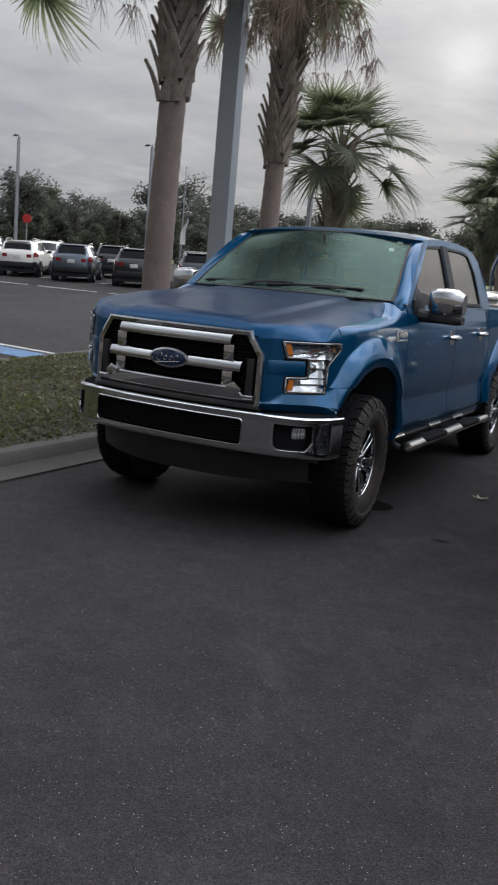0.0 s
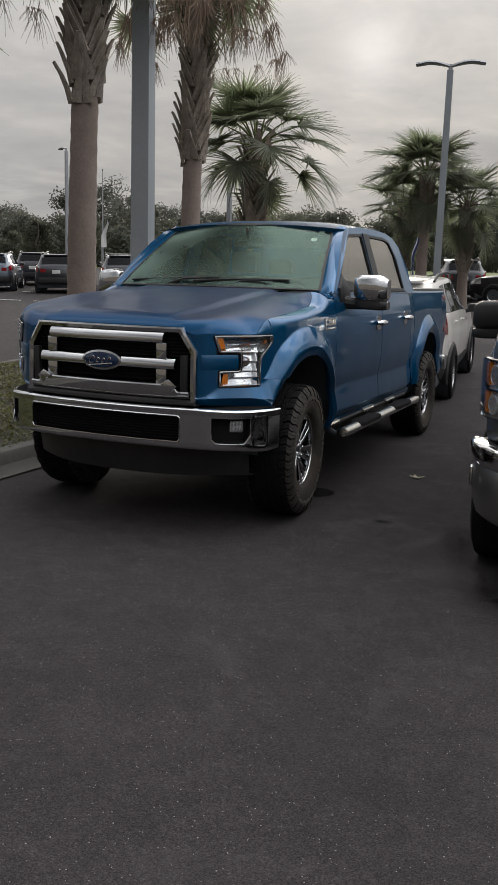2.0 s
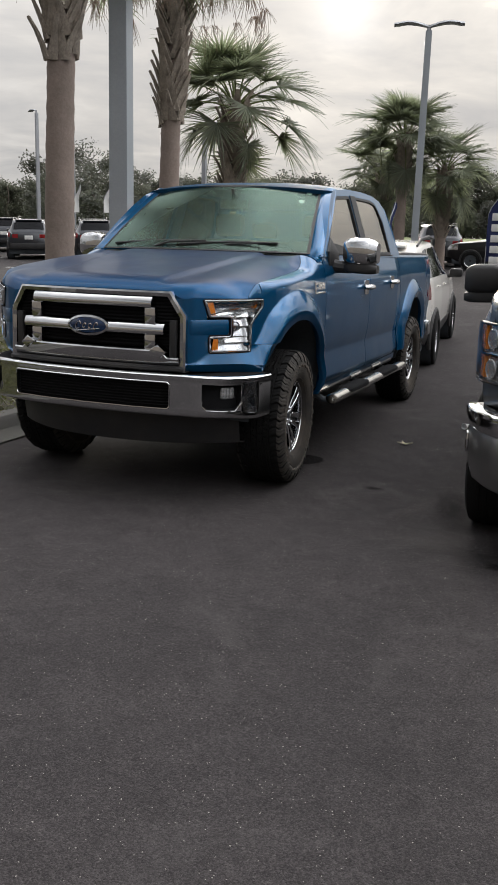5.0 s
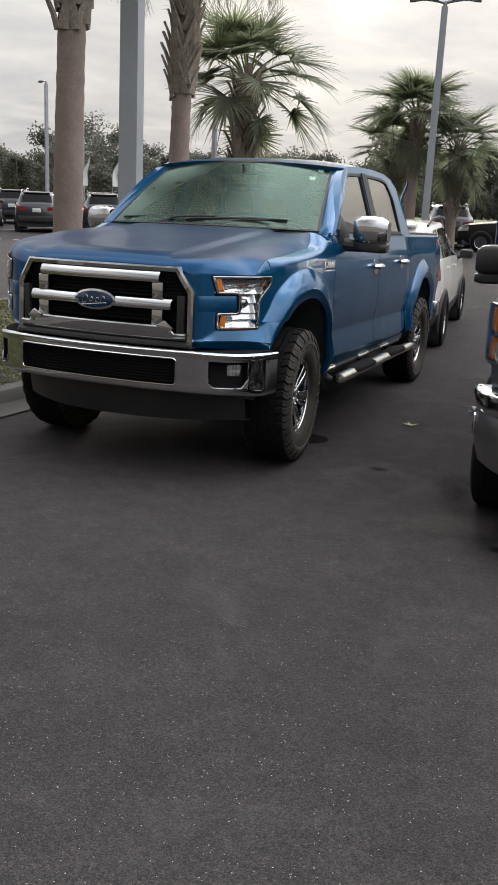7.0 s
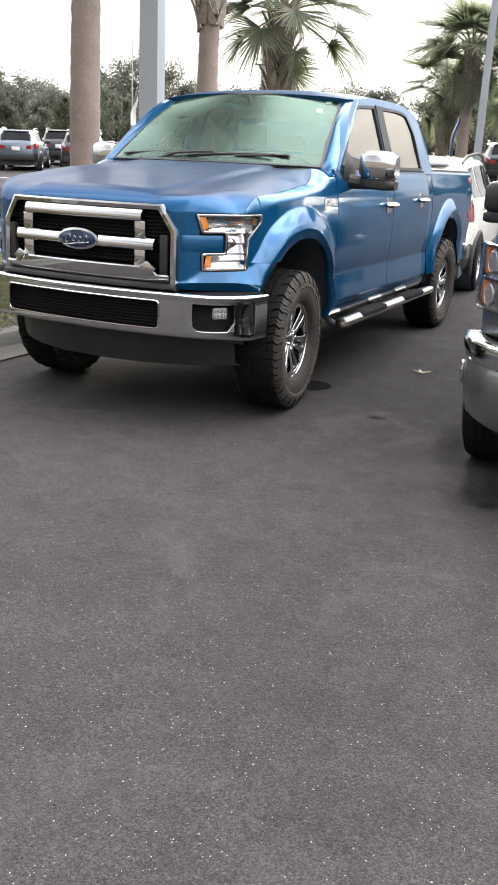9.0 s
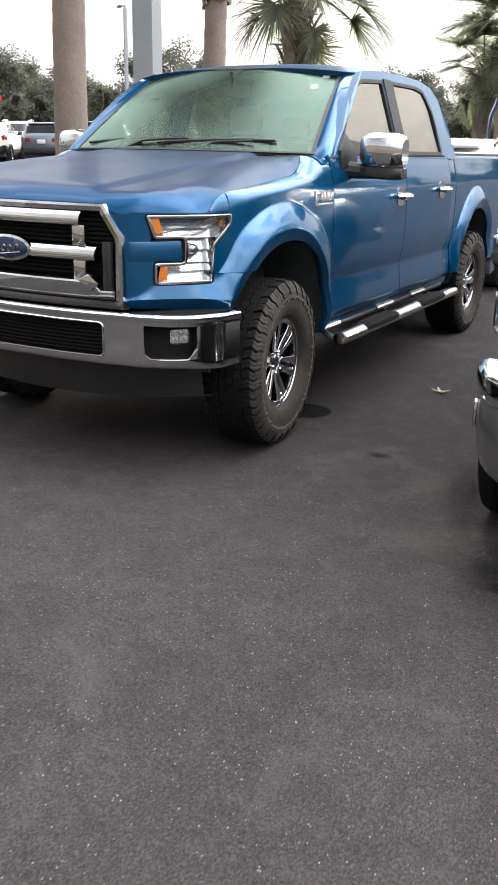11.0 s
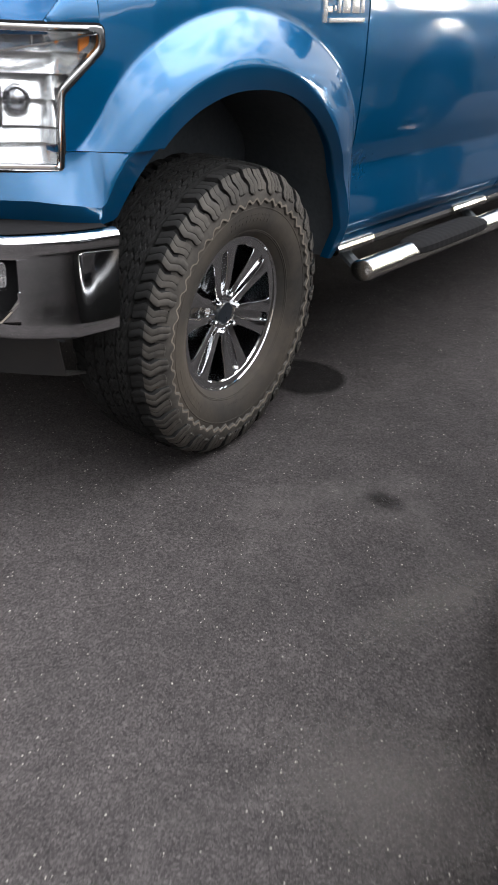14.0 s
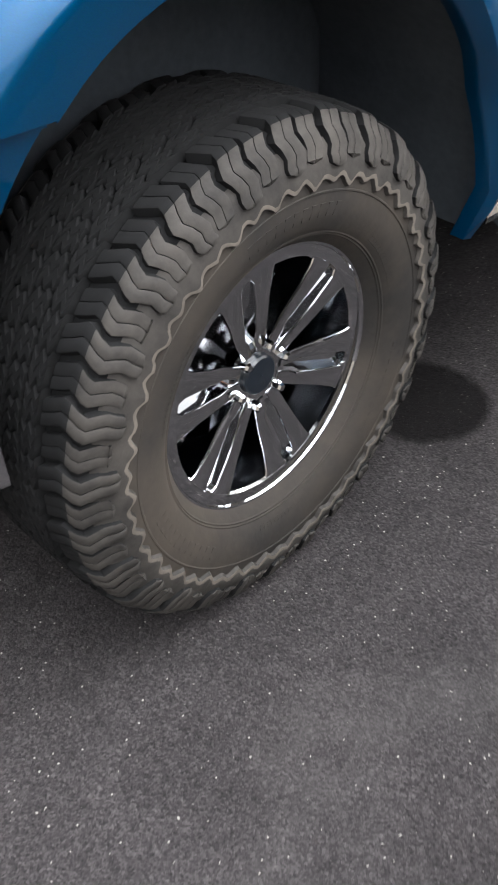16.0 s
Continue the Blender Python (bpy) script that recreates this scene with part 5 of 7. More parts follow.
def front_shell(truck, paint, top_paint=None):
    """Front wings, bonnet, uprights beside the grille and the valance under the lamps."""
    # front wings
    def top(y):
        if y < -0.437:
            return lerp([(-0.56, 0.945), (-0.546, 0.957), (-0.543, 1.068), (-0.530, 1.085), (-0.443, 1.166), (-0.437, 1.205)], y)
        return lerp([(-0.437, 1.205), (-0.36, 1.245), (-0.25, 1.272), (0.0, 1.300), (0.26, 1.330), (0.34, 1.345), (0.56, 1.384)], y)

    ys = sorted({-0.553, -0.546, -0.543, -0.53, -0.51, -0.49, -0.47, -0.45, -0.443, -0.4375, -0.4365, -0.425, -0.415, -0.403, -0.39, -0.375, -0.36, -0.345, -0.33, -0.318, -0.3055, -0.3045, *np.linspace(-0.295, 0.36, 28), *np.linspace(0.37, 0.475, 18), *np.linspace(0.485, 0.555, 7)})
    wing = arch_panel(ys, 0.0, lambda y: 0.94 if y < -0.305 else 0.50, top, lambda y: (bonnet_edge(y)[0] + 0.003, bonnet_edge(y)[1]) if y > -0.437 else None)
    wings = both_sides("front_wing", wing, paint, truck, depth=0.010)
    # the wing's tip, between lamp and bonnet
    tip, q0, q1 = [], NOSE_PLAN.find(x=0.845), NOSE_PLAN.find(y=-0.434)
    for k in range(13):
        t = k / 12
        y = -0.562 + 0.128 * t
        a = Vector((*NOSE_PLAN.at(q0 + (q1 - q0) * t, -0.001), 1.209))
        b = Vector((bonnet_edge(y)[0] + 0.003, y, bonnet_edge(y)[1]))
        tip.append([a - Vector((0.004, 0, 0.01)), a] + [a.lerp(b, f) + Vector((0.25 * h * t, -0.1 * h, h * (0.25 + t) * 0.5)) for f, h in ((0.15, 0.010), (0.4, 0.018), (0.7, 0.014))] + [b])
    both_sides("wing_tip", grid(tip), paint, truck, depth=0.008)
    # bonnet
    us = np.linspace(-1, 1, 61)
    rows = []
    for k in range(31):
        v = (k / 30) ** 1.7
        row = []
        for u in us:
            yf, yr = lerp(BONNET_FRONT, abs(0.845 * u)), 0.395 + 0.06 * u * u
            y = yf + (yr - yf) * v
            x = u * (0.845 + (bonnet_edge(y)[0] - 0.845) * ease((abs(u) - 0.3) / 0.7))
            row.append((x, y, bonnet_z(x, y)))
        rows.append(row)
    lip = [(x, y + 0.012, z - 0.028) for x, y, z in rows[0]]
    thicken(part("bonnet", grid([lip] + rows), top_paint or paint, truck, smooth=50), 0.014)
    # front panel: uprights between grille and lamps, lamp notch, valance
    s = NOSE_PLAN
    s_tl, s_bl, s_n = s.find(x=0.672), s.find(x=0.700), s.find(x=0.782)
    s_gr = s.find(x=0.594)

    def left_edge(z):
        return s.find(x=0.590 - 0.09 * ease((z - 1.105) / 0.125) * min(1, (z - 1.10) / 0.14) if z > 1.105 else 0.590)

    def lamp_left(z):
        return s_bl + (s_tl - s_bl) * (z - 0.905) / 0.3 + 0.010
    upright = s.patch(left_edge, lamp_left, np.linspace(0.900, 1.213, 14), lambda q, z: 0.0)
    both_sides("front_panel", upright, paint, truck, depth=0.03)
    # the valance folds along a crease that runs on as the crest of the wheel arch
    def crease(y):
        return lerp([(-0.88, 0.840), (-0.60, 0.832), (-0.50, 0.820), (-0.472, 0.816)], y) if y < -0.472 else max(0.816, arch_z(y, 1.0, 0.0, 0.50))

    def valance_off(q, z):
        x, y = s.at(q)
        fold, head = crease(y), 0.902 - 0.062 * ease((s_bl - q) / 0.105) ** 0.7
        lean = lerp([(-0.88, 0.014), (-0.66, 0.018), (-0.60, 0.025), (-0.55, 0.036), (-0.51, 0.050), (-0.472, 0.0625)], y) * ease((q - s_gr) / 0.05) * FLARE_SIZE["now"]
        if z < fold:
            top = lean if y < -0.472 else flare(y, fold, 0.0)
            return top - FLARE_SIZE["now"] * lerp([(-0.60, 0.58), (-0.472, 0.42), (-0.31, 0.33)], y) * (fold - z)
        if y > -0.472:
            return flare(y, z, 0.0)
        brow = FLARE_SIZE["now"] * 0.018 * ease((y + 0.56) / 0.088)
        return brow + (lean - brow) * min(1.0, max(0.0, (head + 0.036 * ease((y + 0.56) / 0.088) - z) / max(0.004, head + 0.036 * ease((y + 0.56) / 0.088) - fold)))
    rows = []
    for k in range(47):
        q = s_gr + (s.find(y=-0.304) - s_gr) * k / 46
        x, y = s.at(q)
        low, fold = max(lerp([(-0.88, 0.797), (-0.40, 0.766)], y), arch_z(y, 0.0, 0.0, 0.50)), crease(y)
        high = 0.903 + 0.0358 * ease((y + 0.542) / 0.006)
        fold = min(max(fold, low + 0.006), high - 0.008)
        zs = [low + (fold - low) * f for f in (0.0, 0.35, 0.7, 0.92, 1.0)] + [fold + (high - fold) * f for f in (0.06, 0.2, 0.4, 0.6, 0.8, 0.95, 1.0)]
        rows.append([(*s.at(q, valance_off(q, low) - 0.02), low + 0.003)] + [(*s.at(q, valance_off(q, z)), z) for z in zs])
    low = grid(rows)
    both_sides("valance", low, paint, truck, depth=0.010)
    return wings


def blue_truck():
    truck = thing("pickup_truck", "lifted blue metallic crew cab pickup with chrome grille and all-terrain tyres", "pickup truck", pose(0, 0, 0))
    CORES[truck.name] = Vector((0, 1.9, 0.9))
    doors = pickup_cab(truck, BLUE, ROOF_BLUE)
    pickup_bed(truck, BLUE)
    wheel_wells(truck)
    pickup_mirror(truck, CHROME, "chrome mirror cap")
    step_bar(truck)
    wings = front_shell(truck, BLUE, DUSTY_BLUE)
    s = NOSE_PLAN
    s_tl, s_bl, s_n = s.find(x=0.672), s.find(x=0.700), s.find(x=0.782)
    # head lamps
    notch = s.plate(rounded([(s.find(x=0.612), 1.005), (s_n - 0.012, 1.005), (s_n - 0.008, 1.05), (s_n - 0.012, 1.094), (s.find(x=0.612), 1.094)], 0.014, 4), 0.050, -0.0485, None, (), 0.004)
    both_sides("lamp_notch", notch, BLUE, truck)
    l_r, l_c = s.find(y=-0.533), s.find(y=-0.431)
    out = rounded([(s_tl, 1.209), (l_c, 1.209), (l_c + 0.001, 1.160), (l_r + 0.004, 1.068), (l_r, 1.045), (l_r - 0.001, 0.897), (s_bl - 0.006, 0.901), (s_bl - 0.007, 0.998), (s_n - 0.001, 0.998), (s_n, 1.050), (s_n - 0.001, 1.103), (s_bl - 0.006, 1.104)], 0.016, 4)
    inner = inset_loop(out, 0.015)
    around = inset_loop(out, -0.005)
    both_sides("lamp_surround", s.plate(around, 0.006, -0.0030, None, (out,)), MESH_BLACK, truck, "black gap round the lamp")
    lens, rim = s.plate(out, 0.003, 0.006), s.plate(out, 0.016, -0.006, None, (inner,), 0.003)
    shell = s.plate(out, 0.004, -0.075)
    sides = loft([[(*s.at(a, o), z) for a, z in out] for o in (-0.075, 0.0)], caps=False)
    join(shell, sides)

    def bowl(left, right, z0, z1, tips, lean, wave):
        """A reflector of polished steps that lean back; each of the heights in tips begins a new one."""
        zs = sorted({*np.linspace(z0, z1, 13), *tips, *(z - 0.002 for z in tips)})
        zs = [z for z in zs if z0 <= z <= z1]

        def off(q, z):
            under = max([z0] + [k - 0.0015 for k in tips if k - 0.0015 < z])
            return -0.058 + lean * max(0.0, 0.055 - (z - under)) + wave * math.sin(q * 41 + z * 30) + 0.020 * ease((q - right(z) + 0.04) / 0.04)
        return s.patch(lambda z: left, right, zs, off, 26)
    upper_bowl = bowl(s_tl + 0.022, lambda z: l_r + (l_c - l_r) * min(1.0, (z - 1.068) / 0.092) - 0.016, 1.106, 1.204, (1.150,), 0.55, 0.0015)
    lower_bowl = bowl(s_bl + 0.006, lambda z: l_r - 0.012, 0.906, 0.992, (0.956,), 0.50, 0.002)
    mid_bowl = bowl(s_n + 0.014, lambda z: l_r - 0.012, 0.993, 1.105, (1.052,), 0.45, 0.002)
    amber_a = s.plate([(s_tl + 0.020, 1.198), (s_tl + 0.062, 1.198), (s_tl + 0.086, 1.118), (s_tl + 0.044, 1.112)], 0.012, -0.009, None, (), 0.003)
    amber_b = s.plate([(s_bl + 0.008, 0.988), (s_bl + 0.056, 0.988), (s_bl + 0.056, 0.917), (s_bl + 0.008, 0.917)], 0.012, -0.009, None, (), 0.003)
    side_amber = s.plate([(l_c - 0.046, 1.188), (l_c - 0.022, 1.188), (l_c - 0.024, 1.168), (l_c - 0.050, 1.146)], 0.008, -0.030, None, (), 0.002)
    fins = bmesh.new()
    for k in range(4):
        q = l_c - 0.075 - 0.030 * k
        s.plate([(q, 1.15), (q + 0.003, 1.15), (q + 0.003, 1.20), (q, 1.20)], 0.026, -0.060, fins)
    eye_s = s_n + 0.048
    projector = loft([[(*s.at(eye_s + r * math.cos(a), o), 1.052 + r * math.sin(a)) for a in (2 * math.pi * k / 20 for k in range(20))] for r, o in ((0.030, -0.050), (0.030, -0.020), (0.026, -0.018), (0.025, -0.026), (0.016, -0.016), (0.004, -0.012))])
    for side in (1, -1):
        def m(bm):
            return mirrored(bm) if side < 0 else bm.copy()
        lamp = part("head_lamp", m(shell), REFLECTOR, truck, "C-shaped clear head lamp with amber corner")
        part("lamp_reflector", m(upper_bowl), REFLECTOR, lamp, "mirror-bright upper reflector")
        part("lamp_reflector", m(lower_bowl), REFLECTOR, lamp, "mirror-bright lower reflector")
        part("lamp_reflector", m(mid_bowl), REFLECTOR, lamp, "mirror-bright middle reflector")
        part("reflector_fin", m(fins), REFLECTOR, lamp)
        part("projector", m(projector), SATIN, lamp, "round projector lens in a satin ring")
        part("lamp_bezel", m(rim), CHROME, lamp, "bright chrome lamp bezel")
        for bm in (amber_a, amber_b, side_amber):
            part("turn_signal", m(bm), AMBER, lamp, "amber turn signal")
        glass_ob = part("lamp_lens", m(lens), LAMP_LENS, lamp, "clear plastic lamp lens", 50)
        glass_ob.visible_shadow = False
    # grille
    def face(x, z, d):
        return (x, -0.935 + 0.165 * x * x + 0.10 * (z - 1.03) * 0.25 - d, z)
    edge = [(-0.515, 1.252), (0.515, 1.252), (0.603, 1.115), (0.607, 0.800), (-0.607, 0.800), (-0.603, 1.115)]
    hole = [(-0.492, 1.222), (0.492, 1.222), (0.568, 1.104), (0.572, 0.812), (-0.572, 0.812), (-0.568, 1.104)]

    def ring_frame(a, b, d0, d1):
        la, lb = [], []
        for p, q, p2, q2 in ((a[i], a[(i + 1) % len(a)], b[i], b[(i + 1) % len(b)]) for i in range(len(a))):
            n = max(1, int((Vector(q) - Vector(p)).length / 0.05))
            la += [tuple(Vector(p).lerp(Vector(q), k / n)) for k in range(n)]
            lb += [tuple(Vector(p2).lerp(Vector(q2), k / n)) for k in range(n)]
        mid = [tuple(Vector(p).lerp(Vector(q), 0.35)) for p, q in zip(la, lb)]
        return loft([[face(x, z, d) for x, z in loop] for loop, d in ((la, d0), (la, d1 - 0.004), (mid, d1), (lb, d1 - 0.008), (lb, d0))], caps=False)
    grille = part("grille", ring_frame(edge, hole, -0.05, 0.018), CHROME, truck, "chrome framed grille with three broad bars")
    bm = grid([[face(x, z, -0.045) for x in np.linspace(-0.58, 0.58, 21)] for z in np.linspace(0.83, 1.24, 4)])
    for z in np.linspace(0.86, 1.20, 18):
        grid([[face(x, z + dz, d) for x in np.linspace(-0.55, 0.55, 15)] for dz, d in ((-0.005, -0.045), (-0.004, -0.028), (0.004, -0.028), (0.005, -0.045))], bm)
    part("grille_mesh", bm, MESH_BLACK, grille, "black honeycomb mesh")

    def bar(xa, xb, za, zb, d0, d1, skew=0.0, n=22):
        rows = []
        for x in np.linspace(xa, xb, n):
            t = abs(x) / max(abs(xa), abs(xb))
            top, bot = zb - skew * ease((t - 0.9) / 0.1), za
            rows.append([face(x, bot, d0), face(x, bot + 0.003, d1 - 0.002), face(x, bot + 0.010, d1 + 0.008), face(x, bot * 0.7 + top * 0.3, d1 + 0.012), face(x, (bot + top) / 2 + 0.004, d1 + 0.010), face(x, top - 0.014, d1 + 0.001), face(x, top - 0.005, d1 - 0.009), face(x, top, d0)])
        return loft(rows)
    part("grille_bar", bar(-0.405, 0.405, 1.150, 1.222, -0.03, 0.024), CHROME, grille, "broad chrome top bar")
    part("grille_bar", bar(-0.480, 0.480, 0.998, 1.070, -0.03, 0.024), CHROME, grille, "chrome middle bar")
    rows = []
    for x in np.linspace(-0.568, 0.568, 35):
        t = abs(x)
        za, zb = 0.830, 0.926 - 0.040 * ease((t - 0.47) / 0.03)
        rows.append([face(x, za, -0.03), face(x, za + 0.003, 0.010), face(x, za + 0.012, 0.018), face(x, zb - 0.018, 0.032), face(x, zb - 0.010, 0.028), face(x, zb, -0.03)])
    part("grille_bar", loft(rows), CHROME, grille, "chrome bottom bar with pointed ends")
    for x in (-0.392, 0.392):
        for za, zb in ((0.912, 1.010), (1.064, 1.160)):
            part("grille_post", box((x - 0.036, -0.930, za), (x + 0.036, -0.885, zb), 0.008), CHROME, grille, "chrome upright between the bars")
    for sign in (1, -1):
        wedge = prism([(sign * 0.395, 0.918), (sign * 0.462, 0.872), (sign * 0.505, 0.905), (sign * 0.452, 0.950)][::sign], 0.055, lambda u, v, d: face(u, v, d - 0.012), None, 0.008)
        part("bar_clip", wedge, CHROME, grille, "chrome wedge at the end of the bottom bar")
    for x in (-0.530, 0.530):
        part("grille_post", box((x - 0.020, -0.912, 0.86), (x + 0.020, -0.878, 1.09), 0.006), BLACK, grille, "black inner upright")
    part("grille_sill", bar(-0.606, 0.606, 0.790, 0.832, -0.04, 0.024), BLACK, grille, "black sill under the grille")
    # oval badge, its script as plain curls
    oval = [(0.140 * math.cos(a), 1.037 + 0.060 * math.sin(a)) for a in (2 * math.pi * k / 40 for k in range(40))]
    small = [(0.126 * math.cos(a), 1.037 + 0.048 * math.sin(a)) for a in (2 * math.pi * k / 40 for k in range(40))]
    badge = part("oval_badge", loft([[face(x, z, d) for x, z in loop] for loop, d in ((oval, 0.010), (oval, 0.036), (small, 0.041), (small, 0.036))], caps=True), CHROME, grille, "chrome rimmed oval badge")
    part("badge_field", loft([[face(x * k, 1.037 + (z - 1.037) * k, d) for x, z in small] for k, d in ((1.0, 0.036), (0.9, 0.041), (0.4, 0.044), (0.05, 0.0445))]), BADGE_BLUE, badge, "dark blue oval field")
    curls = bmesh.new()
    for x, w, h in ((-0.062, 0.030, 0.046), (-0.018, 0.020, 0.026), (0.020, 0.018, 0.026), (0.058, 0.022, 0.040)):
        loop = [face(x + w * 0.5 * math.cos(a) + 0.2 * h * math.sin(a), 1.035 + h * 0.5 * math.sin(a), 0.0445) for a in np.linspace(0.3, 5.6, 11)]
        tube(loop, 0.0035, 5, curls)
    tube([face(x, 1.012 + 0.02 * math.sin(6 * x), 0.0445) for x in np.linspace(-0.085, 0.085, 9)], 0.0025, 5, curls)
    part("badge_script", curls, SATIN, badge, "plain silver curls")
    # bumper
    b = BUMPER_PLAN
    end = b.s[-1]
    s_in, f0, f1 = b.find(x=0.535), b.find(x=0.708), b.find(x=0.887)
    sect = [(-0.034, 0.787), (-0.018, 0.790), (-0.002, 0.786), (0.006, 0.777), (0.006, 0.768), (0.002, 0.758), (0.0, 0.750), (0.0, 0.738)]
    sect_low = [(0.0, 0.584), (-0.001, 0.565), (-0.004, 0.552), (-0.014, 0.541), (-0.05, 0.533)]

    def band(rows, q0, q1, n):
        out_rows = []
        for k in range(n + 1):
            q = q0 + (q1 - q0) * k / n
            tilt = 0.018 * ease((abs(q) - 0.5) / 0.5)
            drop = 0.020 * ease((abs(q) - 0.85) / 0.3)
            out_rows.append([(*b.at(q, off), z - tilt - drop * ease((0.70 - z) / 0.12)) for off, z in rows])
        return grid(out_rows)
    skin = band(sect, -end, end, 64)
    join(skin, band(sect_low, -end, end, 64))
    for q0, q1 in ((s_in, f0), (f1, end)):
        for sign in (1, -1):
            join(skin, band([(0.0, 0.738), (0.0, 0.68), (0.0, 0.62), (0.0, 0.584)], sign * q0, sign * q1, 8))
    for sign in (1, -1):
        # the clipped lower corners of the fog lamp opening
        join(skin, b.plate([(sign * (f1 - 0.045), 0.5835 - 0.016), (sign * f1, 0.5835 - 0.016), (sign * f1, 0.630)][::sign], 0.004, -0.004))
        join(skin, b.plate([(sign * f0, 0.5835 - 0.014), (sign * (f0 + 0.030), 0.5835 - 0.014), (sign * f0, 0.606)][::sign], 0.004, -0.004))
    bmesh.ops.remove_doubles(skin, verts=skin.verts, dist=0.0005)
    bumper = part("front_bumper", skin, CHROME, truck, "chrome front bumper", 40)
    thicken(bumper, 0.006)
    inset = b.patch(lambda z: -s_in - 0.01, lambda z: s_in + 0.01, np.linspace(0.570, 0.738, 4), lambda q, z: -0.035, 26)
    for z in np.linspace(0.60, 0.720, 8):
        grid([[(*b.at(q, o), z + dz) for q in np.linspace(-s_in, s_in, 25)] for o, dz in ((-0.035, -0.003), (-0.018, -0.002), (-0.018, 0.002), (-0.035, 0.003))], inset)
    path = rounded([(-s_in, 0.584), (s_in, 0.584), (s_in, 0.738), (-s_in, 0.738)], 0.025, 4)
    full = []
    for p, q in zip(path, path[1:] + path[:1]):
        n = max(1, int((Vector(q) - Vector(p)).length / 0.05))
        full += [tuple(Vector(p).lerp(Vector(q), k / n)) for k in range(n)]
    full = [(*b.at(q, 0.001), z - 0.018 * ease((abs(q) - 0.5) / 0.5)) for q, z in full]
    part("intake_rim", tube([*full, full[0]], 0.005, 6), CHROME, bumper, "thin chrome rim of the intake")
    part("bumper_grille", inset, MESH_BLACK, bumper, "black lower air intake")
    part("bumper_cover", b.patch(lambda z: -end + 0.02, lambda z: end - 0.02, [0.774, 0.779, 0.7835], lambda q, z: -0.17 + 0.148 * (0.7835 - z) / 0.0095, 40), MESH_BLACK, bumper, "black gap cover above the bumper")
    for sign in (1, -1):
        q0, q1 = sorted((sign * f0, sign * f1))
        pocket = b.patch(lambda z: q0 - 0.008, lambda z: q1 + 0.008, np.linspace(0.565, 0.738, 3), lambda q, z: -0.055, 8)
        join(pocket, loft([[(*b.at(q, o), z - 0.01) for q, z in rounded([(q0, 0.585), (q1, 0.585), (q1, 0.745), (q0, 0.745)], 0.02, 3)] for o in (-0.055, -0.004)], caps=False))
        fog = part("fog_lamp", pocket, MESH_BLACK, bumper, "fog lamp in a black pocket")
        path = [(sign * f0, 0.640), (sign * f0, 0.610), (sign * (f0 + 0.028), 0.586), *((sign * (f0 + 0.028 + (f1 - f0 - 0.073) * k / 5), 0.585) for k in range(1, 6)), (sign * f1, 0.632), (sign * f1, 0.66)]
        path = [(*b.at(q, 0.001), z - 0.018 * ease((abs(q) - 0.5) / 0.5)) for q, z in path]
        part("pocket_rim", tube(path, 0.005, 6), CHROME, fog, "thin chrome lip under the pocket")
        c0 = sign * (b.find(x=0.840))
        cells = b.plate(rounded([(c0 - 0.045, 0.638), (c0 + 0.045, 0.638), (c0 + 0.045, 0.702), (c0 - 0.045, 0.702)], 0.012, 3), 0.006, -0.052)
        for i in range(4):
            for j in range(2):
                u, v = c0 - 0.040 + 0.0205 * i, 0.643 + 0.0285 * j
                b.plate([(u, v), (u + 0.018, v), (u + 0.018, v + 0.026), (u, v + 0.026)], 0.010, -0.046, cells, (), 0.006)
        part("fog_reflector", cells, REFLECTOR, fog, "bright square fog lamp reflector of eight cells")
        gl = part("fog_lens", b.plate(rounded([(c0 - 0.047, 0.636), (c0 + 0.047, 0.636), (c0 + 0.047, 0.704), (c0 - 0.047, 0.704)], 0.012, 3), 0.003, -0.034), LAMP_LENS, fog, "clear fog lamp lens")
        gl.visible_shadow = False
    rows = []
    for k in range(25):
        q = -0.80 + 1.60 * k / 24
        x, y = q, -0.84 + 0.30 * abs(q / 0.80) ** 2.4
        rows.append([(x, y + 0.02, 0.560), (x, y, 0.50), (x, y + 0.015, 0.40), (x, y + 0.03, 0.33), (x, y + 0.10, 0.315)])
    thicken(part("air_dam", grid(rows), BLACK, truck, "black plastic air dam"), 0.008)
    # the right front corner is stretched outward to fit its outline from the camera
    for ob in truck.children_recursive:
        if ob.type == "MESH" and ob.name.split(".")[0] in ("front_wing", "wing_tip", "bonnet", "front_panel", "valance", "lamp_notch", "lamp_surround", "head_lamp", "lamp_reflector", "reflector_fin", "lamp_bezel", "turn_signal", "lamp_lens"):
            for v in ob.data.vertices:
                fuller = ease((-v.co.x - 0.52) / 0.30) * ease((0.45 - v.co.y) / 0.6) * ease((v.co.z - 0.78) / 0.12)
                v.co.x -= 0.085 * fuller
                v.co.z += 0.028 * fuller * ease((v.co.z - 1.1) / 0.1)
    # wing badge as plain chrome blocks, standing apart
    for pair_x in (1, -1):
        stem = [(0.315, 1.216), (0.332, 1.216), (0.332, 1.242), (0.356, 1.242), (0.356, 1.258), (0.332, 1.258), (0.332, 1.274), (0.372, 1.274), (0.372, 1.292), (0.315, 1.292)]
        blocks = [stem] + [[(y0, z0), (y1, z0), (y1, z1), (y0, z1)] for y0, y1, z0, z1 in ((0.368, 0.376, 1.246, 1.260), (0.386, 0.398, 1.240, 1.290), (0.410, 0.446, 1.240, 1.290), (0.458, 0.494, 1.240, 1.290), (0.504, 0.520, 1.240, 1.284), (0.345, 0.525, 1.216, 1.228))]
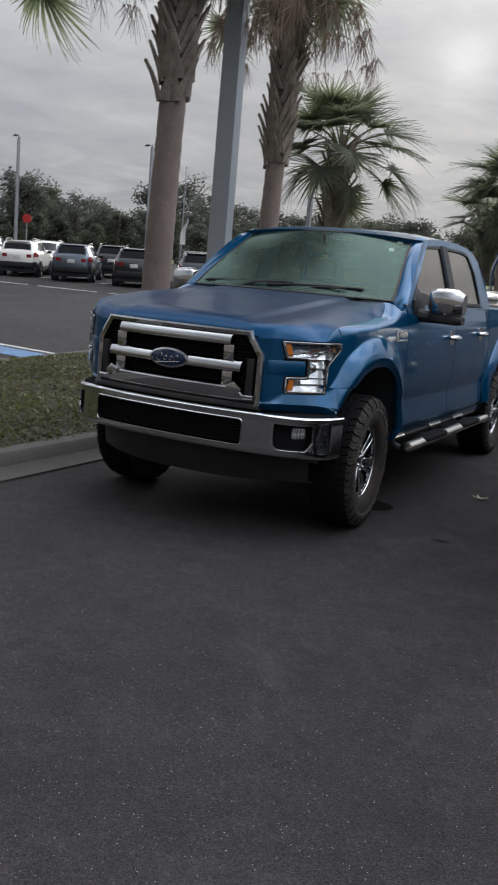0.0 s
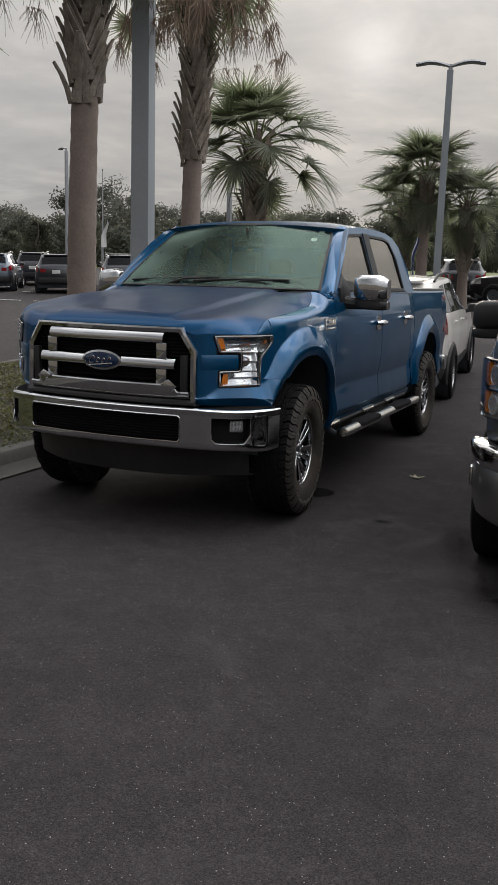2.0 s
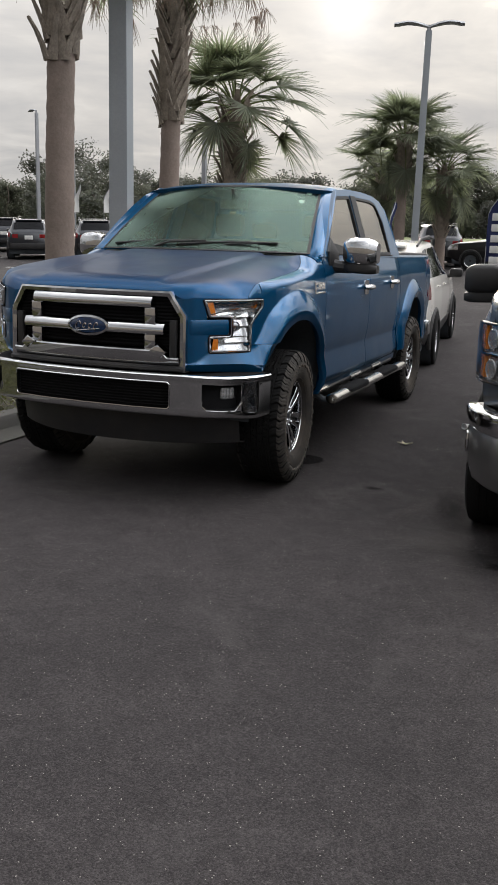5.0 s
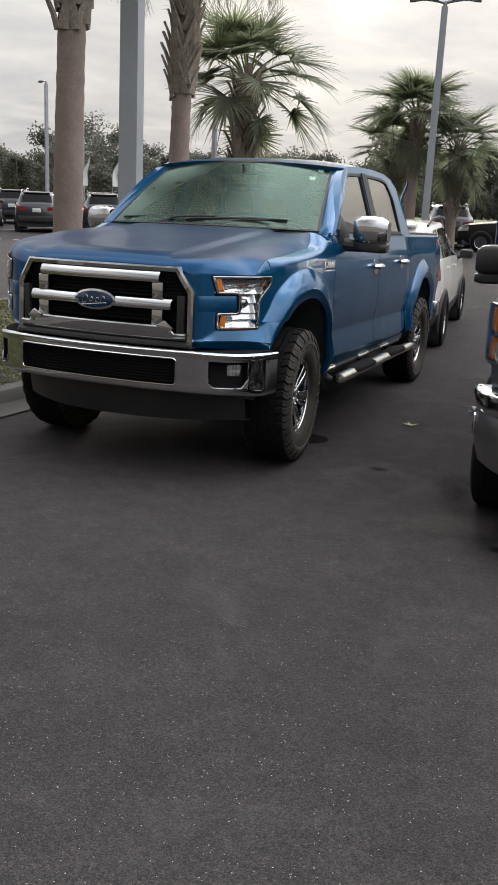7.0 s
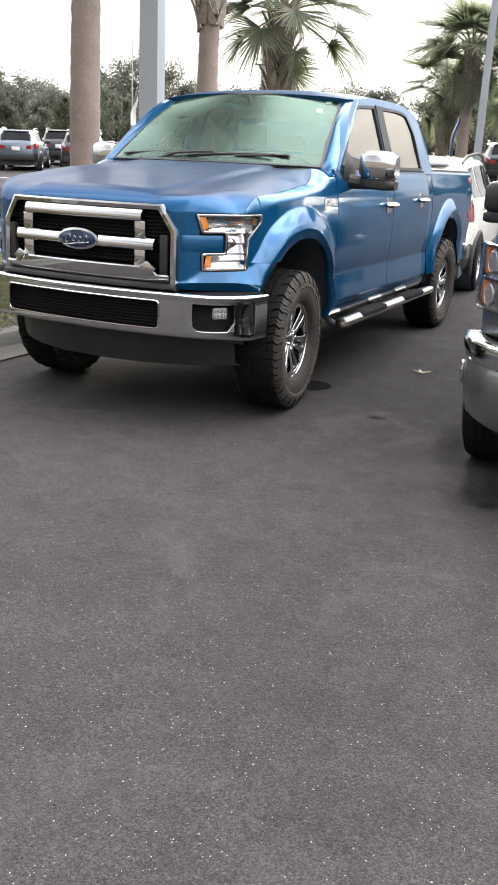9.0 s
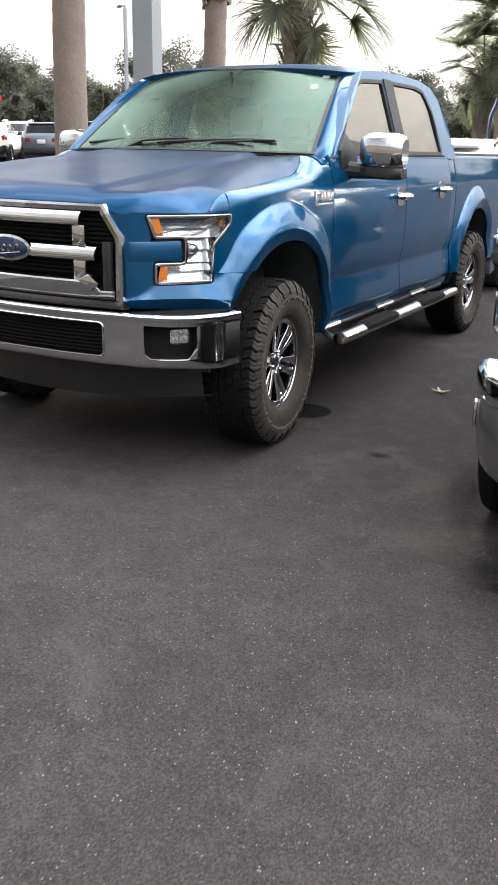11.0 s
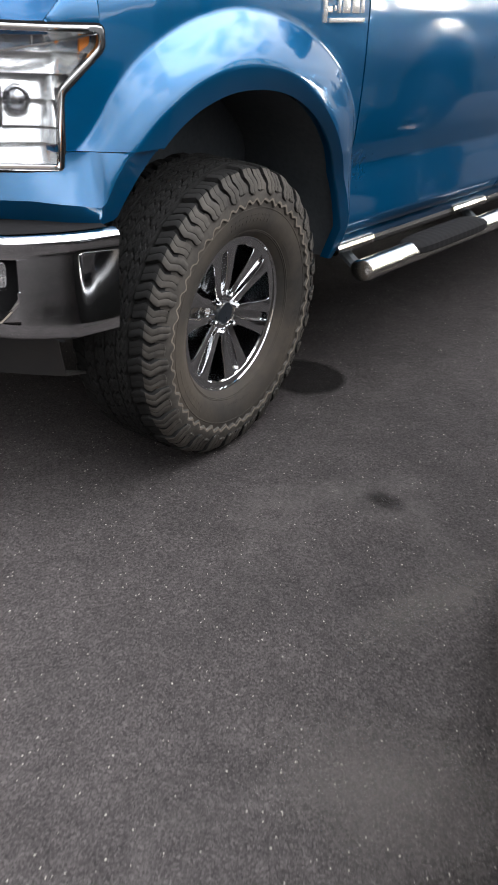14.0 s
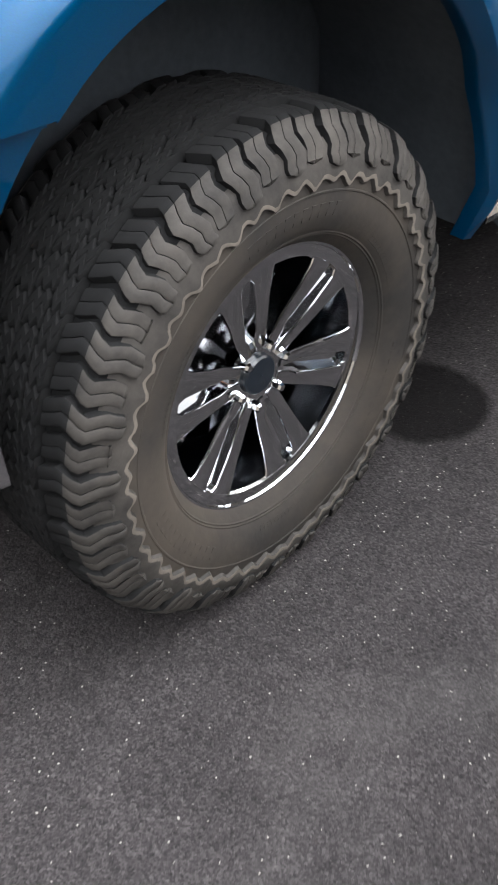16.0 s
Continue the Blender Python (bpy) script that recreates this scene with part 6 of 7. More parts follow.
        for loop in blocks:
            bm = prism(loop, 0.009, lambda y, z, d: (smooth_x(y, z) - 0.002 + d, y, z), None, 0.0015)
            part("badge_block", mirrored(bm) if pair_x < 0 else bm, REFLECTOR, wings[0 if pair_x > 0 else 1], "plain chrome badge block")
    for x in (0.845, -0.845):
        for y in (0.0, REAR):
            make_wheel(truck, "wheel", (x if y == 0 else x * 0.972, y, 0.418), x < 0, TYRE, RIM, steer=4.5 if y == 0 else 0.0)
    return truck


blue_truck()


def silver_truck():
    """The neighbour's pickup: stacked head lamps, a chrome bumper top over a painted lower half."""
    truck = thing("pickup_truck", "grey silver crew cab pickup with chrome bumper and black mirrors", "pickup truck", pose(3.175, -0.26, GROUND))
    CORES[truck.name] = Vector((0, 1.9, 0.9))
    FLARE_SIZE["now"] = 0.5
    pickup_cab(truck, SILVER, BLACK)
    pickup_bed(truck, SILVER)
    wheel_wells(truck)
    pickup_mirror(truck, BLACK, "black plastic mirror cap", 0.125)
    front_shell(truck, SILVER)
    s, b = NOSE_PLAN, BUMPER_PLAN
    q0, q1 = s.find(x=0.600), s.find(y=-0.375)
    out = rounded([(q0, 1.205), (q1 - 0.03, 1.200), (q1, 1.150), (q1 - 0.02, 0.925), (q1 - 0.05, 0.895), (q0, 0.905)], 0.02, 3)
    shell = s.plate(out, 0.004, 0.030)
    rim = s.plate(out, 0.030, 0.030, None, (inset_loop(out, 0.010),), 0.004)
    lens = s.plate(inset_loop(out, 0.004), 0.003, 0.064)
    divide = s.plate([(q0, 1.043), (q1, 1.030), (q1, 1.048), (q0, 1.061)], 0.024, 0.032, None, (), 0.003)
    for side in (1, -1):
        def m(bm):
            return mirrored(bm) if side < 0 else bm.copy()
        lamp = part("head_lamp", m(shell), REFLECTOR, truck, "stacked clear head lamp with amber corner")
        part("lamp_bezel", m(rim), BLACK, lamp, "dark lamp surround")
        part("lamp_divider", m(divide), CHROME, lamp, "chrome strip across the lamp")
        for z0, z1 in ((0.92, 1.03), (1.065, 1.185)):
            mid = (z0 + z1) / 2
            part("turn_signal", m(s.plate(rounded([(q1 - 0.175, z0), (q1 - 0.022, z0), (q1 - 0.014, z1), (q1 - 0.165, z1)], 0.01, 2), 0.014, 0.036, None, (), 0.003)), AMBER, lamp, "amber turn signal")
            q = q1 - 0.245
            bowl = bmesh.new()
            rings = [[(*s.at(q + r * math.cos(a), off), mid + r * math.sin(a)) for a in (2 * math.pi * k / 24 for k in range(24))] for r, off in ((0.052, 0.056), (0.048, 0.058), (0.045, 0.046), (0.025, 0.038), (0.010, 0.040))]
            loft(rings, bowl)
            part("lamp_bowl", m(bowl), REFLECTOR, lamp, "round bright reflector bowl")
        gl = part("lamp_lens", m(lens), LAMP_LENS, lamp, "clear plastic lamp lens", 50)
        gl.visible_shadow = False
    # grille
    bm = grid([[(x, -0.925 + 0.16 * x * x, z) for x in np.linspace(-0.60, 0.60, 17)] for z in np.linspace(0.80, 1.245, 4)])
    grille = part("grille", bm, BLACK, truck, "black mesh grille with a chrome cross bar")
    thicken(grille, 0.03)
    for z0, z1 in ((1.00, 1.07), (1.215, 1.25), (0.80, 0.83)):
        part("grille_bar", loft([[(x, -0.93 + 0.16 * x * x + d, z) for d, z in ((0.0, z0), (-0.025, z0 + 0.01), (-0.025, z1 - 0.01), (0.0, z1))] for x in np.linspace(-0.60, 0.60, 17)]), CHROME, grille, "chrome grille bar")
    end = b.s[-1]

    def band(rows, n=56):
        return grid([[(*b.at(q, off), z) for off, z in rows] for q in (-end + 2 * end * k / n for k in range(n + 1))])
    bumper = part("front_bumper", band([(-0.08, 0.775), (-0.01, 0.775), (0.010, 0.760), (0.014, 0.735), (0.006, 0.700), (-0.004, 0.668), (-0.012, 0.660)]), CHROME, truck, "chrome front bumper", 45)
    thicken(bumper, 0.006)
    low = part("bumper_skirt", band([(-0.012, 0.662), (-0.002, 0.640), (0.0, 0.56), (-0.01, 0.47), (-0.03, 0.40), (-0.06, 0.375)]), SILVER, bumper, "silver grey painted lower bumper skirt")
    thicken(low, 0.008)
    for sign in (1, -1):
        ring = tube([(*b.at(sign * (b.find(x=0.955) + 0.014 * math.cos(a)), 0.004), 0.585 + 0.05 * math.sin(a)) for a in np.linspace(0, 6.28, 13)], 0.008, 6)
        part("tow_loop", ring, CHROME, bumper, "chrome loop on the bumper end")
    rows = [[(x, -0.80 + 0.25 * abs(x / 0.8) ** 2.4 + d, z) for d, z in ((0.0, 0.40), (0.02, 0.30), (0.10, 0.27))] for x in np.linspace(-0.78, 0.78, 21)]
    thicken(part("air_dam", grid(rows), BLACK, truck, "black plastic air dam"), 0.008)
    for x in (0.845, -0.845):
        for y in (0.0, REAR):
            make_wheel(truck, "wheel", (x, y, 0.393), x < 0, TYRE_2, RIM_2, rim_label="plain silver six-spoke rim")
    FLARE_SIZE["now"] = 1.0


silver_truck()

# ---- crossovers and other parked cars ----
# A car stands with the middle of its wheelbase over its origin, its nose towards -y.

CAR_W = [(-2.23, 0.62), (-2.15, 0.74), (-1.95, 0.83), (-1.6, 0.875), (-0.6, 0.895), (0.6, 0.895), (1.5, 0.88), (1.95, 0.845), (2.15, 0.79), (2.23, 0.70)]
CAR_BELT = [(-2.23, 0.70), (-2.15, 0.84), (-1.9, 0.93), (-1.0, 1.02), (-0.8, 1.04), (1.0, 1.09), (1.8, 1.12), (2.1, 1.10), (2.23, 1.02)]
CAR_ROOF = [(-2.23, 0.72), (-2.15, 0.87), (-1.9, 0.965), (-1.0, 1.06), (-0.85, 1.10), (-0.12, 1.50), (0.1, 1.55), (0.5, 1.585), (1.2, 1.575), (1.75, 1.535), (1.9, 1.46), (2.12, 1.15), (2.23, 1.04)]
CAR_TOPW = [(-2.23, 0.50), (-1.9, 0.70), (-1.0, 0.78), (-0.85, 0.78), (-0.12, 0.67), (0.5, 0.68), (1.4, 0.655), (1.9, 0.62), (2.12, 0.66), (2.23, 0.62)]


def car_point(y, v, off=0.0):
    """The left half of the body: v from 0 (sill) by 0.45 (belt) and 0.75 (roof edge) to 1 (middle of the roof)."""
    w, zb, zr, wt = lerp(CAR_W, y), lerp(CAR_BELT, y), lerp(CAR_ROOF, y), lerp(CAR_TOPW, y)
    low = 0.30 + 0.16 * ease((abs(y) - 1.7) / 0.5)
    if v <= 0.45:
        t = v / 0.45
        x = w * lerp([(0, 0.93), (0.1, 0.965), (0.3, 0.985), (0.55, 1.0), (0.8, 0.99), (1.0, 0.955)], t)
        z = low + (zb - low) * t
        return Vector((x + off, y, z))
    if v <= 0.75:
        t = (v - 0.45) / 0.30
        x = w * 0.955 + (wt - w * 0.955) * (t + 0.12 * math.sin(math.pi * t))
        return Vector((x + off, y, zb + (zr - 0.045 - zb) * t + off * 0.4))
    t = (v - 0.75) / 0.25
    return Vector((wt * math.cos(t * math.pi / 2) ** 0.8 if t < 1 else 0.0, y, zr - 0.045 + 0.045 * math.sin(t * math.pi / 2) ** 0.7 + off))


def car_patch(ys, vs, off, sign=1):
    bm = grid([[car_point(y, v, off) for v in vs] for y in ys])
    if sign < 0:
        two = mirrored(bm)
        bm.free()
        return two
    return bm


def crossover(paint, label, m, group=""):
    car = thing("car", label, "car", m, group)
    CORES[car.name] = Vector((0, 0, 0.8))
    ys = sorted({*np.linspace(-2.23, 2.23, 50), -0.85, -0.12, 1.75, 1.9, 2.12})
    vs = [*np.linspace(0, 0.45, 10), *np.linspace(0.5, 0.75, 7), *np.linspace(0.79, 1.0, 7)]
    half = car_patch(ys, vs, 0.0)
    body = mirrored(half)
    join(body, half)
    for end in (-2.23, 2.23):
        line = [car_point(end, v) for v in vs]
        ring = [body.verts.new(p) for p in line] + [body.verts.new(Vector((-p.x, p.y, p.z))) for p in line[-2::-1]]
        body.faces.new(ring)
    bmesh.ops.remove_doubles(body, verts=body.verts, dist=0.001)
    part("body", body, paint, car, smooth=50)
    part("underbody", box((-0.78, -2.0, 0.22), (0.78, 2.0, 0.42), 0.03), DARK, car)
    for sign in (1, -1):
        for a, b in ((-0.52, 0.28), (0.34, 1.06), (1.13, 1.62)):
            lean = 0.30 if a < -0.4 else 0.0
            rows = []
            for k in range(9):
                t = k / 8
                v = 0.475 + 0.245 * t
                y0, y1 = a + lean * t, b - (0.05 + 0.18 * (a > 1.0)) * t
                rows.append([car_point(y0 + (y1 - y0) * j / 8, v, 0.006) for j in range(9)])
            bm = grid(rows)
            if sign < 0:
                two = mirrored(bm)
                bm.free()
                bm = two
            thicken(part("side_window", bm, DARK_GLASS, car, "dark side window"), 0.004)
        thicken(part("sill_cladding", car_patch(np.linspace(-1.0, 1.0, 12), [0.0, 0.04, 0.10], 0.012, sign), BLACK, car, "black plastic sill cladding"), 0.01)
        for wy in (-1.333, 1.333):
            bm = bmesh.new()
            rows = []
            for ang in np.linspace(radians(-105), radians(105), 19):
                row = []
                for r, o in ((0.345, -0.05), (0.352, 0.022), (0.385, 0.026), (0.410, 0.010), (0.412, -0.02)):
                    y, z = wy + r * math.sin(ang), 0.345 + r * math.cos(ang)
                    w = lerp(CAR_W, y)
                    row.append((sign * (w + o), y, z))
                rows.append(row)
            grid(rows, bm)
            part("arch_cladding", bm, BLACK, car, "black wheel arch cladding")
            # dark disc on the uncut body, standing in for the arch's inner shade
            bm = bmesh.new()
            ring = [bm.verts.new((sign * (lerp(CAR_W, wy) + 0.004), wy + 0.352 * math.sin(t), 0.345 + 0.352 * math.cos(t))) for t in np.linspace(0, 2 * math.pi, 32, endpoint=False)]
            back = [bm.verts.new((sign * 0.66, wy + 0.352 * math.sin(t), 0.345 + 0.352 * math.cos(t))) for t in np.linspace(0, 2 * math.pi, 32, endpoint=False)]
            bm.faces.new(ring)
            for k in range(32):
                bm.faces.new((ring[k], back[k], back[(k + 1) % 32], ring[(k + 1) % 32]))
            part("wheel_well", bm, DARK, car)
            make_wheel(car, "wheel", (sign * (lerp(CAR_W, wy) - 0.062), wy, 0.348), sign < 0, TYRE_3, RIM_3, 5, rim_label="silver five-spoke rim")
        rail = tube([(sign * 0.64, -0.05, 1.52), (sign * 0.645, 0.05, 1.60), (sign * 0.65, 0.6, 1.635), (sign * 0.635, 1.35, 1.615), (sign * 0.62, 1.55, 1.54)], [0.018, 0.022, 0.022, 0.022, 0.016], 8)
        part("roof_rail", rail, BLACK, car, "black roof rail")
        bm = car_patch(np.linspace(1.76, 2.20, 8), np.linspace(0.32, 0.46, 5), 0.010, sign)
        join(bm, grid([[Vector((sign * x, 2.236 - 0.25 * max(0, x - 0.62), z)) for x in (0.42, 0.6, 0.70)] for z in (0.86, 0.93, 1.0)]))
        thicken(part("tail_lamp", bm, RED, car, "red tail lamp"), 0.006)
        bm = car_patch(np.linspace(-2.16, -1.80, 6), np.linspace(0.30, 0.44, 5), 0.008, sign)
        thicken(part("head_lamp", bm, SATIN, car, "clear head lamp"), 0.006)
        mirror = box((0, 0, 0), (0.20, 0.12, 0.13), 0.04)
        bmesh.ops.translate(mirror, verts=mirror.verts, vec=(0.88, -0.55, 1.03))
        tube([(0.84, -0.48, 1.04), (0.92, -0.48, 1.06)], 0.03, 8, mirror)
        if sign < 0:
            two = mirrored(mirror)
            mirror.free()
            mirror = two
        part("door_mirror", mirror, BLACK, car, "black door mirror")
        for hy in (0.18, 0.98):
            hnd = tube([car_point(hy - 0.08, 0.40, 0.01), car_point(hy, 0.40, 0.03), car_point(hy + 0.08, 0.40, 0.01)], 0.012, 6)
            if sign < 0:
                two = mirrored(hnd)
                hnd.free()
                hnd = two
            part("handle", hnd, paint, car)
        thicken(part("rear_cladding", car_patch(np.linspace(1.72, 2.23, 8), [0.0, 0.05, 0.12, 0.17], 0.010, sign), BLACK, car, "black plastic bumper corner"), 0.008)
    def across(y0, y1, inset, n=9):
        rows = []
        for k in range(7):
            y = y0 + (y1 - y0) * k / 6
            w = lerp(CAR_TOPW, y) * inset
            z = lerp(CAR_ROOF, y)
            rows.append([(w * u, y + (0.006 if y1 > y0 and y0 > 1 else -0.006), z - 0.03 * u ** 4 + 0.006) for u in np.linspace(-1, 1, n)])
        return grid(rows)
    thicken(part("windscreen", across(-0.80, -0.16, 0.93), DARK_GLASS, car, "dark windscreen"), 0.004)
    thicken(part("rear_window", across(1.90, 2.09, 0.90), DARK_GLASS, car, "dark rear window"), 0.004)
    part("rear_bumper", box((-0.72, 2.13, 0.42), (0.72, 2.26, 0.66), 0.04), BLACK, car, "black rear bumper")
    part("number_plate", box((-0.16, 2.235, 0.80), (0.16, 2.25, 0.95), 0.006), WHITE_PLASTIC, car, "pale number plate with no writing")
    part("spoiler", box((-0.52, 1.72, 1.52), (0.52, 1.92, 1.56), 0.015), paint, car)
    return car


def parked(x, y, turn):
    # a car on the rising lot tips with it
    m = pose(x, y, lot_height(x, y))
    return m @ Matrix.Rotation(math.atan(0.042 if y > 6 else 0.02), 4, "X") @ pose(0, 0, 0, 0, 0, turn)


crossover(WHITE_PAINT, "pearl white crossover with black cladding and roof rails", parked(-0.26, 7.42, 185.0))
crossover(ICE_BLUE, "ice blue crossover parked in a distant row", parked(-22.9, 25.0, 213), "far row of cars")
dark_car = crossover(CHARCOAL, "charcoal crossover parked in a distant row", parked(-19.9, 25.4, 213), "far row of cars")
far_white = crossover(WHITE_PAINT, "white crossover parked in a distant row", parked(-25.9, 24.9, 213), "far row of cars")
for x, y, turn in ((-17.4, 26.4, 213), (-14.6, 27.9, 213), (-3.9, 30.6, 196), (-24.9, 30.2, 213), (1.9, 33.6, 115), (-20.5, 31.0, 213)):
    copy_thing(dark_car, parked(x, y, turn))
crossover(BLACK_PAINT, "black car standing side on across the lot", parked(-0.7, 28.0, 276))
for x, y, turn in ((-28.2, 28.6, 33), (-31.0, 27.5, 213)):
    copy_thing(far_white, parked(x, y, turn))

# ---- lamp posts, flags and signs ----


def lamp_head(bm_out, reach, rise):
    rows = []
    for k in range(9):
        t = k / 8
        w = 0.06 + 0.10 * ease(t * 2.2) * (1 - 0.25 * ease((t - 0.8) / 0.2))
        z = rise * math.sin(math.pi * 0.5 * min(1, t * 1.6)) - 0.05 * ease((t - 0.6) / 0.4)
        rows.append([(reach * t, -w, z), (reach * t, -w * 0.7, z + 0.05), (reach * t, w * 0.7, z + 0.05), (reach * t, w, z), (reach * t, w * 0.8, z - 0.025), (reach * t, -w * 0.8, z - 0.025)])
    return loft(rows, bm_out)


def lamp_post(x, y, height, side, heads, turn, mat, label, square=True):
    post = thing("lamp_post", label, "lamp post", pose(x, y, lot_height(x, y), 0, 0, turn), "lot lighting")
    n, r = (4, side / math.sqrt(2)) if square else (12, side / 2)
    rings = []
    for k in range(9):
        t = k / 8
        q = r * (1 - 0.18 * t)
        if square:
            c = q * 0.12
            corner = []
            for a in (45, 135, 225, 315):
                d = Vector((math.cos(radians(a)), math.sin(radians(a)), 0)) * q
                e = Vector((-d.y, d.x, 0)).normalized() * c
                inn = d * (1 - 0.12)
                corner += [inn * 1.06 - e * 0.7, d, inn * 1.06 + e * 0.7]
            rings.append([p + Vector((0, 0, -0.1 + (height + 0.1) * t)) for p in corner])
        else:
            rings.append([(q * math.cos(2 * math.pi * j / n), q * math.sin(2 * math.pi * j / n), -0.1 + (height + 0.1) * t) for j in range(n)])
    part("post", loft(rings), mat, post)
    part("base_plate", box((-side, -side, 0.0), (side, side, 0.06), 0.01), STEEL, post, "steel base plate")
    part("footing", tube([(0, 0, -0.2), (0, 0, 0.0)], side * 1.5, 20), CONCRETE, post, "round concrete footing")
    part("collar", tube([(0, 0, height - 0.02), (0, 0, height + 0.16)], 0.06, 10), STEEL, post, "steel collar")
    for sign in heads:
        bm = lamp_head(None, 1.0, 0.12)
        bmesh.ops.rotate(bm, verts=bm.verts, cent=(0, 0, 0), matrix=Euler((0, 0, 0 if sign > 0 else math.pi)).to_matrix())
        bmesh.ops.translate(bm, verts=bm.verts, vec=(0, 0, height + 0.10))
        part("lamp_head", bm, STEEL, post, "grey flat lamp head")
    return post


lamp_post(-2.69, 3.91, 7.4, 0.236, (1, -1), 10, POLE_PAINT, "square blue grey steel lamp post in the island")
lamp_post(-2.82, 21.3, 7.08, 0.22, (1, -1), 12, POLE_PAINT, "tapered grey lamp post with two flat heads")
for x, y, h, turn in ((-40.5, 39.0, 8.1, 150), (-31.3, 41.5, 7.8, 150), (-14.9, 31.6, 5.6, 0)):
    lamp_post(x, y, h, 0.21, (1,), turn, STEEL, "slim far lamp post with one flat head")
pole = thing("flag_pole", "thin grey pole standing in the far lot", "pole", pose(-25.0, 36.2, lot_height(0, 36.2)))
part("shaft", tube([(0, 0, -0.1), (0, 0, 3.0), (0, 0, 6.0)], [0.05, 0.04, 0.02], 8), STEEL, pole)
part("finial", box((-0.04, -0.04, 6.0), (0.04, 0.04, 6.1), 0.03), STEEL, pole)


def feather_flag(x, y, height, cloth, label, turn, bars=0, start=4, wide=0.55):
    flag = thing("feather_flag", label, "flag", pose(x, y, lot_height(x, y), 0, 0, turn), "advertising flags")
    line = [Vector((0.0, 0, height * t)) if t < 0.75 else Vector((0.35 * ease((t - 0.75) / 0.25), 0, height * t)) for t in (k / 16 for k in range(17))]
    part("pole", tube([(0, 0, -0.05), *line], 0.015, 6), STEEL, flag)
    rows = []
    for k in range(start, 17):
        p = line[k]
        w = wide * (1 - ((k - start) / (16 - start)) ** 3) + 0.02
        rows.append([p + Vector((w * u, 0.05 * math.sin(3 * u + k * 0.5), 0)) for u in (0.0, 0.33, 0.66, 1.0)])
    thicken(part("cloth", grid(rows), cloth, flag), 0.004)
    for k in range(bars):
        z = height * 0.68 - 0.30 * k
        part("lettering_bar", box((0.12, -0.065, z), (0.44, -0.055, z + 0.20), 0.004), WHITE_PLASTIC, flag, "plain white bar for a letter")
    return flag


feather_flag(-0.57, 20.5, 2.65, FLAG_BLUE, "navy blue feather flag with white letter bars", -8, 5)
feather_flag(-3.45, 20.6, 2.3, FLAG_BLUE, "narrow navy blue feather flag beside a palm", 80, 0, 4, 0.3)
feather_flag(-24.0, 34.6, 3.3, WHITE_PLASTIC, "plain white feather flag in the far lot", 20, 0, 9, 0.25)
feather_flag(-22.4, 35.0, 3.3, WHITE_PLASTIC, "plain white feather flag in the far lot", 35, 0, 9, 0.25)
sign = thing("stop_sign", "red eight-sided sign on a thin post", "road sign", pose(-35.1, 34.4, lot_height(0, 34.4), 0, 0, 45))
part("post", tube([(0, 0, -0.05), (0, 0, 2.6)], 0.035, 8), STEEL, sign)
octagon = [(0.28 * math.cos(a), 2.75 + 0.28 * math.sin(a)) for a in (math.pi / 8 + math.pi / 4 * k for k in range(8))]
part("sign_plate", prism(octagon, 0.01, lambda u, v, d: (u, -0.04 - d, v)), STOP_RED, sign)

# ---- palms ----


def frond_mesh(seed, dry=False):
    """A fan palm leaf: an arching stalk and a stiff open fan of narrow pointed leaflets. Base at the origin, reaching along +x."""
    rng = random.Random(seed)
    bm = bmesh.new()
    stalk, droop = rng.uniform(0.55, 0.90), rng.uniform(0.10, 0.40)
    line = [Vector((stalk * t, 0, 0.10 * t - droop * 0.5 * t * t)) for t in (k / 6 for k in range(7))]
    tube(line, [0.020 - 0.010 * k / 6 for k in range(7)], 6, bm)
    for f in bm.faces:
        f.material_index = 1
    hub, way = line[-1], (line[-1] - line[-3]).normalized()
    side, count = Vector((0, 1, 0)), 56
    above = way.cross(side) * -1
    for k in range(count):
        a = radians(-112 + 224 * (k + 0.5) / count) + rng.uniform(-0.03, 0.03)
        length = (0.82 - 0.20 * abs(a) / 2.4) * rng.uniform(0.84, 1.06)
        bend = rng.uniform(0.10, 0.45) + (0.6 if rng.random() < 0.15 else 0.0)
        d = way * math.cos(a) + side * math.sin(a)
        d = (d + above * (0.28 - 0.52 * abs(math.sin(a)) ** 2)).normalized()
        s = d.cross(above).normalized()
        rows = []
        for t in (0.0, 0.28, 0.52, 0.78, 1.0):
            w = (0.003 + 0.0165 * math.sin(math.pi * min(1, 0.14 + t * 0.74))) * (1 - t ** 2.2) + 0.0008
            mid = hub + d * length * t - Vector((0, 0, bend * 0.5 * t ** 2.6 * length)) - way * 0.05 * t * t * abs(math.sin(a))
            rows.append([mid - s * w + above * 0.007 * (1 - t), mid - above * 0.004, mid + s * w + above * 0.007 * (1 - t)])
        grid(rows, bm)
    me = bpy.data.meshes.new("frond")
    bm.to_mesh(me)
    bm.free()
    me.materials.append(DRY if dry else FROND)
    me.materials.append(STALK)
    me.shade_smooth()
    me.set_sharp_from_angle(angle=radians(50))
    return me


FROND_MESHES = [frond_mesh(s) for s in range(7)]


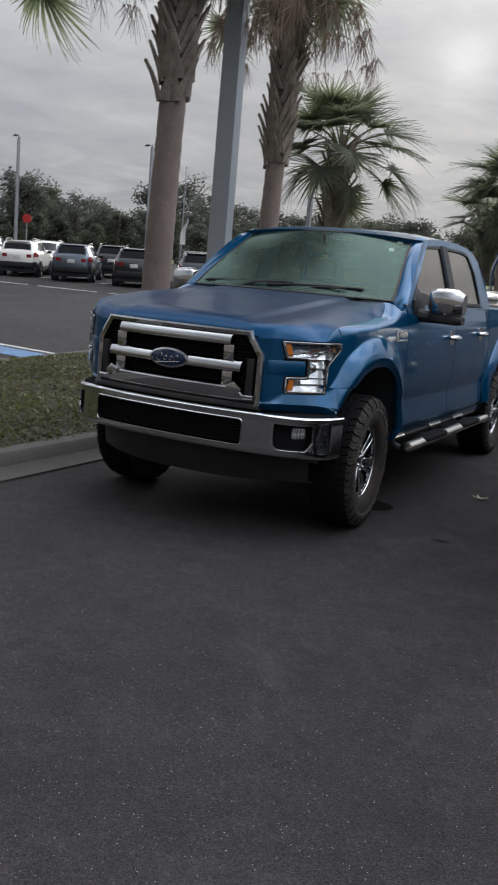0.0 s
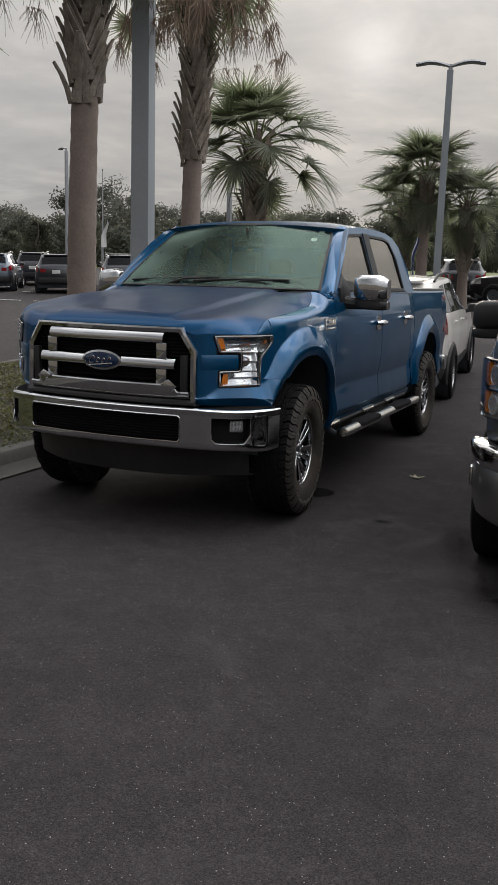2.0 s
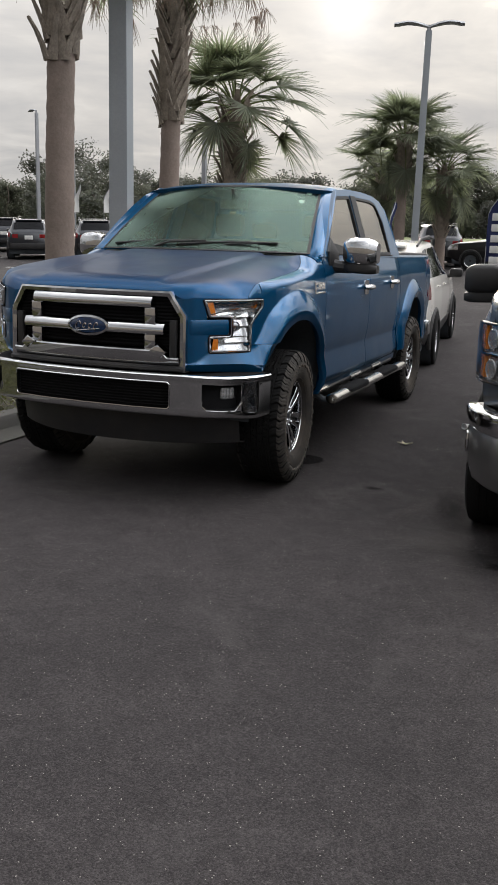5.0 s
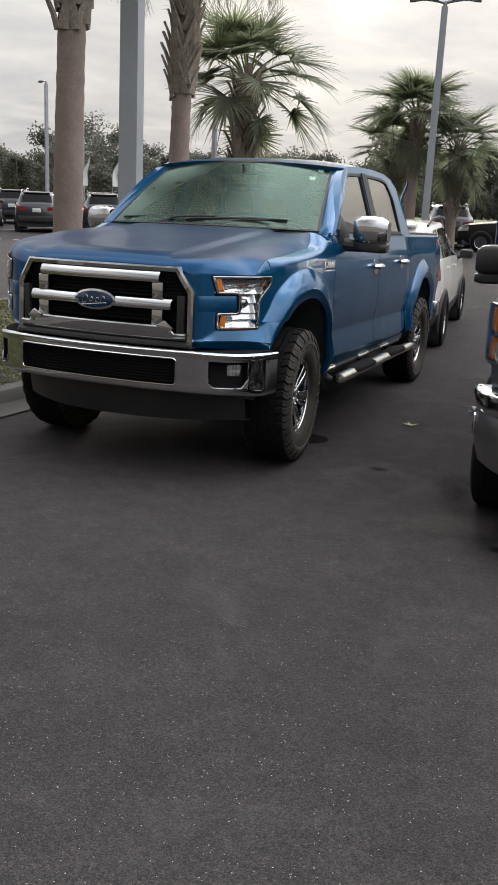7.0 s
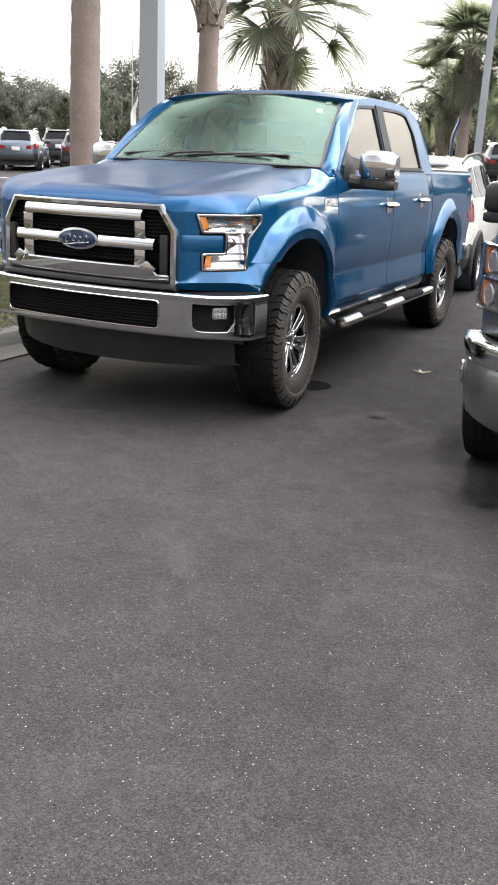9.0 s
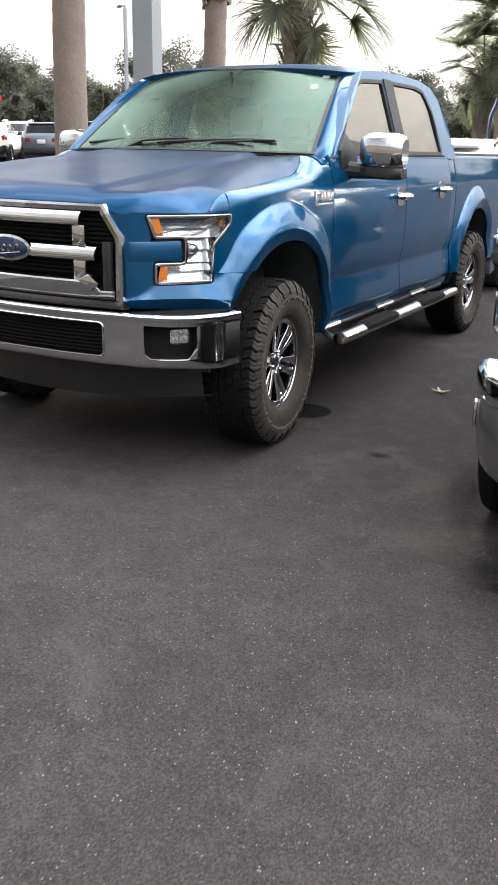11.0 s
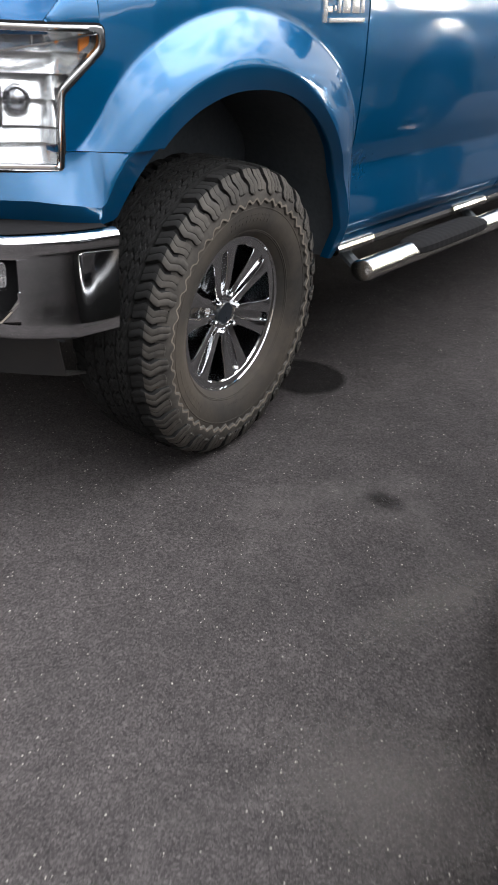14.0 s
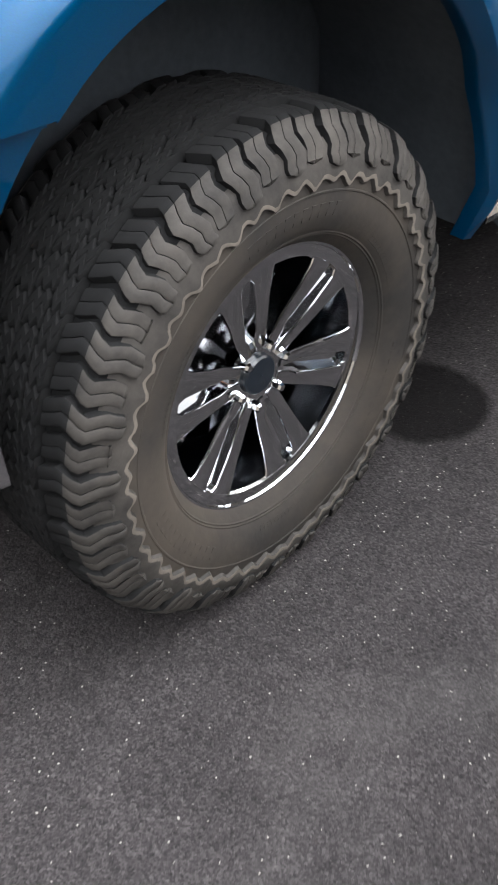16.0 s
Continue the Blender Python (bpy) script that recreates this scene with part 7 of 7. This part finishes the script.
def boot_mesh(seed):
    """The split base of an old frond: a broad clasping wedge that ends in a cut fork."""
    rng = random.Random(seed)
    bm = bmesh.new()
    for lean in (-1, 1):
        rings = []
        for t in (0.0, 0.35, 0.7, 1.0):
            w, d = 0.075 * (1 - 0.55 * t), 0.028 * (1 - 0.4 * t)
            mid = Vector((0.01 + 0.11 * t ** 1.6, lean * 0.075 * (1 - t) ** 1.3, 0.42 * t))
            rings.append([mid + Vector((x * d, y * w, 0)) for x, y in ((1, 0), (0.5, 0.8), (-0.6, 0.7), (-0.8, 0), (-0.6, -0.7), (0.5, -0.8))])
        loft(rings, bm)
    for v in bm.verts:
        v.co += Vector((rng.uniform(-1, 1), rng.uniform(-1, 1), rng.uniform(-1, 1))) * 0.006
    me = bpy.data.meshes.new("boot")
    bmesh.ops.recalc_face_normals(bm, faces=bm.faces)
    bm.to_mesh(me)
    bm.free()
    me.materials.append(BOOT)
    me.shade_smooth()
    me.set_sharp_from_angle(angle=radians(40))
    return me


BOOT_MESHES = [boot_mesh(s) for s in range(4)]


def palm(x, y, height, radius, boots_from, fronds, seed, label, lean=(0.0, 0.0), spread=1.0, seeds=0, low=-35, hang=0):
    rng = random.Random(seed)
    ob = thing("palm_tree", label, "palm tree", pose(x, y, lot_height(x, y)), "palms in the lot")
    line = [Vector((lean[0] * t * t, lean[1] * t * t, -0.1 + (height + 0.1) * t)) for t in (k / 60 for k in range(61))]
    # trunk, ringed by old leaf scars
    rings = []
    for k, p in enumerate(line):
        t = k / 60
        r = radius * (1.12 - 0.12 * min(1, t * 4)) * (1 - 0.26 * t) * (1 + 0.035 * ((k % 2) - 0.5)) * (1 + 0.03 * noise.noise((x, y, p.z * 2)))
        rings.append([p + Vector((math.cos(a), math.sin(a), 0)) * r * (1 + 0.035 * noise.noise((math.cos(a) * 2, math.sin(a) * 2, p.z * 5 + seed))) for a in (2 * math.pi * j / 20 for j in range(20))])
    part("trunk", loft(rings), BARK, ob)

    def axis(z):
        t = z / height
        return Vector((lean[0] * t * t, lean[1] * t * t, z))
    z, k = boots_from, 0
    while z < height + 0.05:
        for j in range(5):
            a = 2 * math.pi * (j / 5 + 0.382 * k) + rng.uniform(-0.2, 0.2)
            m = Matrix.Translation(axis(z + rng.uniform(-0.05, 0.05))) @ Euler((0, 0, a)).to_matrix().to_4x4() @ pose(radius * 0.76, 0, 0, 0, rng.uniform(2, 12), 0) @ Matrix.Scale(rng.uniform(0.85, 1.1), 4)
            share("boot", BOOT_MESHES[rng.randrange(4)], ob, m)
        z += 0.145
        k += 1
    for k in range(fronds):
        t = (k + 0.5) / fronds
        up = radians(74 - (74 - low) * t ** 0.9 + rng.uniform(-10, 10))
        if k >= fronds - hang:
            up = radians(rng.uniform(-72, -48))
        a = k * 2.39996 + rng.uniform(-0.25, 0.25)
        m = Matrix.Translation(axis(height) + Vector((0, 0, 0.25 * (1 - t)))) @ Euler((0, 0, a)).to_matrix().to_4x4() @ pose(radius * 0.4, 0, 0, rng.uniform(-25, 25), -math.degrees(up), 0) @ Matrix.Scale(spread * rng.uniform(0.88, 1.12), 4)
        share("frond", FROND_MESHES[rng.randrange(7)], ob, m)
    for k in range(seeds):
        bm = bmesh.new()
        a = rng.uniform(0, 6.28)
        d = Vector((math.cos(a), math.sin(a), 0))
        stem = [axis(height) + d * (1.15 * t) + Vector((0, 0, 0.25 + 0.30 * t - 1.75 * t * t)) for t in (j / 8 for j in range(9))]
        tube(stem, [0.012 - 0.008 * j / 8 for j in range(9)], 5, bm)
        for j in range(110):
            p = stem[2 + j % 7] + Vector((rng.uniform(-1, 1), rng.uniform(-1, 1), 0)) * 0.05
            q = p + Vector((rng.uniform(-0.16, 0.16), rng.uniform(-0.16, 0.16), -rng.uniform(0.06, 0.42)))
            tube([p, p.lerp(q, 0.5) + Vector((0.01, 0, 0.01)), q], [0.004, 0.003, 0.002], 3, bm)
        part("seed_stalk", bm, DRY, ob, "dry hanging brown seed stalk", 0)
    return ob


def hung_frond(tree, reach, way, seed, size):
    """An old leaf whose long stalk bends over: from the crown to the fan's hub at reach, the fan pointing along way."""
    way = Vector(way).normalized()
    base = Vector((0.18, 0.0, 5.70))
    hub = Vector(reach) - way * 0.70 * size
    top = (base + hub) / 2 + Vector((0, 0, 0.35))
    line = [base * (1 - t) ** 2 + top * 2 * t * (1 - t) + hub * t * t for t in (k / 10 for k in range(11))]
    part("frond_stalk", tube(line, [0.026 - 0.010 * k / 10 for k in range(11)], 6), STALK, tree, "long bent green stalk")
    side = way.cross(Vector((0.3, 0.9, 0.3))).normalized()
    m = Matrix((way, side, way.cross(side))).transposed().to_4x4()
    share("frond", FROND_MESHES[seed], tree, Matrix.Translation(hub) @ m @ Matrix.Scale(size, 4))


near_palm = palm(-2.84, 2.82, 5.75, 0.17, 3.42, 24, 1, "tall palm with smooth trunk and peeling old frond bases", (0.22, 0.0), 0.95, 30, -25, 5)
hung_frond(near_palm, (-1.88, -0.2, 4.88), (0.22, 0.0, -1.0), 2, 1.10)
second_palm = palm(-3.11, 5.86, 5.85, 0.155, 3.10, 26, 2, "tall palm with shaggy old frond bases up its trunk", (0.12, 0.1), 0.95, 30, -25, 5)
hung_frond(second_palm, (-0.88, -0.05, 4.95), (-0.25, 0.0, -0.95), 4, 0.85)
palm(-3.44, 8.82, 3.55, 0.17, 1.9, 28, 3, "short palm with a full green crown of fan leaves", (0.05, 0.0), 0.92, 0, -22, 2)
palm(-3.75, 23.2, 4.15, 0.2, 2.6, 36, 4, "full green fan palm beside a lamp post", (0.0, 0.0), 1.20, 0, -20, 6)
palm(-2.60, 24.4, 3.25, 0.19, 1.2, 30, 5, "smaller green fan palm behind another", (0.0, 0.0), 1.10, 0, -30, 5)
palm(-4.75, 24.6, 3.0, 0.19, 1.2, 22, 6, "low green fan palm with old frond bases", (0.0, 0.0), 1.10, 0, -30, 5)

# ---- far trees ----


def leaf_clumps(bm_pts, bm_faces, mid, radius, count, rng, size):
    for _ in range(count):
        d = Vector((rng.gauss(0, 1), rng.gauss(0, 1), rng.gauss(0, 0.8)))
        d = d.normalized() * radius * rng.random() ** 0.45
        p = mid + d
        u = Vector((rng.uniform(-1, 1), rng.uniform(-1, 1), rng.uniform(-1, 1))).normalized()
        v = u.orthogonal().normalized()
        s = size * rng.uniform(0.6, 1.3)
        n = len(bm_pts)
        bm_pts += [p - u * s, p + v * s * 0.6, p + u * s, p - v * s * 0.6]
        bm_faces.append((n, n + 1, n + 2, n + 3))


def tree_meshes(seed, height, kind):
    rng = random.Random(seed)
    bm = bmesh.new()
    wobble = [Vector((rng.uniform(-0.15, 0.15) * k, rng.uniform(-0.15, 0.15) * k, height * 0.92 * k / 6)) for k in range(7)]
    tube(wobble, [0.26 - 0.032 * k for k in range(7)], 7, bm)
    pts, faces = [], []
    limbs = 15 if kind == "pine" else 20
    for k in range(limbs):
        low = 0.45 if kind == "pine" else 0.05
        t = low + (0.97 - low) * (k + rng.random()) / limbs
        p = wobble[0].lerp(wobble[-1], t)
        a = rng.uniform(0, 6.28)
        reach = height * (0.20 if kind == "pine" else 0.27) * (1.1 - 0.75 * abs(t - low - 0.25)) * rng.uniform(0.6, 1.2)
        tip = p + Vector((math.cos(a) * reach, math.sin(a) * reach, reach * 0.35))
        tube([p, p.lerp(tip, 0.5) + Vector((0, 0, 0.1)), tip], [0.10, 0.06, 0.02], 5, bm)
        leaf_clumps(pts, faces, tip, reach * 0.62 + 0.35, 120, rng, 0.26)
        leaf_clumps(pts, faces, p.lerp(tip, 0.5), reach * 0.42 + 0.25, 50, rng, 0.24)
    trunk = bpy.data.meshes.new("trunk")
    bm.to_mesh(trunk)
    bm.free()
    trunk.materials.append(WOOD_BARK)
    crown = bpy.data.meshes.new("crown")
    crown.from_pydata([tuple(p) for p in pts], [], faces)
    crown.materials.append(FOLIAGE)
    return trunk, crown


TREE_KINDS = [tree_meshes(20 + k, h, kind) for k, (h, kind) in enumerate([(13, "pine"), (11, "oak"), (14.5, "pine"), (9, "oak"), (12, "oak"), (7, "oak")])]


def make_woods():
    rng = random.Random(8)
    spots = []
    for k in range(150):
        bearing = radians(-62 + 74 * (k + rng.random()) / 150)
        far = rng.uniform(104, 128)
        kind = rng.choice((0, 1, 1, 2, 3, 4, 4, 5))
        spots.append((far * math.sin(bearing), far * math.cos(bearing), kind, rng.uniform(0.60, 0.80) if kind in (0, 2) else rng.uniform(0.54, 0.70)))
    for k in range(46):
        bearing = radians(-60 + 72 * (k + rng.random()) / 46)
        far = rng.uniform(92, 103)
        spots.append((far * math.sin(bearing), far * math.cos(bearing), rng.choice((3, 5, 5)), rng.uniform(0.45, 0.65)))
    # unseen trees added round the other sides, to darken the horizon in reflections
    for k in range(84):
        bearing = radians(18 + 270 * (k + rng.random()) / 84)
        far = rng.uniform(78, 104)
        if not (-60 < far * math.sin(bearing) < 60 and far * math.cos(bearing) < -20):
            spots.append((far * math.sin(bearing), far * math.cos(bearing), rng.choice((1, 2, 4)), rng.uniform(0.75, 1.0)))
    for x, y, kind, size in spots:
        ob = thing("tree", "dark green woodland tree beyond the car lot", "tree", pose(x, y, lot_height(x, y) - 0.1, 0, 0, rng.uniform(0, 360)), "woods behind the lot")
        for name, data in zip(("trunk", "crown"), TREE_KINDS[kind]):
            share(name, data, ob, Matrix.Diagonal((size * rng.uniform(0.9, 1.2), size * rng.uniform(0.9, 1.2), size, 1)))


make_woods()
